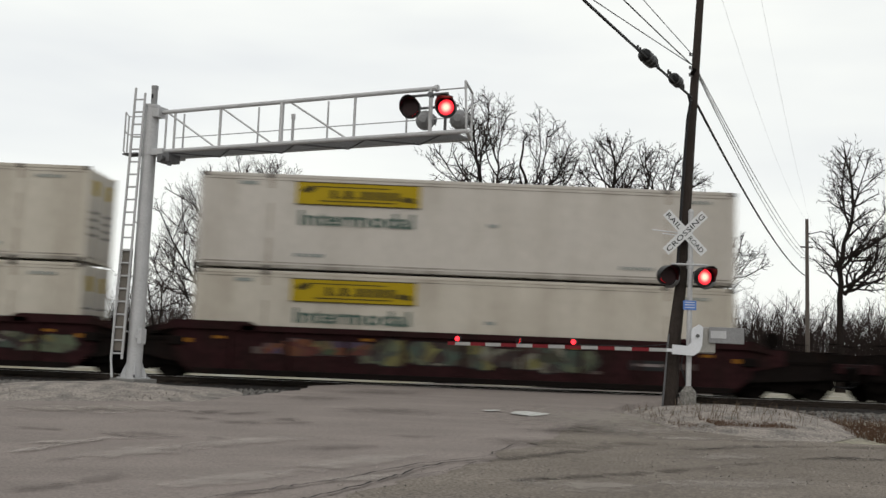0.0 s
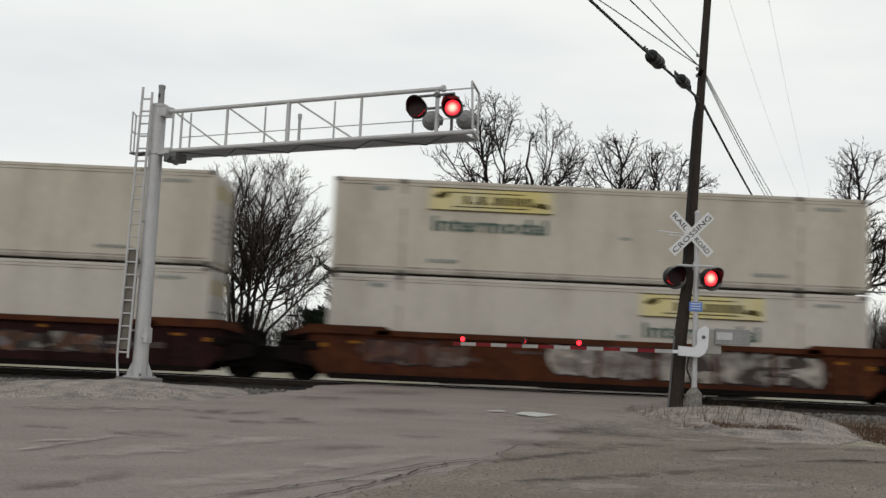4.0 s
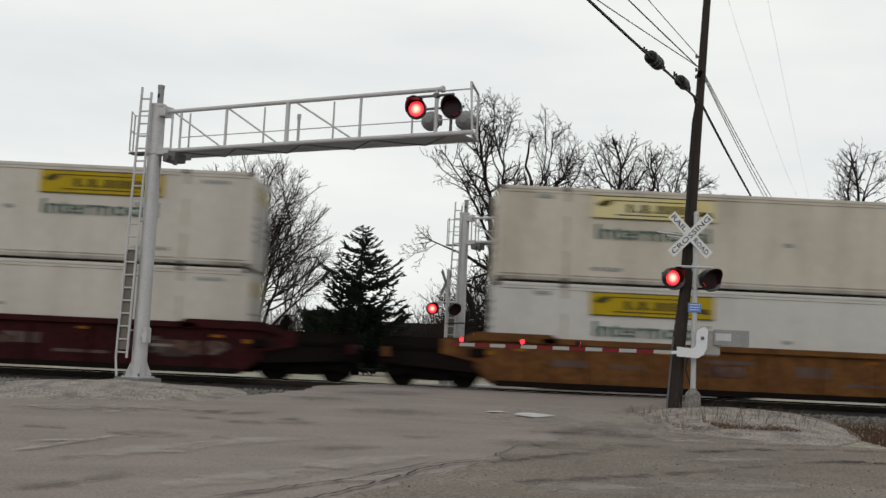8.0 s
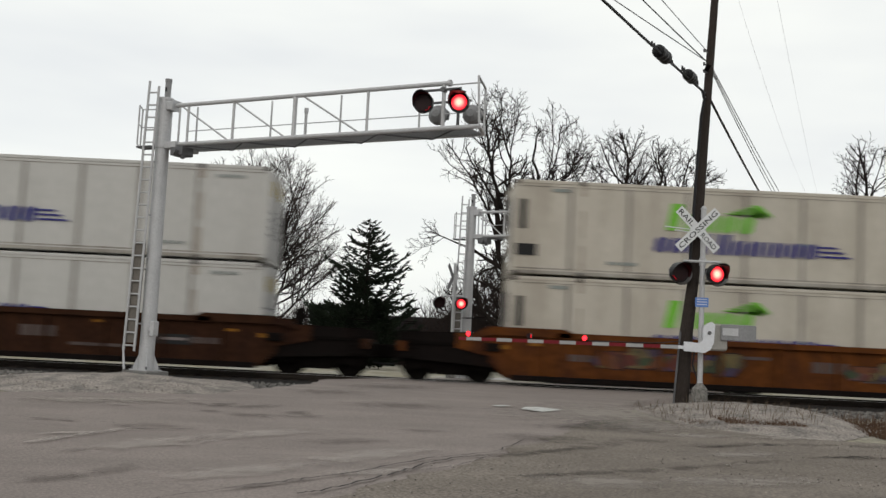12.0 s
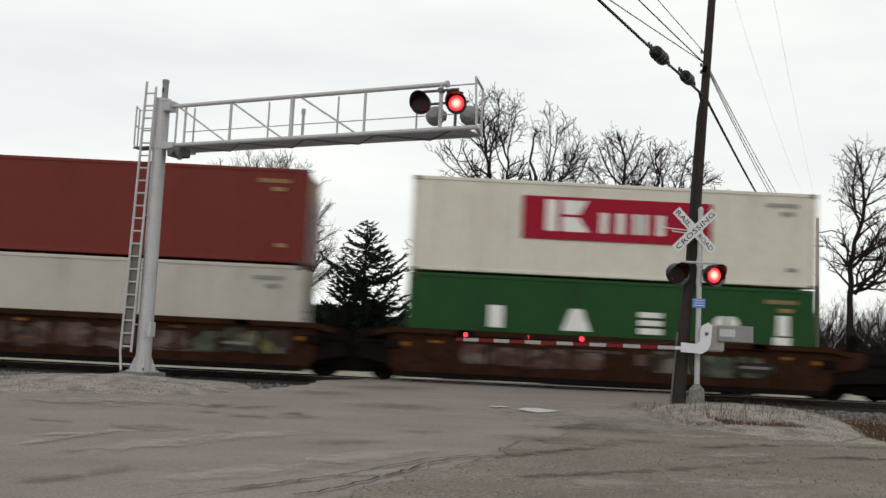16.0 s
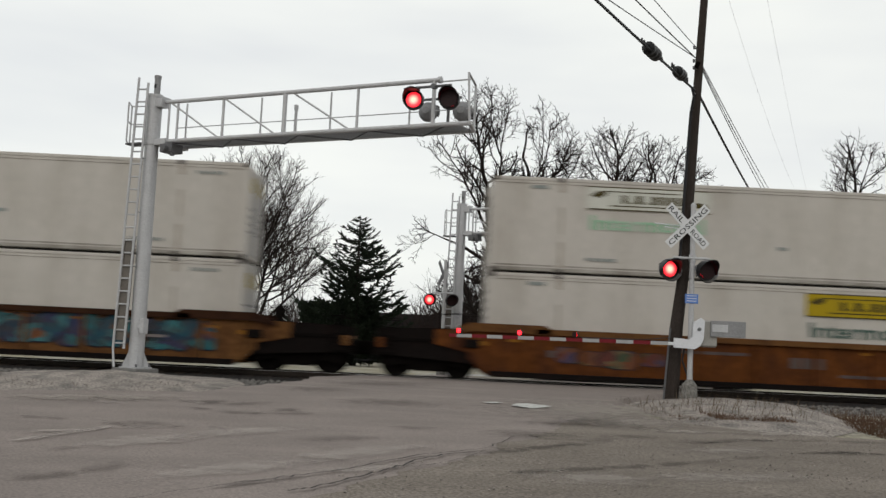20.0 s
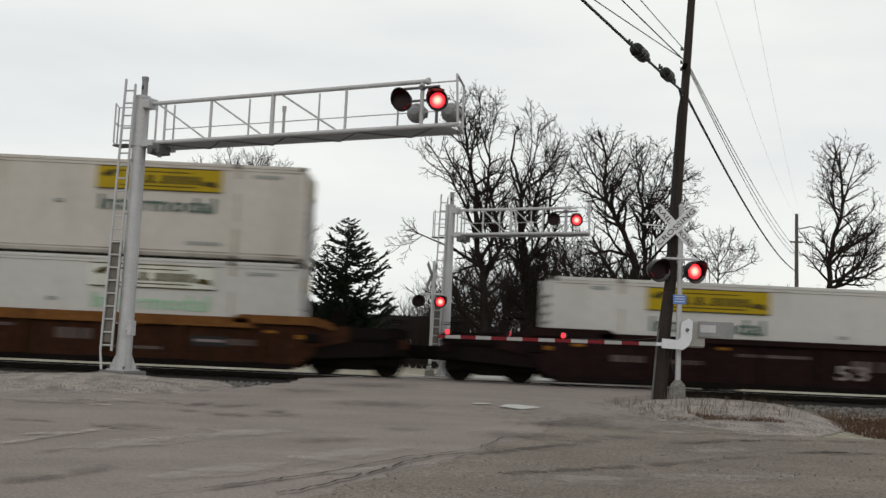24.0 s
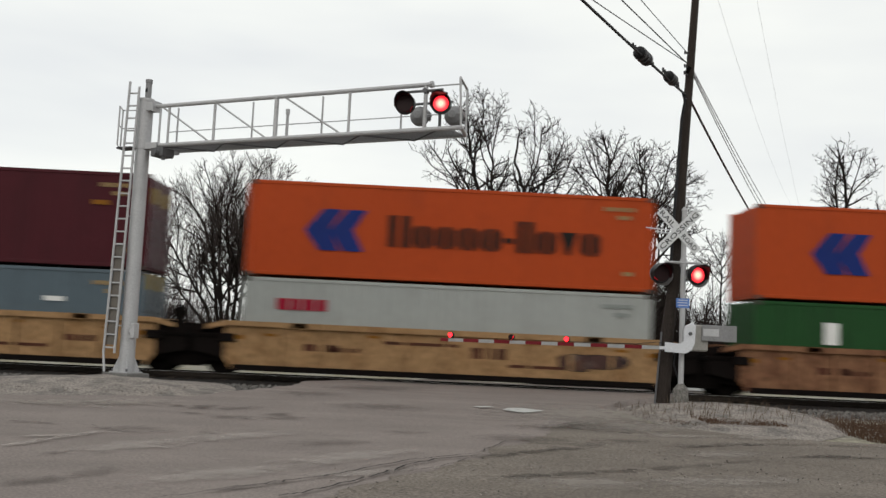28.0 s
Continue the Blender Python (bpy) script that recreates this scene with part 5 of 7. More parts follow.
hedge((-5.6, 64.5, ground_z(64.5)), 4.6, 2.0, 4.1, 3, "dense dark evergreen hedge beside a spruce")


def woods(name, label, spots, seed, material, depth, stems):
    """Far saplings and brush, too many to count, in one mesh."""
    rng = random.Random(seed)
    g = Geo()
    o = dict(wob=0.13, lift=0.05, crook=0.06, angle=(20, 55), shrink=(0.35, 0.6), gap=(0.75, 0.55, 0.4), thin=0.014, last=depth, room=None)
    for rx0, rx1, y0, y1, num, h0, h1 in spots:
        for _ in range(num):
            y = rng.uniform(y0, y1)
            x = rng.uniform(rx0, rx1) * y
            h = rng.uniform(h0, h1)
            for _ in range(rng.randint(*stems)):
                d = Vector((rng.gauss(0, 0.28), rng.gauss(0, 0.28), 1)).normalized()
                bough(g, g, rng, (x + rng.gauss(0, 0.3), y, ground_z(y) - 0.3), d, h * rng.uniform(0.75, 1.0), 0.018 + h * 0.005, 0, o)
    return single(name, g, material, label, "woods", kind="stuff")


woods("distant_woods", "far bare saplings and brush along the horizon", [(-0.36, -0.2, 100, 135, 60, 6, 11), (0.26, 0.37, 98, 130, 70, 6, 10.5), (0.37, 0.5, 95, 130, 70, 6, 10), (-0.5, -0.38, 110, 140, 14, 6, 9), (-0.26, -0.1, 95, 130, 60, 5, 10)], 4, M_TWIG_PALE, 2, (1, 2))
woods("underbrush", "tangled dark brush below the trees", [(0.04, 0.28, 78, 96, 110, 5.0, 10.5), (0.04, 0.28, 76, 90, 120, 2.5, 6.0), (-0.34, -0.11, 86, 98, 60, 3, 6.5), (0.25, 0.46, 82, 100, 150, 3.5, 9), (-0.03, 0.06, 74, 88, 44, 3, 7)], 6, M_TWIG, 2, (2, 4))


def weeds(name, spots, seed, material, label):
    rng = random.Random(seed)
    g = Geo()
    for x0, x1, y0, y1, zf, num, h0, h1 in spots:
        for _ in range(num):
            x, y, h = rng.uniform(x0, x1), rng.uniform(y0, y1), rng.uniform(h0, h1)
            a, lean = rng.uniform(0, 3.14), rng.gauss(0, 0.3)
            wd = rng.uniform(0.0025, 0.007)
            c, s = math.cos(a) * wd, math.sin(a) * wd
            z = zf(x, y)
            g.add([(x - c, y - s, z), (x + c, y + s, z), (x + lean * h * 0.5 + c, y + s, z + h * 0.6), (x + lean * h * 0.5 - c, y - s, z + h * 0.6), (x + lean * h * 1.2, y, z + h)], [(0, 1, 2, 3), (3, 2, 4)])
    return single(name, g, material, label, "weeds", kind="stuff")


flat = lambda x, y: ground_z(y) + 0.02
weeds("dry_weeds", [(5.0, 7.0, 18.0, 21.0, lambda x, y: ground_z(y) + 0.08, 240, 0.06, 0.34), (4.0, 5.4, 18.0, 20.8, lambda x, y: ground_z(y) + 0.03, 150, 0.04, 0.2), (6.5, 8.2, 19, 22.5, lambda x, y: ground_z(y) + 0.05, 140, 0.06, 0.22)], 7, M_WEED, "sparse dry weed stalks on the gravel mound")
weeds("dry_brush", [(7.6, 13, 16.8, 20.0, lambda x, y: ground_z(y) - 0.07, 15000, 0.04, 0.2), (8.4, 16, 20, 23.5, lambda x, y: -0.37, 1500, 0.08, 0.5)], 8, M_WEED_RED, "thick reddish brown dead brush beside the track")
weeds("dead_leaves", [(5.0, 6.4, 17.4, 18.6, lambda x, y: ground_z(y) + 0.09, 1800, 0.012, 0.06), (4.4, 5.2, 17.6, 18.4, lambda x, y: ground_z(y) + 0.03, 300, 0.01, 0.04)], 9, M_WEED_RED, "drift of brown dead leaves at the mound's foot")


# ---- buildings behind the track ----
def house(name, base, w, d, h, ridge, turn, wall_m, roof_m, label):
    t = thing(name, label, "house", at=pose(*base, 0, 0, turn))
    part("wall", Geo().box(-w / 2, w / 2, -d / 2, d / 2, 0, h), wall_m, t)
    part("roof", Geo().add([(-w / 2 - 0.4, -d / 2 - 0.4, h - 0.1), (w / 2 + 0.4, -d / 2 - 0.4, h - 0.1), (w / 2 + 0.4, d / 2 + 0.4, h - 0.1), (-w / 2 - 0.4, d / 2 + 0.4, h - 0.1), (-w / 2 - 0.4, 0, h + ridge), (w / 2 + 0.4, 0, h + ridge)],
                           [(0, 1, 5, 4), (2, 3, 4, 5), (0, 4, 3), (1, 2, 5), (3, 2, 1, 0)]), roof_m, t)
    for x in (-w * 0.28, w * 0.22):
        win = part("window", Geo().box(x - 0.6, x + 0.6, -d / 2 - 0.05, -d / 2 + 0.02, h * 0.35, h * 0.8), M_WHITE, t, "white framed window")
        part("pane", Geo().box(x - 0.52, x + 0.52, -d / 2 - 0.06, -d / 2 - 0.05, h * 0.37, h * 0.78), M_GLASS_DARK, win)
    return t


house("house", (-3.6, 88, -0.6), 10, 7, 2.6, 1.5, 8, M_SHED, M_ROOF, "low dark brown house with shingled roof behind the spruce")
house("house", (-41, 96, -0.6), 10, 7, 2.8, 2.2, -12, M_HOUSE, M_ROOF, "small grey sided house behind a spruce")


# ---- waiting car on the far road ----
def suv():
    t = thing("car", "silver sport utility car with lit headlamps waiting on the far road", "car")
    low = [(-2.25, 0.35), (2.2, 0.35), (2.28, 0.6), (2.2, 0.92), (1.15, 1.05), (-2.1, 1.08), (-2.28, 0.9)]
    part("body", Geo().slab(low, -0.9, 0.9), M_CARPAINT, t)
    part("cabin", Geo().add([(0.95, -0.82, 1.03), (0.95, 0.82, 1.03), (-2.0, 0.82, 1.05), (-2.0, -0.82, 1.05), (0.25, -0.66, 1.65), (0.25, 0.66, 1.65), (-1.75, 0.66, 1.68), (-1.75, -0.66, 1.68)],
                            [(0, 1, 5, 4), (1, 2, 6, 5), (2, 3, 7, 6), (3, 0, 4, 7), (4, 5, 6, 7)]), M_GLASS_DARK, t, "dark glazed cabin")
    part("roof", Geo().box(-1.75, 0.25, -0.66, 0.66, 1.665, 1.72, bev=0.02), M_CARPAINT, t)
    part("grille", Geo().box(2.2, 2.3, -0.5, 0.5, 0.62, 0.82), M_BLACK, t, "black grille")
    part("bumper", Geo().box(2.18, 2.33, -0.88, 0.88, 0.35, 0.55, bev=0.02), M_CARPAINT, t)
    for s in (-1, 1):
        part("headlight", Geo().box(2.18, 2.29, s * 0.72 - 0.16, s * 0.72 + 0.16, 0.72, 0.88, bev=0.02), M_HEAD, t, "lit white headlamp")
        part("mirror", Geo().box(0.75, 0.9, s * 0.98 - 0.08, s * 0.98 + 0.08, 1.05, 1.2, bev=0.02), M_CARPAINT, t)
    for x in (-1.35, 1.4):
        for s in (-1, 1):
            wh = part("wheel", Geo().tube((x, s * 0.68, 0.35), (x, s * 0.9, 0.35), 0.35, 0.35, 20), M_TYRE, t, "black tyre")
            part("rim", Geo().tube((x, s * 0.89, 0.35), (x, s * 0.915, 0.35), 0.22, 0.2, 14), M_ALU, wh, "alloy rim")
    return t


CAR = suv()


# ---- the train ----
def paint(name, col, dirt=(0.12, 0.1, 0.085), amount=0.3, rough=0.55, var=0.07):
    return mat(name, col, rough, 0.0, var, 0.5, 9, 0.05, 0.06, second=dirt, amount=amount, soft=0.14, stretch=(1.4, 1.4, 0.35), bump_scale=14, shine=0.11)


P_WHITE = paint("white_box_paint", (0.46, 0.43, 0.395), (0.37, 0.34, 0.3), 0.36)
P_IVORY = paint("ivory_box_paint", (0.6, 0.57, 0.51), (0.5, 0.465, 0.4), 0.36)
P_WHITE_CLEAN = paint("clean_white_paint", (0.455, 0.444, 0.426), (0.375, 0.362, 0.34), 0.3)
P_CREAM = paint("cream_box_paint", (0.462, 0.426, 0.37), (0.35, 0.315, 0.265), 0.4)
P_PALEGREY = paint("pale_grey_paint", (0.335, 0.349, 0.335), (0.268, 0.275, 0.261), 0.3)
P_GREEN = paint("green_box_paint", (0.017, 0.066, 0.02), (0.0165, 0.048, 0.018), 0.35)
P_GREEN_DARK = paint("dark_green_paint", (0.007, 0.042, 0.0135), (0.0085, 0.03, 0.012), 0.35)
P_BLUE = paint("blue_box_paint", (0.016, 0.032, 0.115), (0.016, 0.026, 0.075), 0.35)
P_REDEND = paint("red_end_paint", (0.42, 0.03, 0.045), (0.3, 0.03, 0.04), 0.3)
P_BROWNRED = paint("brown_red_paint", (0.155, 0.03, 0.025), (0.12, 0.028, 0.024), 0.35)
P_MAROON = paint("maroon_box_paint", (0.111, 0.017, 0.0213), (0.0765, 0.0153, 0.017), 0.35)
P_MAROON_DARK = paint("dark_maroon_paint", (0.0638, 0.0119, 0.017), (0.0425, 0.0102, 0.0136), 0.35)
P_ORANGE = paint("orange_box_paint", (0.3956, 0.0602, 0.01376), (0.3096, 0.0516, 0.01548), 0.3)
P_SLATE = paint("slate_box_paint", (0.0935, 0.123, 0.145), (0.068, 0.085, 0.102), 0.3)
P_YELLOW = paint("yellow_sign_paint", (0.33, 0.235, 0.008), (0.24, 0.165, 0.012), 0.3)
P_FADED = paint("faded_sign_paint", (0.55, 0.47, 0.2), (0.5, 0.46, 0.33), 0.45)
P_PALESIGN = paint("pale_sign_paint", (0.53, 0.53, 0.484), (0.429, 0.429, 0.374), 0.4)
P_TEXT = paint("dark_green_lettering", (0.06, 0.1, 0.085), (0.14, 0.17, 0.15), 0.3)
P_TEXT_PALE = paint("pale_green_lettering", (0.24, 0.42, 0.28), (0.4, 0.48, 0.4), 0.4)
P_TEXT_GREY = paint("grey_lettering", (0.22, 0.24, 0.23), (0.32, 0.33, 0.32), 0.3)
P_INKBAR = paint("black_sign_ink", (0.014, 0.012, 0.01), (0.03, 0.025, 0.015), 0.3)
P_SIGNBAR = paint("brown_sign_ink", (0.055, 0.042, 0.012), (0.1, 0.075, 0.02), 0.3)
P_LIME = paint("lime_mark", (0.16, 0.42, 0.05), (0.24, 0.42, 0.14), 0.3)
P_NAVY = paint("navy_mark", (0.03, 0.03, 0.16), (0.06, 0.06, 0.18), 0.3)
P_ROYAL = paint("royal_blue_mark", (0.011, 0.026, 0.15), (0.018, 0.03, 0.11), 0.3)
P_CRIMSON = paint("crimson_mark", (0.28, 0.0084, 0.028), (0.238, 0.014, 0.0315), 0.25)
P_STEELBLUE = paint("steel_blue_mark", (0.1, 0.125, 0.165), (0.15, 0.17, 0.19), 0.3)
P_MARK = paint("white_mark", (0.7, 0.7, 0.68), (0.5, 0.5, 0.47), 0.3)
P_AMBER = paint("amber_reflector", (0.22, 0.09, 0.01), (0.14, 0.055, 0.012), 0.3)
P_CASTING = paint("grimy_casting", (0.07, 0.062, 0.055), (0.04, 0.035, 0.03), 0.4)
P_STENCIL = paint("faded_stencil", (0.1, 0.076, 0.07), (0.05, 0.036, 0.033), 0.5)
P_STENCIL_PALE = paint("pale_stencil", (0.2, 0.17, 0.165), (0.1, 0.08, 0.078), 0.4)
P_PRINT = paint("greyed_white_print", (0.36, 0.4, 0.35), (0.2, 0.26, 0.2), 0.4)
P_ROSE = paint("pale_rose_print", (0.42, 0.26, 0.24), (0.28, 0.14, 0.13), 0.45)
P_FAINT = paint("faint_marking", (0.3, 0.21, 0.1), (0.2, 0.12, 0.05), 0.45)
P_STREAK_PALE = paint("grime_on_post", (0.3, 0.26, 0.215), (0.38, 0.345, 0.3), 0.45)
P_STREAK = paint("grimy_panel_joint", (0.2, 0.185, 0.165), (0.3, 0.28, 0.25), 0.4)
P_SEAM = paint("grimy_rail", (0.34, 0.32, 0.29), (0.16, 0.14, 0.12), 0.45)


def steel(name, col, rust, amount):
    return mat(name, col, 0.85, 0.0, 0.3, 0.9, 10, 0.2, 0.25, second=rust, amount=amount, soft=0.12, stretch=(1, 1, 0.6), bump_scale=18, shine=0.07)


C_MAROON = steel("maroon_car_paint", (0.02471, 0.009064, 0.009882), (0.01647, 0.008237, 0.007413), 0.45)
C_OXIDE = steel("oxide_car_paint", (0.0702, 0.0234, 0.01123), (0.04212, 0.01591, 0.00936), 0.45)
C_YELLOW = steel("yellow_car_paint", (0.12, 0.055, 0.0195), (0.075, 0.032, 0.0145), 0.42)
C_WINE = steel("wine_car_paint", (0.03321, 0.00738, 0.008118), (0.02214, 0.007011, 0.007011), 0.45)
C_RUST = steel("rust_orange_paint", (0.1033, 0.03444, 0.008611), (0.05597, 0.01938, 0.008611), 0.45)
C_BROWN = steel("brown_car_paint", (0.0351, 0.01462, 0.007312), (0.02457, 0.01053, 0.006435), 0.45)
C_DARK = steel("dark_brown_paint", (0.01665, 0.00702, 0.00702), (0.0108, 0.00612, 0.00576), 0.45)
C_TAN = steel("tan_car_paint", (0.25, 0.13, 0.072), (0.13, 0.058, 0.034), 0.46)
C_SAND = steel("sand_car_paint", (0.33, 0.2, 0.1), (0.22, 0.115, 0.05), 0.36)
C_PATCH = steel("red_brown_repaint", (0.1, 0.04, 0.026), (0.06, 0.028, 0.02), 0.45)
C_CHORD = steel("orange_chord_paint", (0.1404, 0.06084, 0.01872), (0.08892, 0.03744, 0.01404), 0.4)
# near-black, for the sills, skirts and platforms of the well cars
C_NEARBLACK = steel("near_black_steel", (0.0065, 0.0048, 0.0042), (0.014, 0.007, 0.0055), 0.32)
G_PINK = graffiti_mat("sprayed_pink", [(0.3, 0.035, 0.09), (0.38, 0.07, 0.14), (0.24, 0.03, 0.07), (0.33, 0.1, 0.15), (0.07, 0.02, 0.035), (0.26, 0.19, 0.18)])
G_GREEN = graffiti_mat("sprayed_green", [(0.03188, 0.03825, 0.0255), (0.08288, 0.102, 0.06375), (0.04462, 0.06375, 0.051), (0.1275, 0.1215, 0.04462), (0.0255, 0.01912, 0.01912), (0.1403, 0.1403, 0.1088)])
G_GREY = graffiti_mat("sprayed_grey", [(0.06375, 0.03188, 0.01912), (0.1913, 0.1785, 0.1658), (0.03188, 0.03188, 0.03188), (0.1275, 0.1215, 0.1275), (0.01912, 0.01912, 0.01912), (0.1403, 0.06375, 0.03825)])
G_TEAL = graffiti_mat("sprayed_teal", [(0.01275, 0.05738, 0.08288), (0.01912, 0.102, 0.1148), (0.0255, 0.03188, 0.0765), (0.1403, 0.051, 0.01912), (0.01275, 0.03825, 0.06375), (0.03825, 0.1403, 0.153)])
G_PALE = graffiti_mat("sprayed_pale", [(0.2588, 0.2774, 0.2774), (0.1294, 0.1849, 0.2034), (0.1849, 0.1109, 0.1109), (0.2774, 0.2404, 0.1849), (0.05546, 0.07395, 0.0832), (0.09244, 0.04623, 0.03697)])
G_WARM = graffiti_mat("sprayed_warm", [(0.1275, 0.04462, 0.01912), (0.051, 0.03825, 0.0765), (0.1275, 0.102, 0.04462), (0.03825, 0.05738, 0.03188), (0.08925, 0.0255, 0.01912), (0.1148, 0.06375, 0.06375)])

G_SEA = graffiti_mat("sprayed_sea_grey", [(0.06, 0.1, 0.09), (0.085, 0.135, 0.12), (0.045, 0.07, 0.065), (0.1, 0.125, 0.115), (0.07, 0.11, 0.1), (0.13, 0.13, 0.12)], 0.8)
G_CHALK = graffiti_mat("sprayed_chalk", [(0.3, 0.28, 0.255), (0.36, 0.335, 0.3), (0.26, 0.245, 0.23), (0.05, 0.042, 0.04), (0.33, 0.3, 0.27), (0.2, 0.18, 0.17)], 0.9)
G_FADE = graffiti_mat("faded_tags", [(0.075, 0.035, 0.03), (0.11, 0.07, 0.06), (0.045, 0.025, 0.022), (0.09, 0.045, 0.03), (0.03, 0.02, 0.02), (0.13, 0.1, 0.085)], 1.8)
G_RIM = mat("sprayed_outline", (0.02, 0.016, 0.018), 0.7, 0, 0.3, 2, 12, 0.2, 0, second=(0.1, 0.09, 0.09), amount=0.3, shine=0.08)

HALF = 1.3


def wheelset(x):
    g = Geo()
    g.tube((x, -0.9, 0.46), (x, 0.9, 0.46), 0.085, 0.085, 10)
    for s in (-1, 1):
        y = s * 0.755
        g.tube((x, y - 0.065, 0.46), (x, y + 0.065, 0.46), 0.46, 0.455, 22)
        g.tube((x, y - s * 0.09, 0.46), (x, y - s * 0.06, 0.46), 0.49, 0.49, 22)
        g.tube((x, s * 0.82, 0.46), (x, s * 1.13, 0.46), 0.13, 0.11, 10)
    return g


def truck_frame():
    g = Geo()
    for s in (-1, 1):
        y0, y1 = sorted((s * 0.93, s * 1.07))
        g.slab([(-1.42, 0.34), (-1.42, 0.7), (-1.1, 0.86), (-0.55, 0.98), (0.55, 0.98), (1.1, 0.86), (1.42, 0.7), (1.42, 0.34), (1.1, 0.3), (0.62, 0.4), (0.46, 0.2), (-0.46, 0.2), (-0.62, 0.4), (-1.1, 0.3)], y0, y1)
        for dx in (-0.2, 0.0, 0.2):
            g.tube((dx, s * 1.0, 0.3), (dx, s * 1.0, 0.6), 0.09, 0.09, 10)
    g.box(-0.22, 0.22, -1.05, 1.05, 0.5, 0.78)
    return g


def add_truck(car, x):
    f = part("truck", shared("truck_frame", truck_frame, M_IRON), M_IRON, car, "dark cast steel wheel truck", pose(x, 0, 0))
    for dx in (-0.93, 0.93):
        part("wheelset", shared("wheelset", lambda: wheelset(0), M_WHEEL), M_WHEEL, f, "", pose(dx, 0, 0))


CARGROUP = "well cars of the train"


def well_car(u, half_well, ends, colour, chord, label, spray=(), heavy_ribs=False, step=1.6, marks=True, cut=0.4, hump_z=0.1):
    """A well car unit. half_well: half the length of its well. ends: for the -x and +x end, where the end sill stands, and where a truck stands or None."""
    car = thing("well_car", label, "rail car", CARGROUP, pose(u, TRACK_Y, 0))
    h, out = half_well, 1.5
    deep = 0.3 if heavy_ribs else 0.17
    for s in (-1, 1):
        y0, y1 = sorted((s * (out - 0.17), s * (out - 0.13)))
        low = 0.16
        c = cut
        side = [(-h - 0.35, 0.42 + c * 0.55), (-h - 0.25 + c * 1.15, low), (h + 0.25 - c * 1.15, low), (h + 0.35, 0.42 + c * 0.55), (h + 0.35, step - 0.1), (-h - 0.35, step - 0.1)]
        part("side_sheet", Geo().slab(side, y0, y1), colour, car)
        y0, y1 = sorted((s * (out - 0.14), s * out))
        top = Geo()
        top.box(-h + 1.6, h - 1.6, y0, y1, step - deep, step - 0.0, bev=0.012)
        for q in (-1, 1):
            hump = [(q * (h + 0.9), step - 0.28), (q * (h + 0.9), step - 0.16), (q * (h + 0.35), step + hump_z), (q * (h - 1.9), step + hump_z), (q * (h - 2.1), step), (q * (h - 2.1), step - 0.15), (q * (h + 0.3), step - 0.15)]
            top.slab(hump if q < 0 else hump[::-1], y0, y1)
        top.box(-h + 1.5, h - 1.5, y0 + 0.002, y1 - 0.002, step - deep + 0.002, step - 0.002)
        part("top_chord", top, chord, car)
        part("side_sill", Geo().box(-h - 0.2 + cut * 1.15, h + 0.2 - cut * 1.15, y0, y1, 0.13, 0.3, bev=0.012), C_NEARBLACK, car, "near-black bottom sill")
        n = 8 if not heavy_ribs else 6
        for i in range(n + 1):
            x = -h + 1.3 + (2 * h - 2.6) * i / n
            if heavy_ribs:
                rib = shared("rib_heavy", lambda: Geo().box(-0.11, 0.11, -0.08, 0.08, 0.32, 1.32, bev=0.02).box(-0.16, 0.16, -0.082, 0.082, 0.32, 0.42), colour)
            else:
                rib = shared("rib", lambda: Geo().box(-0.05, 0.05, -0.06, 0.05, 0.32, 1.45), colour)
            part("rib", rib, colour, car, "", pose(x, s * (out - 0.08), min(0.0, step - 1.6)))
        for x in (-h + 1.0, h - 1.0, -h * 0.35, h * 0.4):
            part("reflector", shared("reflector", lambda: Geo().box(-0.17, 0.17, -0.006, 0.006, -0.04, 0.04), P_AMBER), P_AMBER, car, "amber reflective strip", pose(x, s * (out - 0.122), step - 0.38 if abs(x) > 4 else step - 0.3))
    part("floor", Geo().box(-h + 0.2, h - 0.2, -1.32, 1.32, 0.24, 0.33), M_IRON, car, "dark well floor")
    if marks:
        ink = C_PATCH if colour in (C_TAN, C_SAND) else P_STENCIL
        for x, wds, hh in ((h * 0.12, (0.3, 0.3, 0.3), 0.32), (-h * 0.55, (0.12, 0.12, 0.05, 0.12, 0.12, 0.12), 0.13), (-h + 2.0, (0.34, 0.2, 0.34), 0.2), (h - 2.3, (0.3, 0.22, 0.3), 0.18)):
            part("stencil", bars(wds, hh, 0.07), ink, car, "faded stencil marks", pose(x, -out + 0.122, 0.78))
        for x, w_, z in ((-h * 0.3, 2.2, 1.08), (h * 0.3, 1.6, 0.56)):
            part("stencil", Geo().box(x, x + w_, -0.004, 0.004, 0, 0.09), ink, car, "faded stencil line", pose(0, -out + 0.122, z))
        if colour not in (C_TAN, C_SAND):
            plate = part("data_plate", Geo().box(h * 0.6, h * 0.6 + 1.1, -out + 0.112, -out + 0.124, 0.72, 1.02), M_BLACK, car, "black data plate")
            part("text_bar", Geo().box(h * 0.6 + 0.12, h * 0.6 + 0.98, -out + 0.106, -out + 0.111, 0.84, 0.92), P_STENCIL_PALE, plate, "pale unreadable text bar")
    if colour is C_DARK:
        part("lettering", lettering("53", 0.43, P_STENCIL_PALE, 1.0, 0.02), P_STENCIL_PALE, car, "faded white number 53", pose(0.5, -out + 0.11, 0.52))
    for sgn, (sill, tr) in zip((-1, 1), ends):
        a, b = h + 0.05, sill
        x0, x1 = sorted((sgn * a, sgn * b))
        plat = Geo().box(x0, x1, -0.45, 0.45, 0.58, 1.06, bev=0.02)
        xs0, xs1 = sorted((sgn * (h + 0.02), sgn * (h + 0.5)))
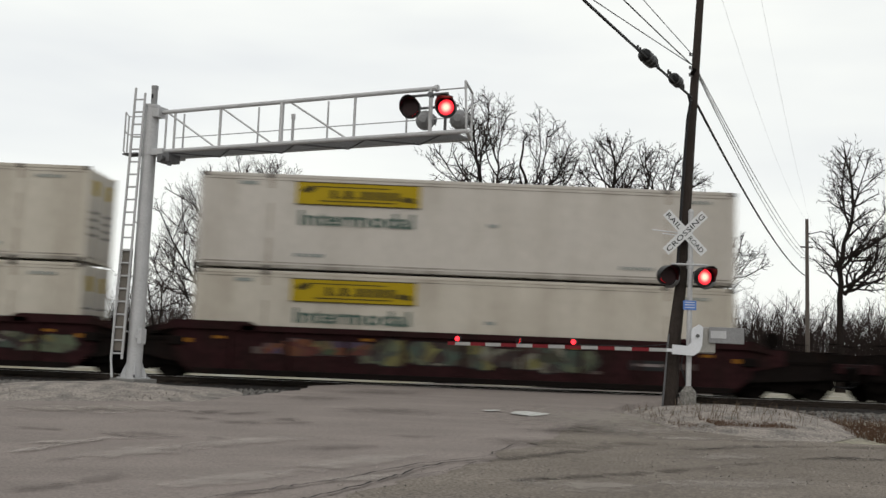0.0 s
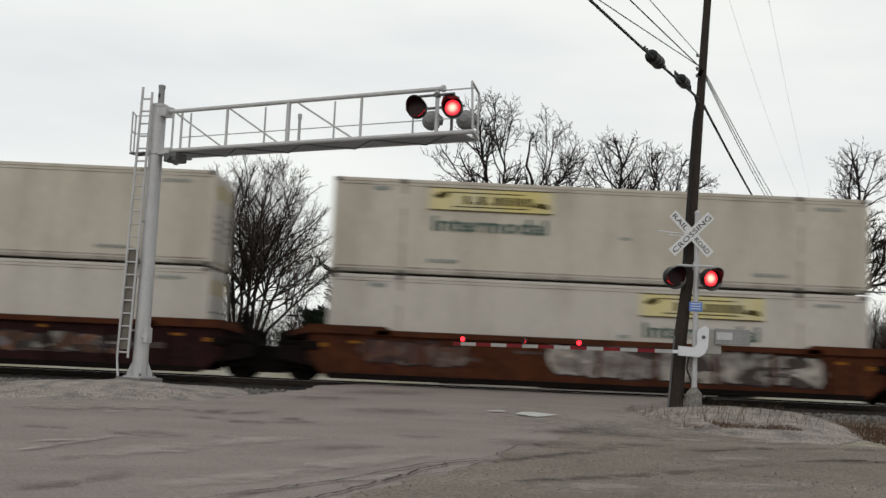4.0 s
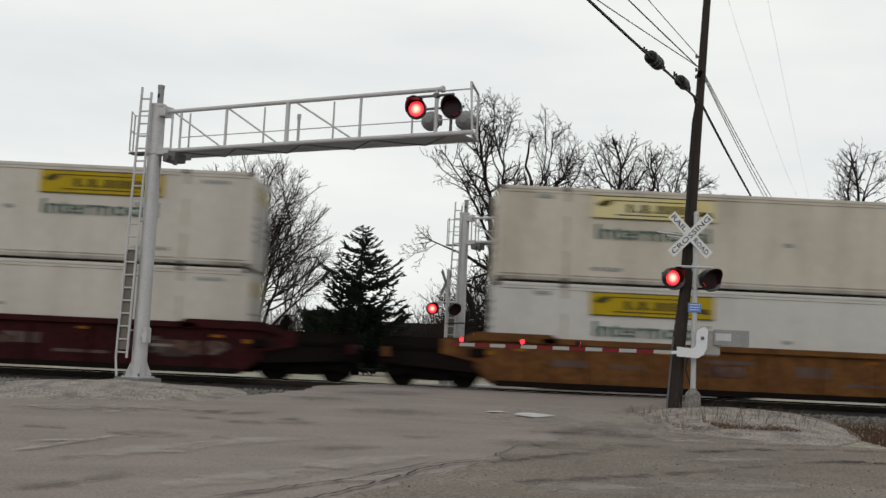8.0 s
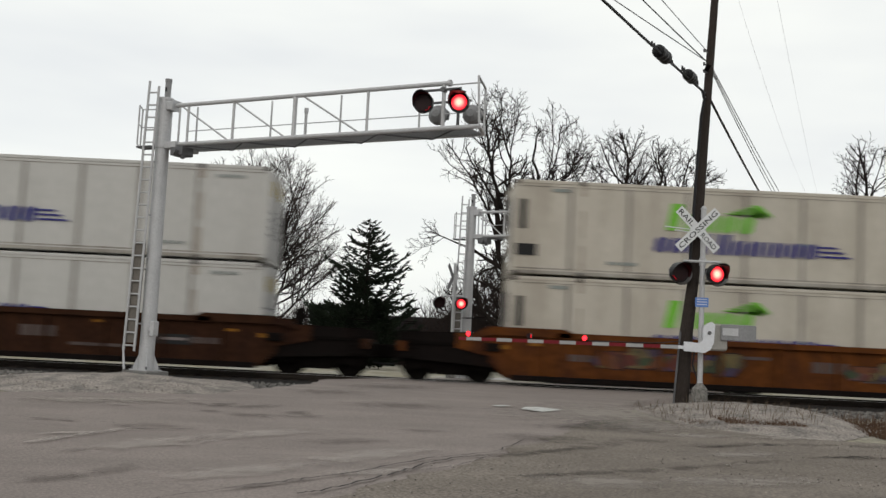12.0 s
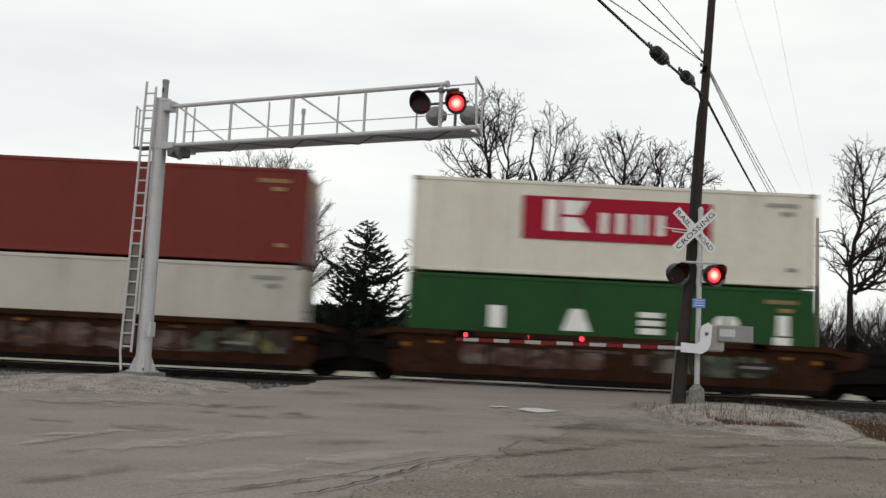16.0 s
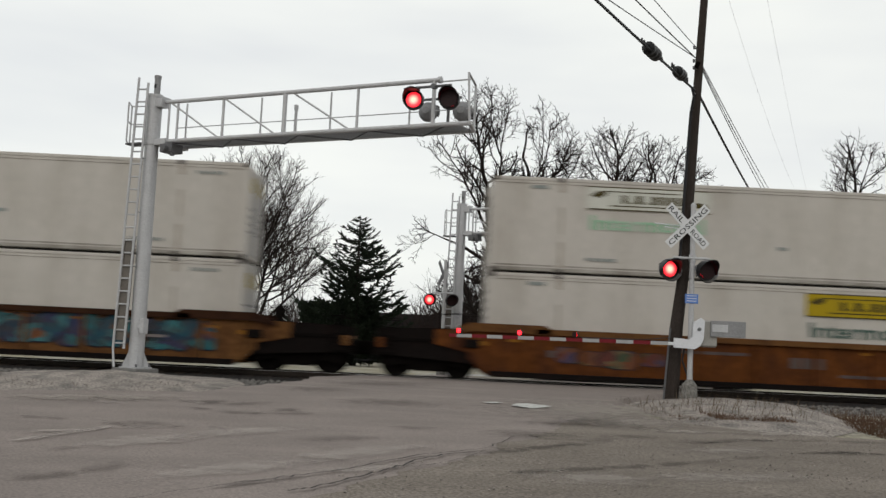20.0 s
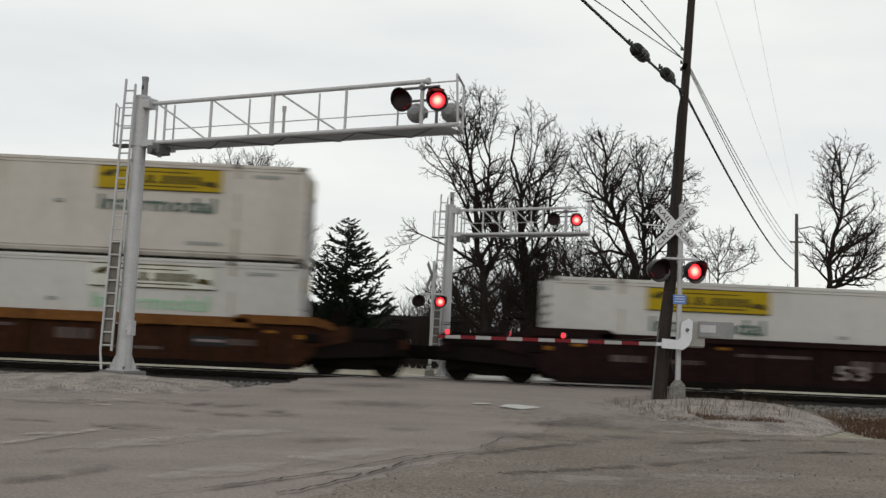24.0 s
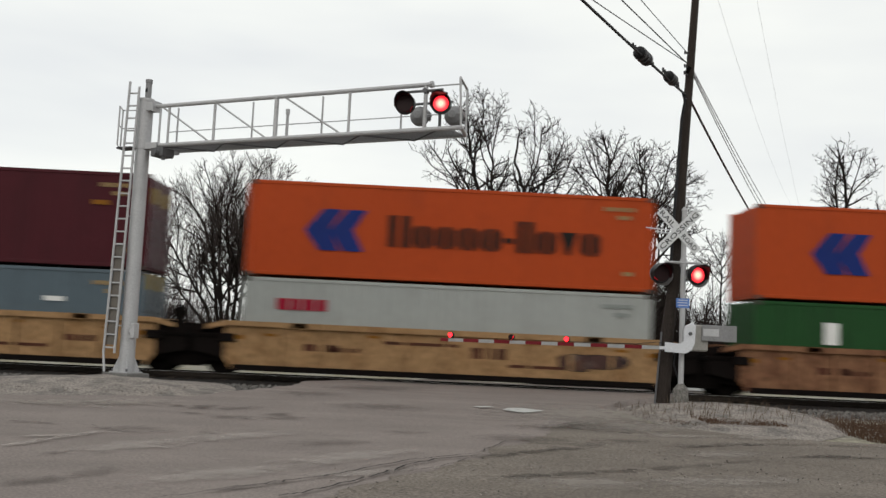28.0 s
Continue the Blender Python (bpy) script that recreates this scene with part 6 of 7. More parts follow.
        plat.box(xs0, xs1, -1.46, 1.46, 0.95, 1.2, bev=0.02)
        part("end_platform", plat, C_NEARBLACK, car)
        stand_alone = tr is not None and tr < sill - 0.6
        for s in (-1, 1):
            y0, y1 = sorted((s * 1.24, s * 1.3))
            skirt = [(sgn * (h - 0.5), 0.36), (sgn * (h - 0.5), step - 0.3), (sgn * (h + 0.3), step - 0.12), (sgn * (h + 0.95), min(1.5, step - 0.06)), (sgn * (b - 0.05), min(1.42, step - 0.1)), (sgn * (b - 0.05), 0.66), (sgn * (h + 0.5), 0.5)]
            part("end_skirt", Geo().slab(skirt if sgn < 0 else skirt[::-1], y0, y1), C_NEARBLACK, car)
            y0, y1 = sorted((s * 1.335, s * 1.365))
            xa, xb = sgn * (h - 0.55), sgn * min(h + 1.35, b - 0.08)
            flap = [(xa, 0.62), (xa, step - 0.16), (sgn * (h + 0.3), step - 0.1), (xb, min(1.46, step - 0.08)), (xb, 1.02), (sgn * (h + 0.2), 0.78)]
            if stand_alone:
                part("end_panel", Geo().slab(flap if sgn < 0 else flap[::-1], y0, y1), colour, car, "sloping painted end panel")
            part("end_reflector", shared("end_reflector", lambda: Geo().box(-0.16, 0.16, -0.006, 0.006, -0.06, 0.06), P_AMBER), P_AMBER, car, "amber reflective panel", pose(sgn * (h - 0.05), s * 1.372, 1.1))
        if stand_alone:
            x0, x1 = sorted((sgn * (sill - 0.28), sgn * (sill - 0.08)))
            part("end_sill", Geo().box(x0, x1, -1.45, 1.45, 0.85, 1.15, bev=0.02), colour, car)
            part("deck_plate", Geo().box(*sorted((sgn * (h + 0.5), sgn * (sill - 0.28))), -1.1, 1.1, 1.06, 1.1), M_IRON, car)
            part("coupler", Geo().box(*sorted((sgn * (sill - 0.2), sgn * (sill + 0.42))), -0.16, 0.16, 0.6, 1.02, bev=0.03), M_IRON, car)
            hose = Geo().pipe([(sgn * (sill - 0.1), -0.4, 0.8), (sgn * (sill + 0.1), -0.42, 0.45), (sgn * (sill + 0.45), -0.4, 0.4)], 0.025, 6)
            part("brake_hose", hose, M_CABLE, car)
        for s in (-1, 1):
            rail_ = Geo()
            xx = sgn * (sill - 0.2)
            rail_.tube((xx, s * 1.35, 0.6), (xx, s * 1.35, 1.75), 0.018, 0.018, 6).tube((xx - sgn * 0.42, s * 1.35, 0.6), (xx - sgn * 0.42, s * 1.35, 1.75), 0.018, 0.018, 6)
            for z in (0.7, 0.95, 1.2, 1.45, 1.72):
                rail_.tube((xx, s * 1.35, z), (xx - sgn * 0.42, s * 1.35, z), 0.015, 0.015, 6)
            if stand_alone:
                part("ladder", rail_, M_IRON, car, "dark end ladder")
        if tr is not None:
            add_truck(car, sgn * tr)
        xa, xb = sorted((sgn * (h + 0.4), sgn * (b - 0.1)))
        part("deck", Geo().box(xa, xb, -1.34, 1.34, 1.06, 1.16, bev=0.01), M_IRON, car, "black end deck")
        if sgn > 0:
            gear = Geo().tube((h + 0.62, -1.0, 1.36), (h + 0.62, 0.9, 1.36), 0.17, 0.17, 12).box(h + 0.4, h + 0.95, -1.1, 1.1, 1.16, 1.24)
            gear.box(h + 0.85, h + 1.15, -1.2, -0.8, 1.16, 1.55, bev=0.02).tube((h + 1.0, -1.25, 1.75), (h + 1.0, -1.2, 1.75), 0.25, 0.25, 14).tube((h + 1.0, -1.15, 1.1), (h + 1.0, -1.15, 1.8), 0.04, 0.04, 6)
            part("brake_gear", gear, M_IRON, car, "dark brake gear with hand wheel")
        else:
            part("walkway", Geo().box(-h - 1.1, -h - 0.45, -1.3, 1.3, 1.2, 1.26).tube((-h - 0.6, -1.3, 1.2), (-h - 0.6, -1.3, 1.95), 0.02, 0.02, 6).tube((-h - 0.6, -1.3, 1.95), (-h - 1.2, -1.3, 1.9), 0.02, 0.02, 6), M_IRON, car, "dark end walkway with grab rail")
    for x, length, g_mat, z0, z1 in spray:
        for g, rim in spray_shapes(x, length, z0, z1, u):
            part("graffiti", g, G_RIM if rim else g_mat, car, "dark sprayed outline" if rim else "sprayed graffiti shape", pose(0, -out + 0.118, 0))
    MOVERS.append((car, u, 0.0))
    return car


def spray_shapes(x, length, z0, z1, seed):
    """Thin skins of sprayed paint: fat leaning shapes that touch one another, each with a dark outline."""
    rng = random.Random(int(seed * 10))
    a, i = x, 0
    while a < x + length:
        w_ = rng.uniform(0.5, 1.15)
        lo, hi = z0 + rng.uniform(0, 0.14), z1 - rng.uniform(0, 0.2)
        n, lean = 14, rng.uniform(-0.25, 0.3)
        wob = [rng.uniform(0.78, 1.12) for _ in range(n)]
        y = -0.004 * (i % 3)
        for k, rim in ((1.0, True), (0.91, False)):
            pts = []
            for q in range(n):
                c, s_ = math.cos(6.283 * q / n), max(-1, min(1, 1.4 * math.sin(6.283 * q / n)))
                pts.append((a + w_ / 2 + k * w_ * 0.62 * c * wob[q] + lean * s_ * (hi - lo) / 2, (lo + hi) / 2 + k * (hi - lo) / 2 * s_ * min(1, wob[q] + 0.1)))
            yield Geo().add([(px, y - (0 if rim else 0.002), pz) for px, pz in pts], [tuple(range(n))]), rim
        a += w_ * rng.uniform(0.72, 0.95)
        i += 1


# -- containers --
def box_common(t, L, H, colour, seam, post_x, ends):
    hl = L / 2
    for s in (-1, 1):
        y0, y1 = sorted((s * (HALF - 0.05), s * HALF))
        part("top_rail", shared("top_rail%.1f%.1f" % (L, s), lambda: Geo().box(-hl + 0.05, hl - 0.05, y0, y1, -0.1, 0, bev=0.008), colour), colour, t, "", pose(0, 0, H))
        part("bottom_rail", shared("bottom_rail%.1f%.1f" % (L, s), lambda: Geo().box(-hl + 0.05, hl - 0.05, y0, y1, 0.06, 0.16, bev=0.008), seam), seam, t, "grimy bottom rail")
        for x in (-hl + 0.05, hl - 0.05):
            part("corner_post", shared("corner_post%.2f%.1f" % (H, s), lambda: Geo().box(-0.07, 0.07, y0 - 0.03 * (s > 0), y1 + 0.03 * (s < 0), 0, H, bev=0.01), ends), ends, t, "", pose(x, 0, 0))
        for x in post_x:
            for z in (-0.0, H - 0.13):
                part("corner_casting", shared("casting%.1f" % s, lambda: Geo().box(-0.09, 0.09, y0 - 0.01, y1 + 0.01, 0, 0.13, bev=0.01), P_CASTING), P_CASTING, t, "dark corner casting", pose(x, s * 0.004, z))


def doors_end(t, x, sgn, H, colour):
    """Double doors with lock rods at one end."""
    for s in (-1, 1):
        y0, y1 = sorted((s * 0.02, s * 1.2))
        d = part("door", shared("door%.2f%d%d" % (H, s, sgn), lambda: Geo().box(*sorted((0, sgn * 0.04)), y0, y1, 0.18, H - 0.12, bev=0.01), colour), colour, t, "", pose(x, 0, 0))
        for y in (0.3, 0.85):
            part("lock_rod", shared("lock_rod%.2f%d" % (H, sgn), lambda: Geo().tube((sgn * 0.06, 0, 0.12), (sgn * 0.06, 0, H - 0.08), 0.02, 0.02, 6), M_GALV), M_GALV, d, "", pose(0, s * y, 0))
        part("notice", shared("notice%d" % sgn, lambda: Geo().box(*sorted((sgn * 0.04, sgn * 0.046)), -0.35, 0.35, H * 0.72, H * 0.88), P_YELLOW), P_YELLOW, d, "yellow door notice", pose(0, s * 0.6, 0))
        for i in range(4):
            part("text_bar", shared("doorbar%d" % sgn, lambda: Geo().box(*sorted((sgn * 0.04, sgn * 0.046)), -0.4, 0.4, -0.035, 0.035), P_INKBAR), P_INKBAR, d, "", pose(0, s * 0.6, H * (0.3 + 0.08 * i)))


def box53(u, z, colour, label, seam=None):
    """A 53-foot container: smooth sheet sides with slight posts, ribbed nose, doors."""
    L, H = 16.154, 2.896
    t = thing("container", label, "container", "containers on the train", pose(u, TRACK_Y, z))
    hl = L / 2
    part("body", shared("body53", lambda: Geo().box(-hl + 0.03, hl - 0.03, -HALF + 0.02, HALF - 0.02, 0.05, H - 0.04), colour), colour, t)
    box_common(t, L, H, colour, seam or colour, (-hl + 0.09, hl - 0.09, -6.096 + 0.1, 6.096 - 0.1), colour)
    for s in (-1, 1):
        for x in (-6.0, 6.0):
            part("lift_post", shared("lift_post53%d" % s, lambda: Geo().box(-0.13, 0.13, *sorted((s * (HALF - 0.02), s * (HALF - 0.002))), 0.16, H - 0.1), colour), colour, t, "", pose(x, 0, 0))
            if colour in (P_WHITE, P_WHITE_CLEAN, P_CREAM):
                part("grime_streak", shared("grime_streak%d" % s, lambda: Geo().box(-0.06, 0.06, *sorted((s * (HALF - 0.004), s * (HALF + 0.003))), 0.17, 0.95).box(-0.04, 0.04, *sorted((s * (HALF - 0.004), s * (HALF + 0.002))), 1.2, 2.0).box(-0.07, 0.07, *sorted((s * (HALF - 0.004), s * (HALF + 0.003))), 2.45, 2.78), P_STREAK_PALE), P_STREAK_PALE, t, "brownish grime streak", pose(x + 0.04, 0, 0))
        def seams(s=s):
            g = Geo()
            for i in range(1, 26):
                x = -hl + L * i / 26
                g.box(x - 0.025, x + 0.025, *sorted((s * (HALF - 0.02), s * (HALF - 0.013))), 0.16, H - 0.1)
            return g
        tagged(part("side_post", shared("side_posts53%d" % s, seams, colour), colour, t), kind="stuff")
        part("rail_line", shared("rail_line%d" % s, lambda: Geo().box(-hl + 0.1, hl - 0.1, *sorted((s * (HALF - 0.02), s * (HALF - 0.008))), 0.2, 0.24).box(-hl + 0.1, hl - 0.1, *sorted((s * (HALF - 0.02), s * (HALF - 0.008))), H - 0.2, H - 0.18), P_SEAM), P_SEAM, t, "grimy rivet line")
    for i in range(7):
        part("nose_rib", shared("nose_rib", lambda: Geo().box(-0.035, 0.035, -1.12, 1.12, -0.05, 0.05, bev=0.02), P_SEAM), P_SEAM, t, "grimy nose rib", pose(-hl + 0.03, 0, 0.75 + 0.27 * i))
    doors_end(t, hl - 0.03, 1, H, colour)
    for x, zz, wds in ((-6.9, 2.55, (0.5,)), (6.5, 2.5, (0.1, 0.1, 0.1, 0.05, 0.1, 0.1)), (-5.2, 0.42, (0.16, 0.12, 0.16, 0.3)), (4.6, 0.42, (0.1, 0.1, 0.1, 0.1, 0.1, 0.1, 0.1)), (0.6, 1.25 + 0.3 * math.sin(u), (0.28,))):
        part("marking", bars(wds, 0.1, 0.05), P_TEXT_GREY, t, "small unreadable grey marking", pose(x, -HALF - 0.004, zz))
    MOVERS.append((t, u, z))
    return t


def corrugated_side(L, H, s):
    """A pressed sheet side wall with trapezoid corrugations."""
    hl, pts = L / 2 - 0.1, []
    n = int(2 * hl / 0.28)
    p = 2 * hl / n
    for i in range(n):
        a = -hl + i * p
        pts += [(a, 0.036), (a + p * 0.27, 0.036), (a + p * 0.5, 0.0), (a + p * 0.77, 0.0)]
    pts.append((hl, 0.036))
    g = Geo()
    for x, dep in pts:
        y = s * (HALF - 0.008 - dep)
        g.v += [(x, y, 0.14), (x, y, H - 0.08)]
    for i in range(len(pts) - 1):
        q = (2 * i, 2 * i + 2, 2 * i + 3, 2 * i + 1)
        g.f.append(q if s < 0 else q[::-1])
    return g


def box40(u, z, colour, label, H=2.896):
    """A 40-foot corrugated container."""
    L = 12.192
    hl = L / 2
    t = thing("container", label, "container", "containers on the train", pose(u, TRACK_Y, z))
    part("body", shared("body40%.2f" % H, lambda: Geo().box(-hl + 0.06, hl - 0.06, -HALF + 0.06, HALF - 0.06, 0.05, H - 0.03), colour), colour, t)
    for s in (-1, 1):
        part("side_wall", shared("side40%.2f%d" % (H, s), lambda: corrugated_side(L, H, s), colour), colour, t, "corrugated steel side")
    box_common(t, L, H, colour, colour, (-hl + 0.09, hl - 0.09), colour)
    for i in range(9):
        part("end_rib", shared("end_rib%.2f" % H, lambda: Geo().box(-0.03, 0.03, -0.09, 0.09, 0.15, H - 0.1), colour), colour, t, "", pose(-hl + 0.05, -1.08 + 0.27 * i, 0))
    doors_end(t, hl - 0.06, 1, H, colour)
    for x, zz, wds in ((4.6, H - 0.45, (0.12, 0.12, 0.12, 0.12, 0.12, 0.12)), (5.0, H - 0.7, (0.2, 0.16)), (5.2, 0.5, (0.3,))):
        part("marking", bars(wds, 0.12, 0.04), P_FAINT if sum(colour.node_tree.nodes["Mix"].inputs[6].default_value[:3]) < 0.9 else P_TEXT_GREY, t, "small unreadable marking", pose(x, -HALF - 0.004, zz))
    MOVERS.append((t, u, z))
    return t


FACE = -HALF - 0.004


def yellow_sign(t, x, plate=None, text=None, framed=False, H=2.896):
    """A carrier's plate with unlettered bars, and the word below it. x: from the -x end."""
    hl = 16.154 / 2
    a = -hl + x
    plate, text = plate or P_YELLOW, text or P_TEXT
    w_, h_, zt = (3.9, 1.0, H - 0.28) if framed else (3.72, 0.7, H - 0.2)
    if framed:
        part("sign_frame", Geo().box(a - 0.07, a + w_ + 0.07, FACE - 0.01, FACE + 0.012, zt - h_ - 0.07, zt + 0.07), P_INKBAR, t, "dark sign frame")
    pl = part("sign_plate", Geo().box(a, a + w_, FACE - 0.02, FACE + 0.012, zt - h_, zt), plate, t, "carrier sign plate")
    hh = h_ * 0.36
    part("sign_bar", bars((0.16, 0.1, 0.2, 0.1, 0.22, 0.2, 0.22, 0.2), hh, 0.09, [hh * f for f in (1, 0.3, 1, 0.3, 1, 1, 1, 1)]), P_SIGNBAR, pl, "dark unlettered bars", pose(a + 0.28 * w_, FACE - 0.024, zt - h_ * 0.7))
    part("sign_emblem", Geo().slab([(a + 0.1, 0.2), (a + 0.34, 0.34), (a + 0.6, 0.3), (a + 0.52, 0.2), (a + 0.3, 0.12)], -0.003, 0.003).slab([(a + w_ - 0.62, -0.02), (a + w_ - 0.1, -0.08), (a + w_ - 0.16, 0.08), (a + w_ - 0.5, 0.12)], -0.003, 0.003), P_SIGNBAR, pl, "faint emblem shapes", pose(0, FACE - 0.024, zt - h_ * 0.68))
    part("sign_line", Geo().box(a + 0.7, a + w_ - 0.75, -0.003, 0.003, 0, 0.035).box(a + 0.4, a + w_ - 0.9, -0.003, 0.003, h_ * 0.62, h_ * 0.62 + 0.03), P_SIGNBAR, pl, "", pose(0, FACE - 0.024, zt - h_ * 0.84))
    part("sign_edge", Geo().box(a, a + w_, FACE - 0.024, FACE - 0.02, zt - h_, zt - h_ + 0.03).box(a, a + w_, FACE - 0.024, FACE - 0.02, zt - 0.03, zt), P_SIGNBAR, pl, "dark edge of the plate")
    th, tw = (0.34, 2.9) if framed else (0.45, 3.45)
    tx = a + (0.45 if framed else 0.12)
    part("lettering", lettering("Intermodal", th, P_TEXT_GREY if framed else text, tw, 0.02), P_TEXT_GREY if framed else text, t, "green lettering Intermodal", pose(tx, FACE - 0.012, zt - h_ - 0.16 - th))


def blocks(t, x, z, wds, h, material, label, gap=0.1, heights=None):
    part("emblem", bars(wds, h, gap, heights), material, t, label, pose(x, FACE - 0.008, z))


def house_logo(t, x):
    """A white house shape with red blocks, and white blocks beside it."""
    a = -16.154 / 2 + x
    e = part("emblem", Geo().slab([(a, 0.75), (a + 1.32, 0.75), (a + 1.32, 1.75), (a + 0.66, 2.08), (a, 1.75)], FACE - 0.012, FACE + 0.01), P_MARK, t, "white house shaped emblem")
    part("emblem_bar", Geo().box(a + 0.33, a + 0.52, FACE - 0.02, FACE - 0.012, 0.95, 1.7).box(a + 0.8, a + 0.99, FACE - 0.02, FACE - 0.012, 0.95, 1.7).box(a + 0.33, a + 0.99, FACE - 0.02, FACE - 0.012, 0.78, 0.86), P_CRIMSON, e, "red emblem bars")
    blocks(t, a + 1.85, 1.3, (0.2, 0.2, 0.2), 0.34, P_MARK, "white unlettered blocks")
    blocks(t, a + 1.6, 0.85, (0.22, 0.2, 0.2, 0.2, 0.2), 0.34, P_MARK, "white unlettered blocks", 0.06)
    blocks(t, a + 0.55, 2.45, (1.6,), 0.08, P_PRINT, "greyed line of small print")
    blocks(t, a + 5.5, 2.4, (1.1,), 0.08, P_PRINT, "greyed line of small print")
    for xx, zz, w_ in ((-6.5, 2.35, 0.36), (6.6, 2.45, 0.36), (-7.0, 0.95, 0.5), (6.9, 0.95, 0.5)):
        blocks(t, xx, zz, (w_,), 0.12, P_PRINT, "small white marking")


def block(g, x, z, w_, h_, thick, y0, y1, lean=0.0):
    """Two flat halves side by side with rounded outer corners, leaning with their height."""
    c, half = min(w_, h_) * 0.22, w_ * 0.42
    for xa, sg in ((x, 1), (x + w_, -1)):
        pts = [(xa + sg * c, z), (xa + sg * half, z), (xa + sg * half, z + h_), (xa + sg * c, z + h_), (xa, z + h_ - c), (xa, z + c)]
        pts = [(px + lean * (pz - z), pz) for px, pz in pts]
        g.slab(pts if sg > 0 else pts[::-1], y0, y1)


def shape_row(g, pattern, x, z, low, tall, thick, gap, y0, y1, lean=0.0):
    """Plain shapes in a row: o split block, l tall bar, i short bar, h two tall bars, v wedge, - dash, t tall block."""
    for c in pattern:
        w_ = {"o": low * 0.86, "l": thick, "i": thick, "h": tall * 0.68, "v": low * 0.8, "-": low * 0.42, "t": tall * 0.7, " ": low * 0.3}[c]
        bar = lambda xa, xb, za, zb: g.slab([(xa + lean * (za - z), za), (xb + lean * (za - z), za), (xb + lean * (zb - z), zb), (xa + lean * (zb - z), zb)], y0, y1)
        if c == "o":
            block(g, x, z, w_, low, thick, y0, y1, lean)
        elif c in "li":
            bar(x, x + w_, z, z + (tall if c == "l" else low))
        elif c == "h":
            bar(x, x + thick * 1.2, z, z + tall)
            bar(x + w_ - thick * 1.2, x + w_, z, z + tall)
        elif c == "v":
            g.slab([(x, z + low), (x + w_ * 0.4, z), (x + w_ * 0.6, z), (x + w_, z + low)], y0, y1)
        elif c == "-":
            bar(x, x + w_, z + low * 0.4, z + low * 0.62)
        elif c == "t":
            bar(x + w_ * 0.2, x + w_ * 0.8, z, z + tall)
        x += w_ + (0 if c == " " else gap)
    return x


def cool_logo(t):
    """Green shapes above, blue slanted shapes below."""
    a = -16.154 / 2 + 4.5
    g = Geo()
    end = shape_row(g, "tioioo", a, 1.55, 0.52, 0.82, 0.15, 0.1, FACE - 0.012, FACE + 0.006, 0.22)
    part("emblem", g, P_LIME, t, "green unlettered slanted shapes")
    g = Geo()
    for i in range(5):
        x0, x1 = a + 1.9 + 0.2 * i, end + 0.55 - 0.08 * abs(i - 3)
        g.slab([(x0, 2.12 + 0.07 * i), (x1 - 0.3, 2.16 + 0.06 * i), (x1, 2.0 + 0.03 * i), (x1 - 0.1, 2.04 + 0.03 * i), (x1 - 0.35, 2.19 + 0.06 * i), (x0, 2.15 + 0.07 * i)], FACE - 0.014, FACE - 0.002)
    part("emblem", g, P_LIME, t, "thin green swooping strokes")
    g = Geo()
    x = shape_row(g, "oool hooiooo", a - 0.25, 0.88, 0.46, 0.62, 0.14, 0.09, FACE - 0.012, FACE + 0.006, 0.2)
    for i in range(3):
        g.slab([(x, 0.94 + 0.14 * i), (x + 1.0 - 0.2 * i, 0.94 + 0.14 * i), (x + 0.9 - 0.2 * i, 1.0 + 0.14 * i), (x, 1.0 + 0.14 * i)], FACE - 0.012, FACE + 0.006)
    part("emblem", g, P_NAVY, t, "navy unlettered slanted shapes")
    for i in range(1, 9):
        part("panel_joint", shared("panel_joint", lambda: Geo().box(-0.05, 0.05, FACE - 0.003, FACE + 0.006, 0.2, 2.72), P_STREAK), P_STREAK, t, "grimy upright panel joint", pose(-16.154 / 2 + 1.75 * i, 0, 0))
    hl = 16.154 / 2
    unit = part("cooling_unit", Geo().box(-hl - 0.02, -hl + 0.12, -1.05, 1.05, 0.55, 2.5, bev=0.04), P_SEAM, t, "grey refrigeration unit")
    part("grille", Geo().box(-hl - 0.04, -hl - 0.02, -0.95, 0.1, 1.5, 2.4), M_BLACK, unit, "black fan grille")
    part("vent", Geo().box(-hl + 0.12, -hl + 0.75, FACE - 0.004, FACE + 0.01, 0.6, 0.95).box(-hl + 0.2, -hl + 0.4, FACE - 0.004, FACE + 0.01, 1.4, 2.3), M_BLACK, unit, "black side vent")


def ship_logo(t, mark, text_m):
    """A blue arrow shape and dark unlettered blocks."""
    hl = 12.192 / 2
    g = Geo()
    a = -hl + 1.7
    for dx in (0.0, 0.72):
        g.slab([(a + dx, 1.45), (a + dx + 0.55, 2.1), (a + dx + 1.1, 2.1), (a + dx + 0.72, 1.5), (a + dx + 1.05, 0.85), (a + dx + 0.45, 0.85)], FACE - 0.012, FACE + 0.01)
    part("emblem", g, mark, t, "blue arrow shaped emblem")
    g = Geo()
    shape_row(g, "hoooo-llovo", -hl + 4.2, 1.05, 0.68, 0.95, 0.2, 0.1, FACE - 0.012, FACE + 0.006)
    part("emblem", g, text_m, t, "dark row of unlettered blocks")


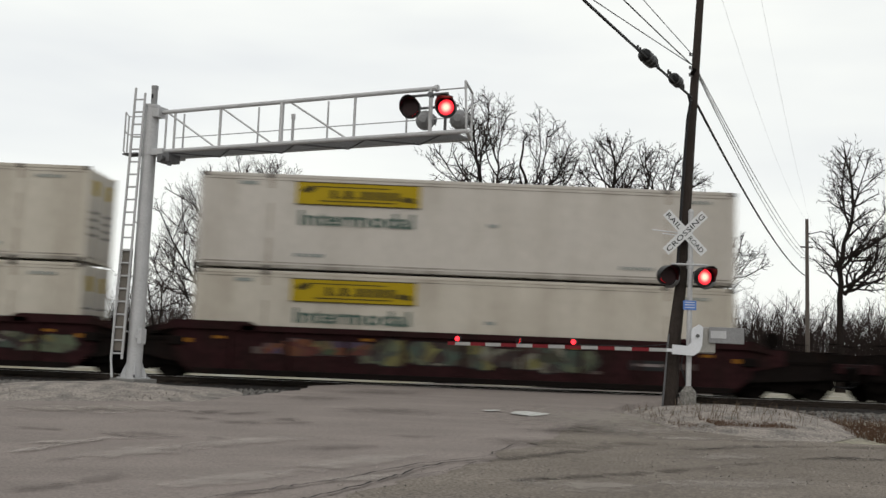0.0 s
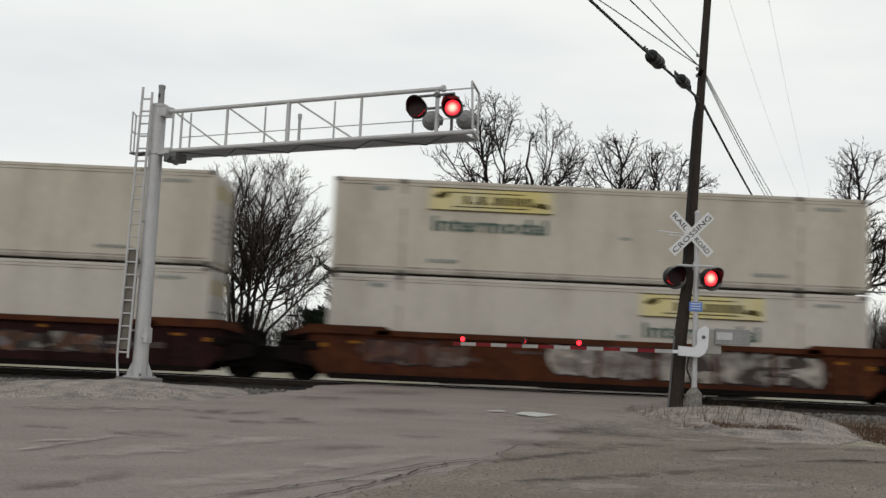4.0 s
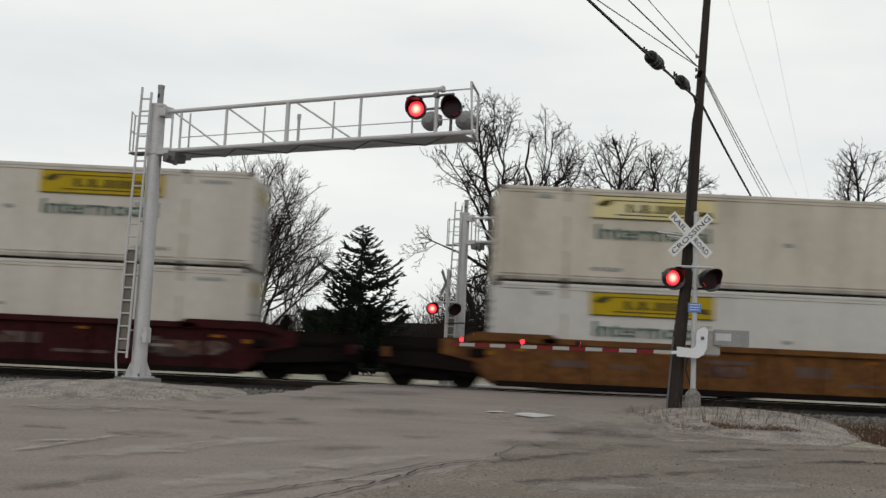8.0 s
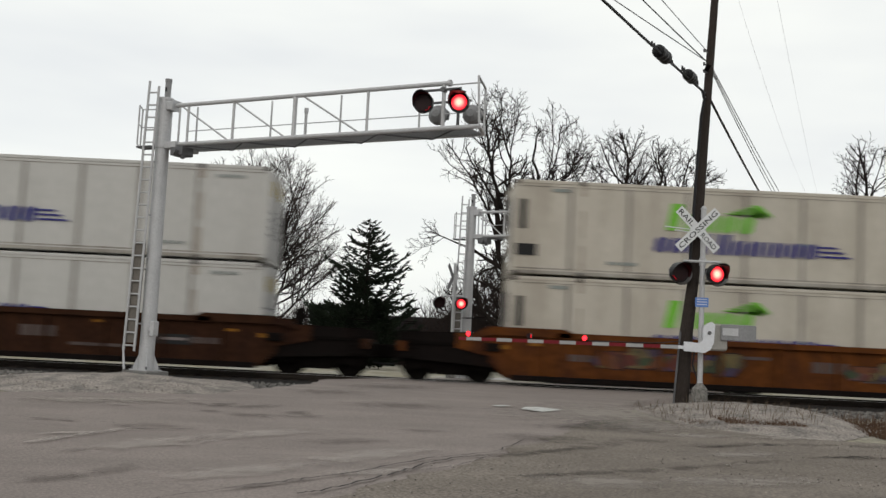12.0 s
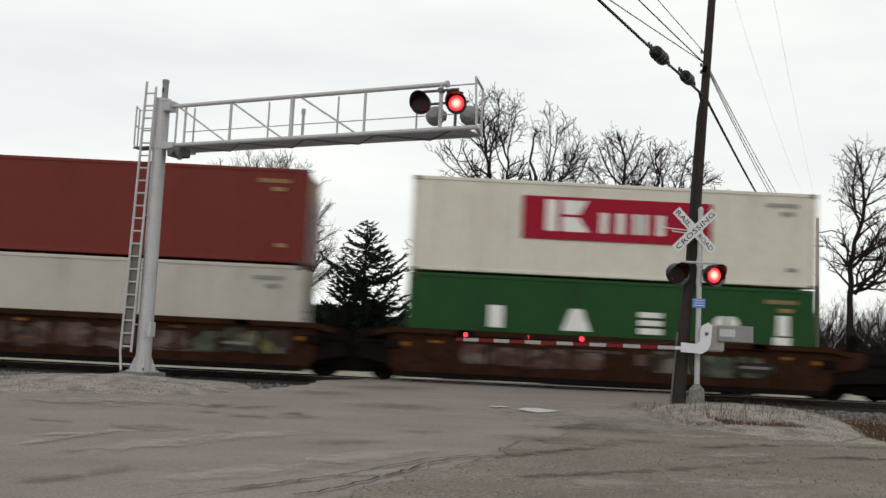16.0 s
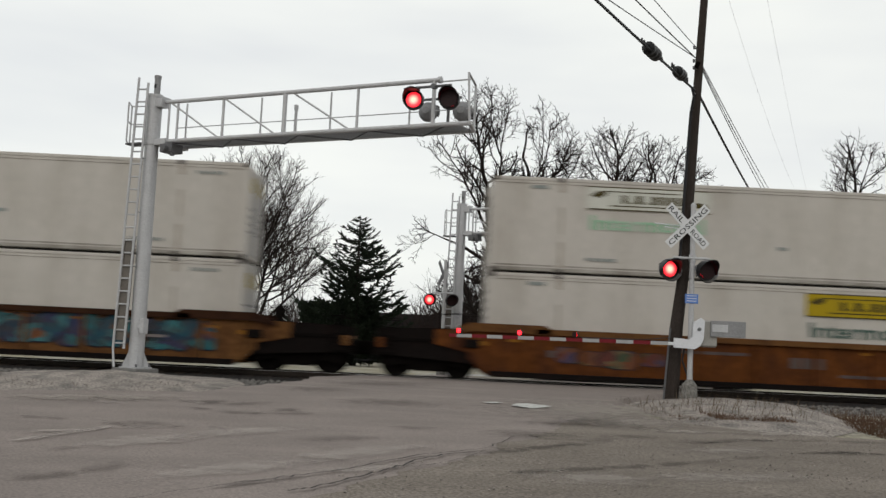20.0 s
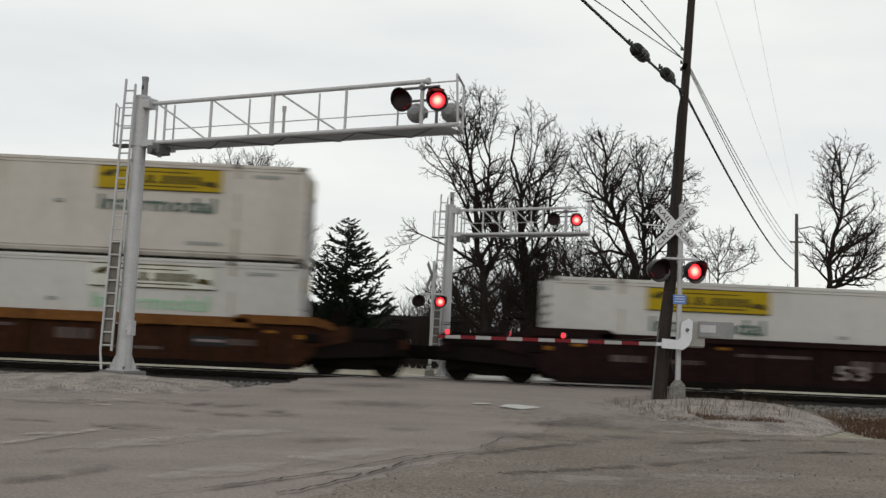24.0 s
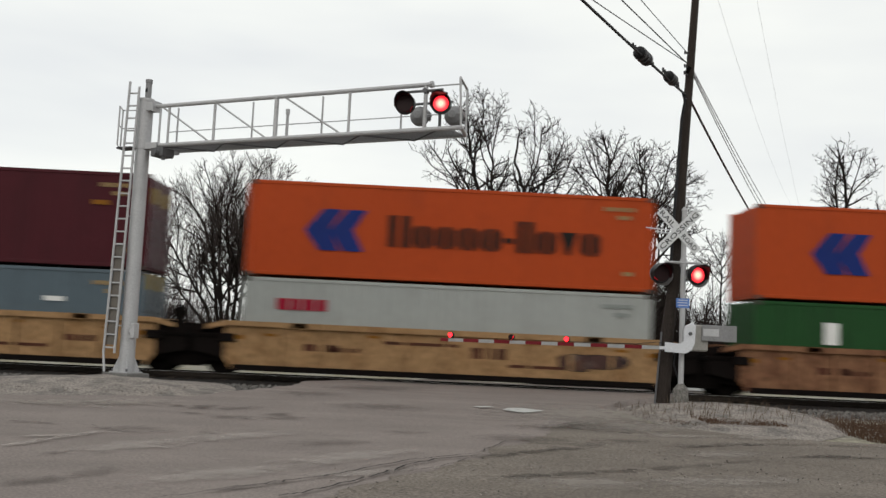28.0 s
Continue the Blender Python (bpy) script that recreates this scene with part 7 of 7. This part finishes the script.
def panel_logo(t, x, w_, H=2.896):
    hl = 12.192 / 2
    a = -hl + x
    p = part("emblem", Geo().box(a, a + w_, FACE - 0.012, FACE + 0.01, H - 1.75, H - 0.45), P_CRIMSON, t, "crimson emblem panel")
    g = Geo()
    z = H - 1.5
    f = lambda x0, x1, z0, z1: g.box(a + x0, a + x1, FACE - 0.02, FACE - 0.012, z + z0, z + z1)
    f(0.7, 1.05, 0, 0.95)
    ya, yb = FACE - 0.02, FACE - 0.012
    g.slab([(a + 1.2, z + 0.0), (a + 2.0, z + 0.0), (a + 1.7, z + 0.44), (a + 1.2, z + 0.44)], ya, yb).slab([(a + 1.2, z + 0.52), (a + 1.7, z + 0.52), (a + 1.95, z + 0.95), (a + 1.2, z + 0.95)], ya, yb)
    shape_row(g, "lihi", a + 2.35, z, 0.62, 0.62, 0.22, 0.28, ya, yb)
    part("emblem_bar", g, P_MARK, p, "white unlettered blocks")


def wide_blocks(t, first):
    """White blocks spaced along a green side, and a white mark at the end."""
    hl = 12.192 / 2
    for i in range(4):
        x = -hl + first + 2.25 * i
        g = Geo()
        if i == 0:
            shape_row(g, "h", x, 0, 0.6, 0.66, 0.2, 0, -0.006, 0.006)
        elif i == 1:
            g.slab([(x - 0.05, 0), (x + 0.81, 0), (x + 0.55, 0.66), (x + 0.21, 0.66)], -0.006, 0.006)
        elif i == 2:
            g.box(x, x + 0.7, -0.006, 0.006, 0, 0.18).box(x, x + 0.7, -0.007, 0.006, 0.26, 0.42).box(x, x + 0.7, -0.006, 0.006, 0.5, 0.66)
        else:
            block(g, x, 0, 0.72, 0.66, 0.18, -0.006, 0.006)
        part("emblem", g, P_MARK, t, "white spaced unlettered block", pose(0, FACE - 0.008, 1.35))
    part("emblem", Geo().box(hl - 1.25, hl - 0.75, FACE - 0.012, FACE + 0.01, 1.1, 1.45).box(hl - 1.15, hl - 0.8, FACE - 0.012, FACE + 0.01, 1.5, 2.1), P_MARK, t, "white end mark")


LOW = 0.36
TOP53 = LOW + 2.896 + 0.03
AL = 8.25  # half the well of a 53-foot unit


def unit53(u, pos, colour, chord, label, spray=(), heavy=False, step=1.6):
    """pos: 's' alone, 'f' front of three, 'm' middle, 'r' rear; the train runs towards +x."""
    alone = (AL + 3.15, AL + 1.55)
    rear = {"s": alone, "f": (9.6, 9.75), "m": (9.6, 9.75), "r": alone}[pos]
    front = {"s": alone, "f": alone, "m": (9.6, None), "r": (9.6, None)}[pos]
    return well_car(u, AL, (rear, front), colour, chord, label, spray, heavy, step)


def unit40(u, pos, colour, chord, label, spray=()):
    alone = (6.3 + 3.0, 6.3 + 1.5)
    rear = {"f": (7.55, 7.67), "m": (7.55, 7.67), "r": alone}[pos]
    front = {"f": alone, "m": (7.55, None), "r": (7.55, None)}[pos]
    car = well_car(u, 6.22, (rear, front), colour, chord, label, spray, step=1.58, cut=0.12, hump_z=0.0)
    if colour is C_TAN:
        p = part("repainted_panel", Geo().slab([(-1.9, 0.42), (3.0, 0.4), (3.1, 1.3), (2.4, 1.36), (-1.8, 1.36), (-2.05, 0.9)], -1.392, -1.376), C_PATCH, car, "red-brown repainted panel")
        for x in (-1.0, 0.55):
            plate = Geo().box(x, x + 1.25, -1.4, -1.394, 0.98, 1.24)
            part("data_plate", plate, M_BLACK, p, "black data plate")
            part("text_bar", Geo().box(x + 0.15, x + 1.1, -1.406, -1.401, 1.06, 1.14), P_STENCIL_PALE, p, "pale unreadable text bar")
    return car


def white53(u, z, signs, colour=None, seam=None, label="white 53-foot intermodal container with yellow carrier sign"):
    t = box53(u, z, colour or P_WHITE, label, seam or P_SEAM)
    for s in signs:
        yellow_sign(t, **s)
    return t


def green53(u, z, colour=None):
    t = box53(u, z, colour or P_GREEN, "dark green 53-foot container with white house emblem", P_GREEN_DARK)
    house_logo(t, 6.7)
    return t


Y = dict(x=2.87)
YF = dict(x=2.87, plate=P_FADED)
YP = dict(x=2.87, plate=P_PALESIGN, text=P_TEXT_PALE)
YB = dict(x=2.8, framed=True)
PALE = "white 53-foot intermodal container with faded pale carrier sign"

# a car ahead, already past
unit53(24.7, "r", C_MAROON, C_MAROON, "dark maroon well car stained with grime", [(-6.5, 1.6, G_GREY, 0.6, 1.2)])
white53(24.7, LOW, [Y])
white53(24.7, TOP53, [Y])
# first three-unit set
unit53(1.19, "f", C_MAROON, C_MAROON, "dark maroon well car sprayed with green graffiti", [(-3.2, 6.5, G_GREEN, 0.5, 1.4), (-6.0, 2.6, G_WARM, 0.7, 1.3)])
white53(1.19, LOW, [Y], P_CREAM)
white53(1.19, TOP53, [Y], P_WHITE)
unit53(-18.33, "m", C_MAROON, C_MAROON, "dark maroon well car sprayed with pink graffiti", [(4.6, 2.4, G_GREEN, 0.55, 1.25), (-6.4, 2.2, G_GREY, 0.6, 1.2), (-2.3, 6.2, G_PINK, 0.45, 1.45)])
white53(-18.33, LOW, [YP], P_CREAM, label=PALE)
white53(-18.33, TOP53, [Y], P_CREAM)
unit53(-37.9, "r", C_MAROON, C_MAROON, "dark maroon well car with wide pink graffiti", [(1.2, 6.3, G_PINK, 0.4, 1.5)])
t = white53(-37.9, LOW, [], P_WHITE, label="white 53-foot container with steel blue slanted carrier mark")
g = Geo()
for x, w_ in ((-2.3, 0.9), (-1.15, 0.36), (-0.6, 0.5), (0.05, 0.3), (0.55, 0.3), (1.65, 0.34)):
    g.slab([(x, 1.2), (x + w_, 1.2), (x + w_ + 0.22, 1.95), (x + 0.22, 1.95)], FACE - 0.012, FACE + 0.006)
g.slab([(0.85, 1.72), (1.4, 1.72), (1.46, 1.95), (0.9, 1.95)], FACE - 0.012, FACE + 0.006).slab([(1.5, 1.72), (2.5, 1.72), (2.56, 1.95), (1.55, 1.95)], FACE - 0.014, FACE + 0.006)
part("emblem", g, P_STEELBLUE, t, "steel blue slanted unlettered shapes")
white53(-37.9, TOP53, [YF], P_WHITE, label=PALE)
# second set
unit53(-61.68, "f", C_OXIDE, C_OXIDE, "rusty orange-brown well car with grey graffiti", [(-4.9, 6.0, G_GREY, 0.42, 1.4)])
green53(-61.68, LOW)
white53(-61.68, TOP53, [YB], P_WHITE_CLEAN, label="clean white 53-foot container with framed yellow sign")
unit53(-81.43, "m", C_OXIDE, C_OXIDE, "rusty orange-brown well car with pale graffiti", [(-1.4, 7.4, G_CHALK, 0.36, 1.5), (-7.0, 3.0, G_FADE, 0.5, 1.4)])
white53(-81.43, LOW, [dict(x=9.3, plate=P_FADED)], P_WHITE, label=PALE)
white53(-81.43, TOP53, [YF], P_CREAM, label=PALE)
unit53(-101.18, "r", C_MAROON, C_OXIDE, "dark rusty well car stained with grime", [(2.0, 3.4, G_GREY, 0.5, 1.2)])
white53(-101.18, LOW, [Y], P_WHITE)
white53(-101.18, TOP53, [Y], P_CREAM)
# third set, yellow
for u, pos in ((-124.12, "f"), (-143.73, "m"), (-162.86, "r")):
    unit53(u, pos, C_YELLOW, C_YELLOW, "weathered yellow-brown well car with small worn tags", [(-4.0 + (u % 3), 1.2, G_FADE, 0.55, 1.1)])
white53(-124.12, LOW, [Y], P_WHITE)
white53(-124.12, TOP53, [Y], P_WHITE)
white53(-143.73, LOW, [YP], P_WHITE_CLEAN, label=PALE)
white53(-143.73, TOP53, [dict(x=2.7, plate=P_FADED)], P_CREAM, label=PALE)
white53(-162.86, LOW, [Y], P_WHITE_CLEAN)
white53(-162.86, TOP53, [YF], P_CREAM, label=PALE)
# fourth set, wine red
for u, pos in ((-186.36, "f"), (-205.41, "m"), (-224.94, "r")):
    unit53(u, pos, C_WINE, C_WINE, "wine red well car with faded stencils and worn tags", [(-6.9 + (u % 3), 2.6, G_FADE, 0.5, 1.25), (-1.5, 1.8, G_FADE, 0.6, 1.1), (3.2 + (u % 2), 2.2, G_FADE, 0.5, 1.2)])
white53(-186.36, LOW, [dict(x=2.9, plate=P_PALESIGN)], P_WHITE, label=PALE)
white53(-186.36, TOP53, [dict(x=9.7)], P_WHITE)
t = box53(-205.41, LOW, P_BLUE, "blue 53-foot container with red ends and yellow emblem", P_BLUE)
blocks(t, -5.12, 1.25, (1.6,), 0.9, P_YELLOW, "yellow emblem panel")
part("emblem_bar", bars((0.3, 0.42, 0.3), 0.55, 0.09), P_NAVY, t, "navy unlettered bars", pose(-4.9, FACE - 0.02, 1.43))
blocks(t, -0.2, 2.08, (0.6,), 0.4, P_MARK, "white square mark")
blocks(t, -7.05, 1.3, (0.6,), 0.4, P_MARK, "white square mark")
blocks(t, -7.05, 1.78, (0.6,), 0.34, P_MARK, "white square mark")
blocks(t, 3.6, 2.2, (0.8,), 0.12, P_MARK, "small white print")
part("end_stripe", Geo().box(7.62, 8.0, FACE - 0.006, FACE + 0.01, 0.16, 2.78), P_REDEND, t, "red end stripe")
part("end_stripe", Geo().box(-8.0, -7.75, FACE - 0.006, FACE + 0.01, 0.16, 2.78), P_REDEND, t, "red end stripe")
white53(-205.41, TOP53, [YB], P_WHITE_CLEAN, label="clean white 53-foot container with framed yellow sign")
green53(-224.94, LOW)
white53(-224.94, TOP53, [dict(x=2.8, text=P_TEXT_PALE)], P_CREAM)
# four single cars
unit53(-248.14, "s", C_RUST, C_RUST, "orange well car with faint graffiti", [(-5.5, 4.0, G_WARM, 0.5, 1.3), (2.0, 3.5, G_WARM, 0.5, 1.2)])
unit53(-271.66, "s", C_BROWN, C_BROWN, "orange-brown well car with grimy sides", [(-5.6, 2.2, G_FADE, 0.5, 1.2)])
for u, c in ((-248.14, P_CREAM), (-271.66, P_WHITE_CLEAN)):
    for z in (LOW, TOP53):
        cool_logo(box53(u, z, c if z > 1 or u < -250 else P_CREAM, "white refrigerated container with green and navy slanted marks", P_SEAM))
unit53(-294.75, "s", C_RUST, C_RUST, "rusty orange well car")
t = box53(-294.75, LOW, P_CREAM, "cream refrigerated container with black fan grille", P_SEAM)
cool_logo(t)
cool_logo(box53(-294.75, TOP53, P_PALEGREY, "pale grey refrigerated container with black fan grille", P_SEAM))
unit53(-318.42, "s", C_OXIDE, C_CHORD, "brown well car with low sides and orange top chord", step=1.32)
white53(-318.42, LOW, [Y], P_WHITE_CLEAN)
white53(-318.42, TOP53, [YB], P_WHITE_CLEAN, label="clean white 53-foot container with framed yellow sign")
# five-unit set of 40-foot wells
sprays = [[(-4.5, 4, G_FADE, 0.5, 1.3), (1.0, 3.5, G_GREEN, 0.5, 1.35)], [(-5.0, 7, G_FADE, 0.45, 1.3), (3.0, 2.5, G_GREEN, 0.5, 1.4)], [(-4.6, 3.2, G_GREY, 0.5, 1.35), (1.2, 3.0, G_SEA, 0.45, 1.4)], [(-5.8, 10.6, G_PALE, 0.42, 1.5)], []]
for i, u in enumerate((-340.0, -355.37, -370.79, -386.21, -401.47)):
    unit40(u, "fmmmr"[i], C_BROWN, C_BROWN, "dark brown well car covered with graffiti" if sprays[i] else "dark brown well car", sprays[i])
t = box40(-340.0, LOW, P_GREEN, "green corrugated container with spaced white blocks")
wide_blocks(t, 2.4)
t = box40(-340.0, TOP53, P_IVORY, "white corrugated container with crimson emblem panel")
panel_logo(t, 3.3, 5.7)
box40(-355.37, LOW, P_WHITE, "plain white corrugated steel container")
t = box40(-355.37, TOP53, P_BROWNRED, "brown-red corrugated container with white marks")
g = Geo()
for k in range(4):
    g.box(-5.0, -4.64 + 0.08 * (k % 2), FACE - 0.012, FACE + 0.01, 1.3 + 0.36 * k, 1.54 + 0.36 * k)
part("marking", g, P_ROSE, t, "pale stacked marks")
box40(-370.79, LOW, P_MAROON, "maroon corrugated steel container")
t = box40(-370.79, TOP53, P_PALEGREY, "pale grey corrugated container with small yellow mark")
blocks(t, 5.0, 0.72, (0.34,), 0.34, P_FADED, "small faded yellow mark")
for z in (LOW, TOP53):
    ship_logo(box40(-386.21, z, P_ORANGE, "orange corrugated container with blue arrow emblem"), P_ROYAL, P_INKBAR)
t = box40(-401.47, LOW, P_IVORY, "white corrugated container with small red and blue mark")
blocks(t, -5.2, 1.2, (0.45,), 0.6, P_CRIMSON, "small red mark")
blocks(t, -5.2, 1.9, (0.45,), 0.45, P_NAVY, "small navy mark")
blocks(t, 2.4, 2.0, (1.8,), 0.14, P_TEXT_GREY, "grey line of small print")
panel_logo(box40(-401.47, TOP53, P_IVORY, "white corrugated container with crimson emblem panel"), 3.0, 5.85)
# single cars again
unit53(-423.21, "s", C_RUST, C_YELLOW, "orange-yellow well car stained with grime", [(-6.0, 2.5, G_WARM, 0.5, 1.2)])
white53(-423.21, LOW, [dict(x=9.55)], P_WHITE)
white53(-423.21, TOP53, [YP], P_WHITE, label=PALE)
unit53(-446.69, "s", C_YELLOW, C_BROWN, "well car covered with teal graffiti from end to end", [(-7.4, 14.6, G_TEAL, 0.38, 1.55)])
white53(-446.69, LOW, [YF], P_WHITE, label=PALE)
white53(-446.69, TOP53, [Y], P_WHITE)
for u, pos in ((-470.09, "f"), (-489.3, "m"), (-508.54, "r")):
    unit53(u, pos, C_DARK, C_DARK, "very dark brown well car")
white53(-470.09, LOW, [Y], P_WHITE)
white53(-470.09, TOP53, [Y], P_WHITE)
white53(-489.3, LOW, [Y], P_WHITE)
white53(-508.54, LOW, [Y], P_WHITE_CLEAN)
# set with ribbed brown sides
for u, pos in ((-532.2, "f"), (-551.37, "m"), (-570.86, "r")):
    unit53(u, pos, C_BROWN, C_CHORD, "brown well car with orange top chord and heavy ribs", (), True)
white53(-532.2, LOW, [dict(x=9.9, plate=P_PALESIGN, text=P_TEXT_PALE)], P_WHITE_CLEAN, label=PALE)
white53(-532.2, TOP53, [dict(x=9.9)], P_WHITE)
green53(-551.37, LOW, P_GREEN_DARK)
green53(-570.86, LOW, P_GREEN_DARK)
# tan set of 40-foot wells
for i, u in enumerate((-591.83, -607.15, -622.32, -637.6)):
    c = C_SAND if i else C_TAN
    unit40(u, "fmmm"[i], c, c, "tan yellow well car with faded stencils and rusty paint", [(3.4, 1.6, G_FADE, 0.5, 1.2)] if i % 2 else [])
S86 = 2.591
t = box40(-591.83, LOW - 0.04, P_GREEN, "green corrugated container with spaced white blocks", S86)
wide_blocks(t, 2.1)
ship_logo(box40(-591.83, LOW + S86, P_ORANGE, "orange corrugated container with blue arrow emblem"), P_ROYAL, P_INKBAR)
t = box40(-607.15, LOW - 0.04, P_PALEGREY, "pale grey corrugated container with small red emblem", S86)
blocks(t, -5.1, 1.65, (0.35, 0.3, 0.35, 0.3), 0.34, P_CRIMSON, "red unlettered emblem", 0.06)
ship_logo(box40(-607.15, LOW + S86, P_ORANGE, "orange corrugated container with blue arrow emblem"), P_ROYAL, P_INKBAR)
t = box40(-622.32, LOW - 0.04, P_SLATE, "slate blue corrugated steel container", S86)
blocks(t, 3.2, 1.6, (0.6,), 0.14, P_MARK, "small white marking")
t = box40(-622.32, LOW + S86, P_MAROON_DARK, "dark maroon corrugated container", 2.896)
blocks(t, 4.4, 1.9, (0.5,), 0.14, P_AMBER, "small amber marking")
box40(-637.6, LOW - 0.04, P_WHITE, "white corrugated steel container", S86)
box40(-637.6, LOW + S86, P_MAROON, "maroon corrugated steel container")

# how far the train has run, second by second
SHIFT = (-0.04, 21.60, 43.19, 64.86, 86.41, 107.93, 129.51, 151.38, 172.80, 194.27, 215.51, 236.76, 258.34, 279.91, 301.54, 323.42, 345.29, 367.08, 389.18, 411.26, 433.06, 455.00, 476.86, 498.65, 520.64, 542.54, 564.37, 586.00, 607.99)
# the far car: seconds and its distance along y on the road
DRIVE = ((0, 128), (11.5, 112), (16, 100), (19, 81), (20.5, 69), (21.5, 61), (22.6, 51.5), (23.4, 48.2), (24, 47.8), (28, 47.8))
BEAT, FIRST = 0.7445, 0.26


def motions():
    for ob, u, z in MOVERS:
        walk(ob, [(t, pose(u + s, TRACK_Y, z)) for t, s in enumerate(SHIFT)])
    walk(CAR, [(t, pose(18.6 + 0.436 * (y - 69) - 0.6, y, ground_z(y) + 0.03, 0, 0, 246.4)) for t, y in DRIVE])
    for ob, at, side in SHUTTERS:
        swing = 86 if side.endswith("+") else -86
        rows, lit, k = [], side[0] == "R", 0
        rows.append((0, pose(*at, swing if lit else 0)))
        t = FIRST
        while t < SECONDS - 0.1:
            rows.append((t, pose(*at, swing if lit else 0)))
            lit = not lit
            rows.append((t + 1 / FPS, pose(*at, swing if lit else 0)))
            t += BEAT
        rows.append((SECONDS, pose(*at, swing if lit else 0)))
        walk(ob, rows)


motions()
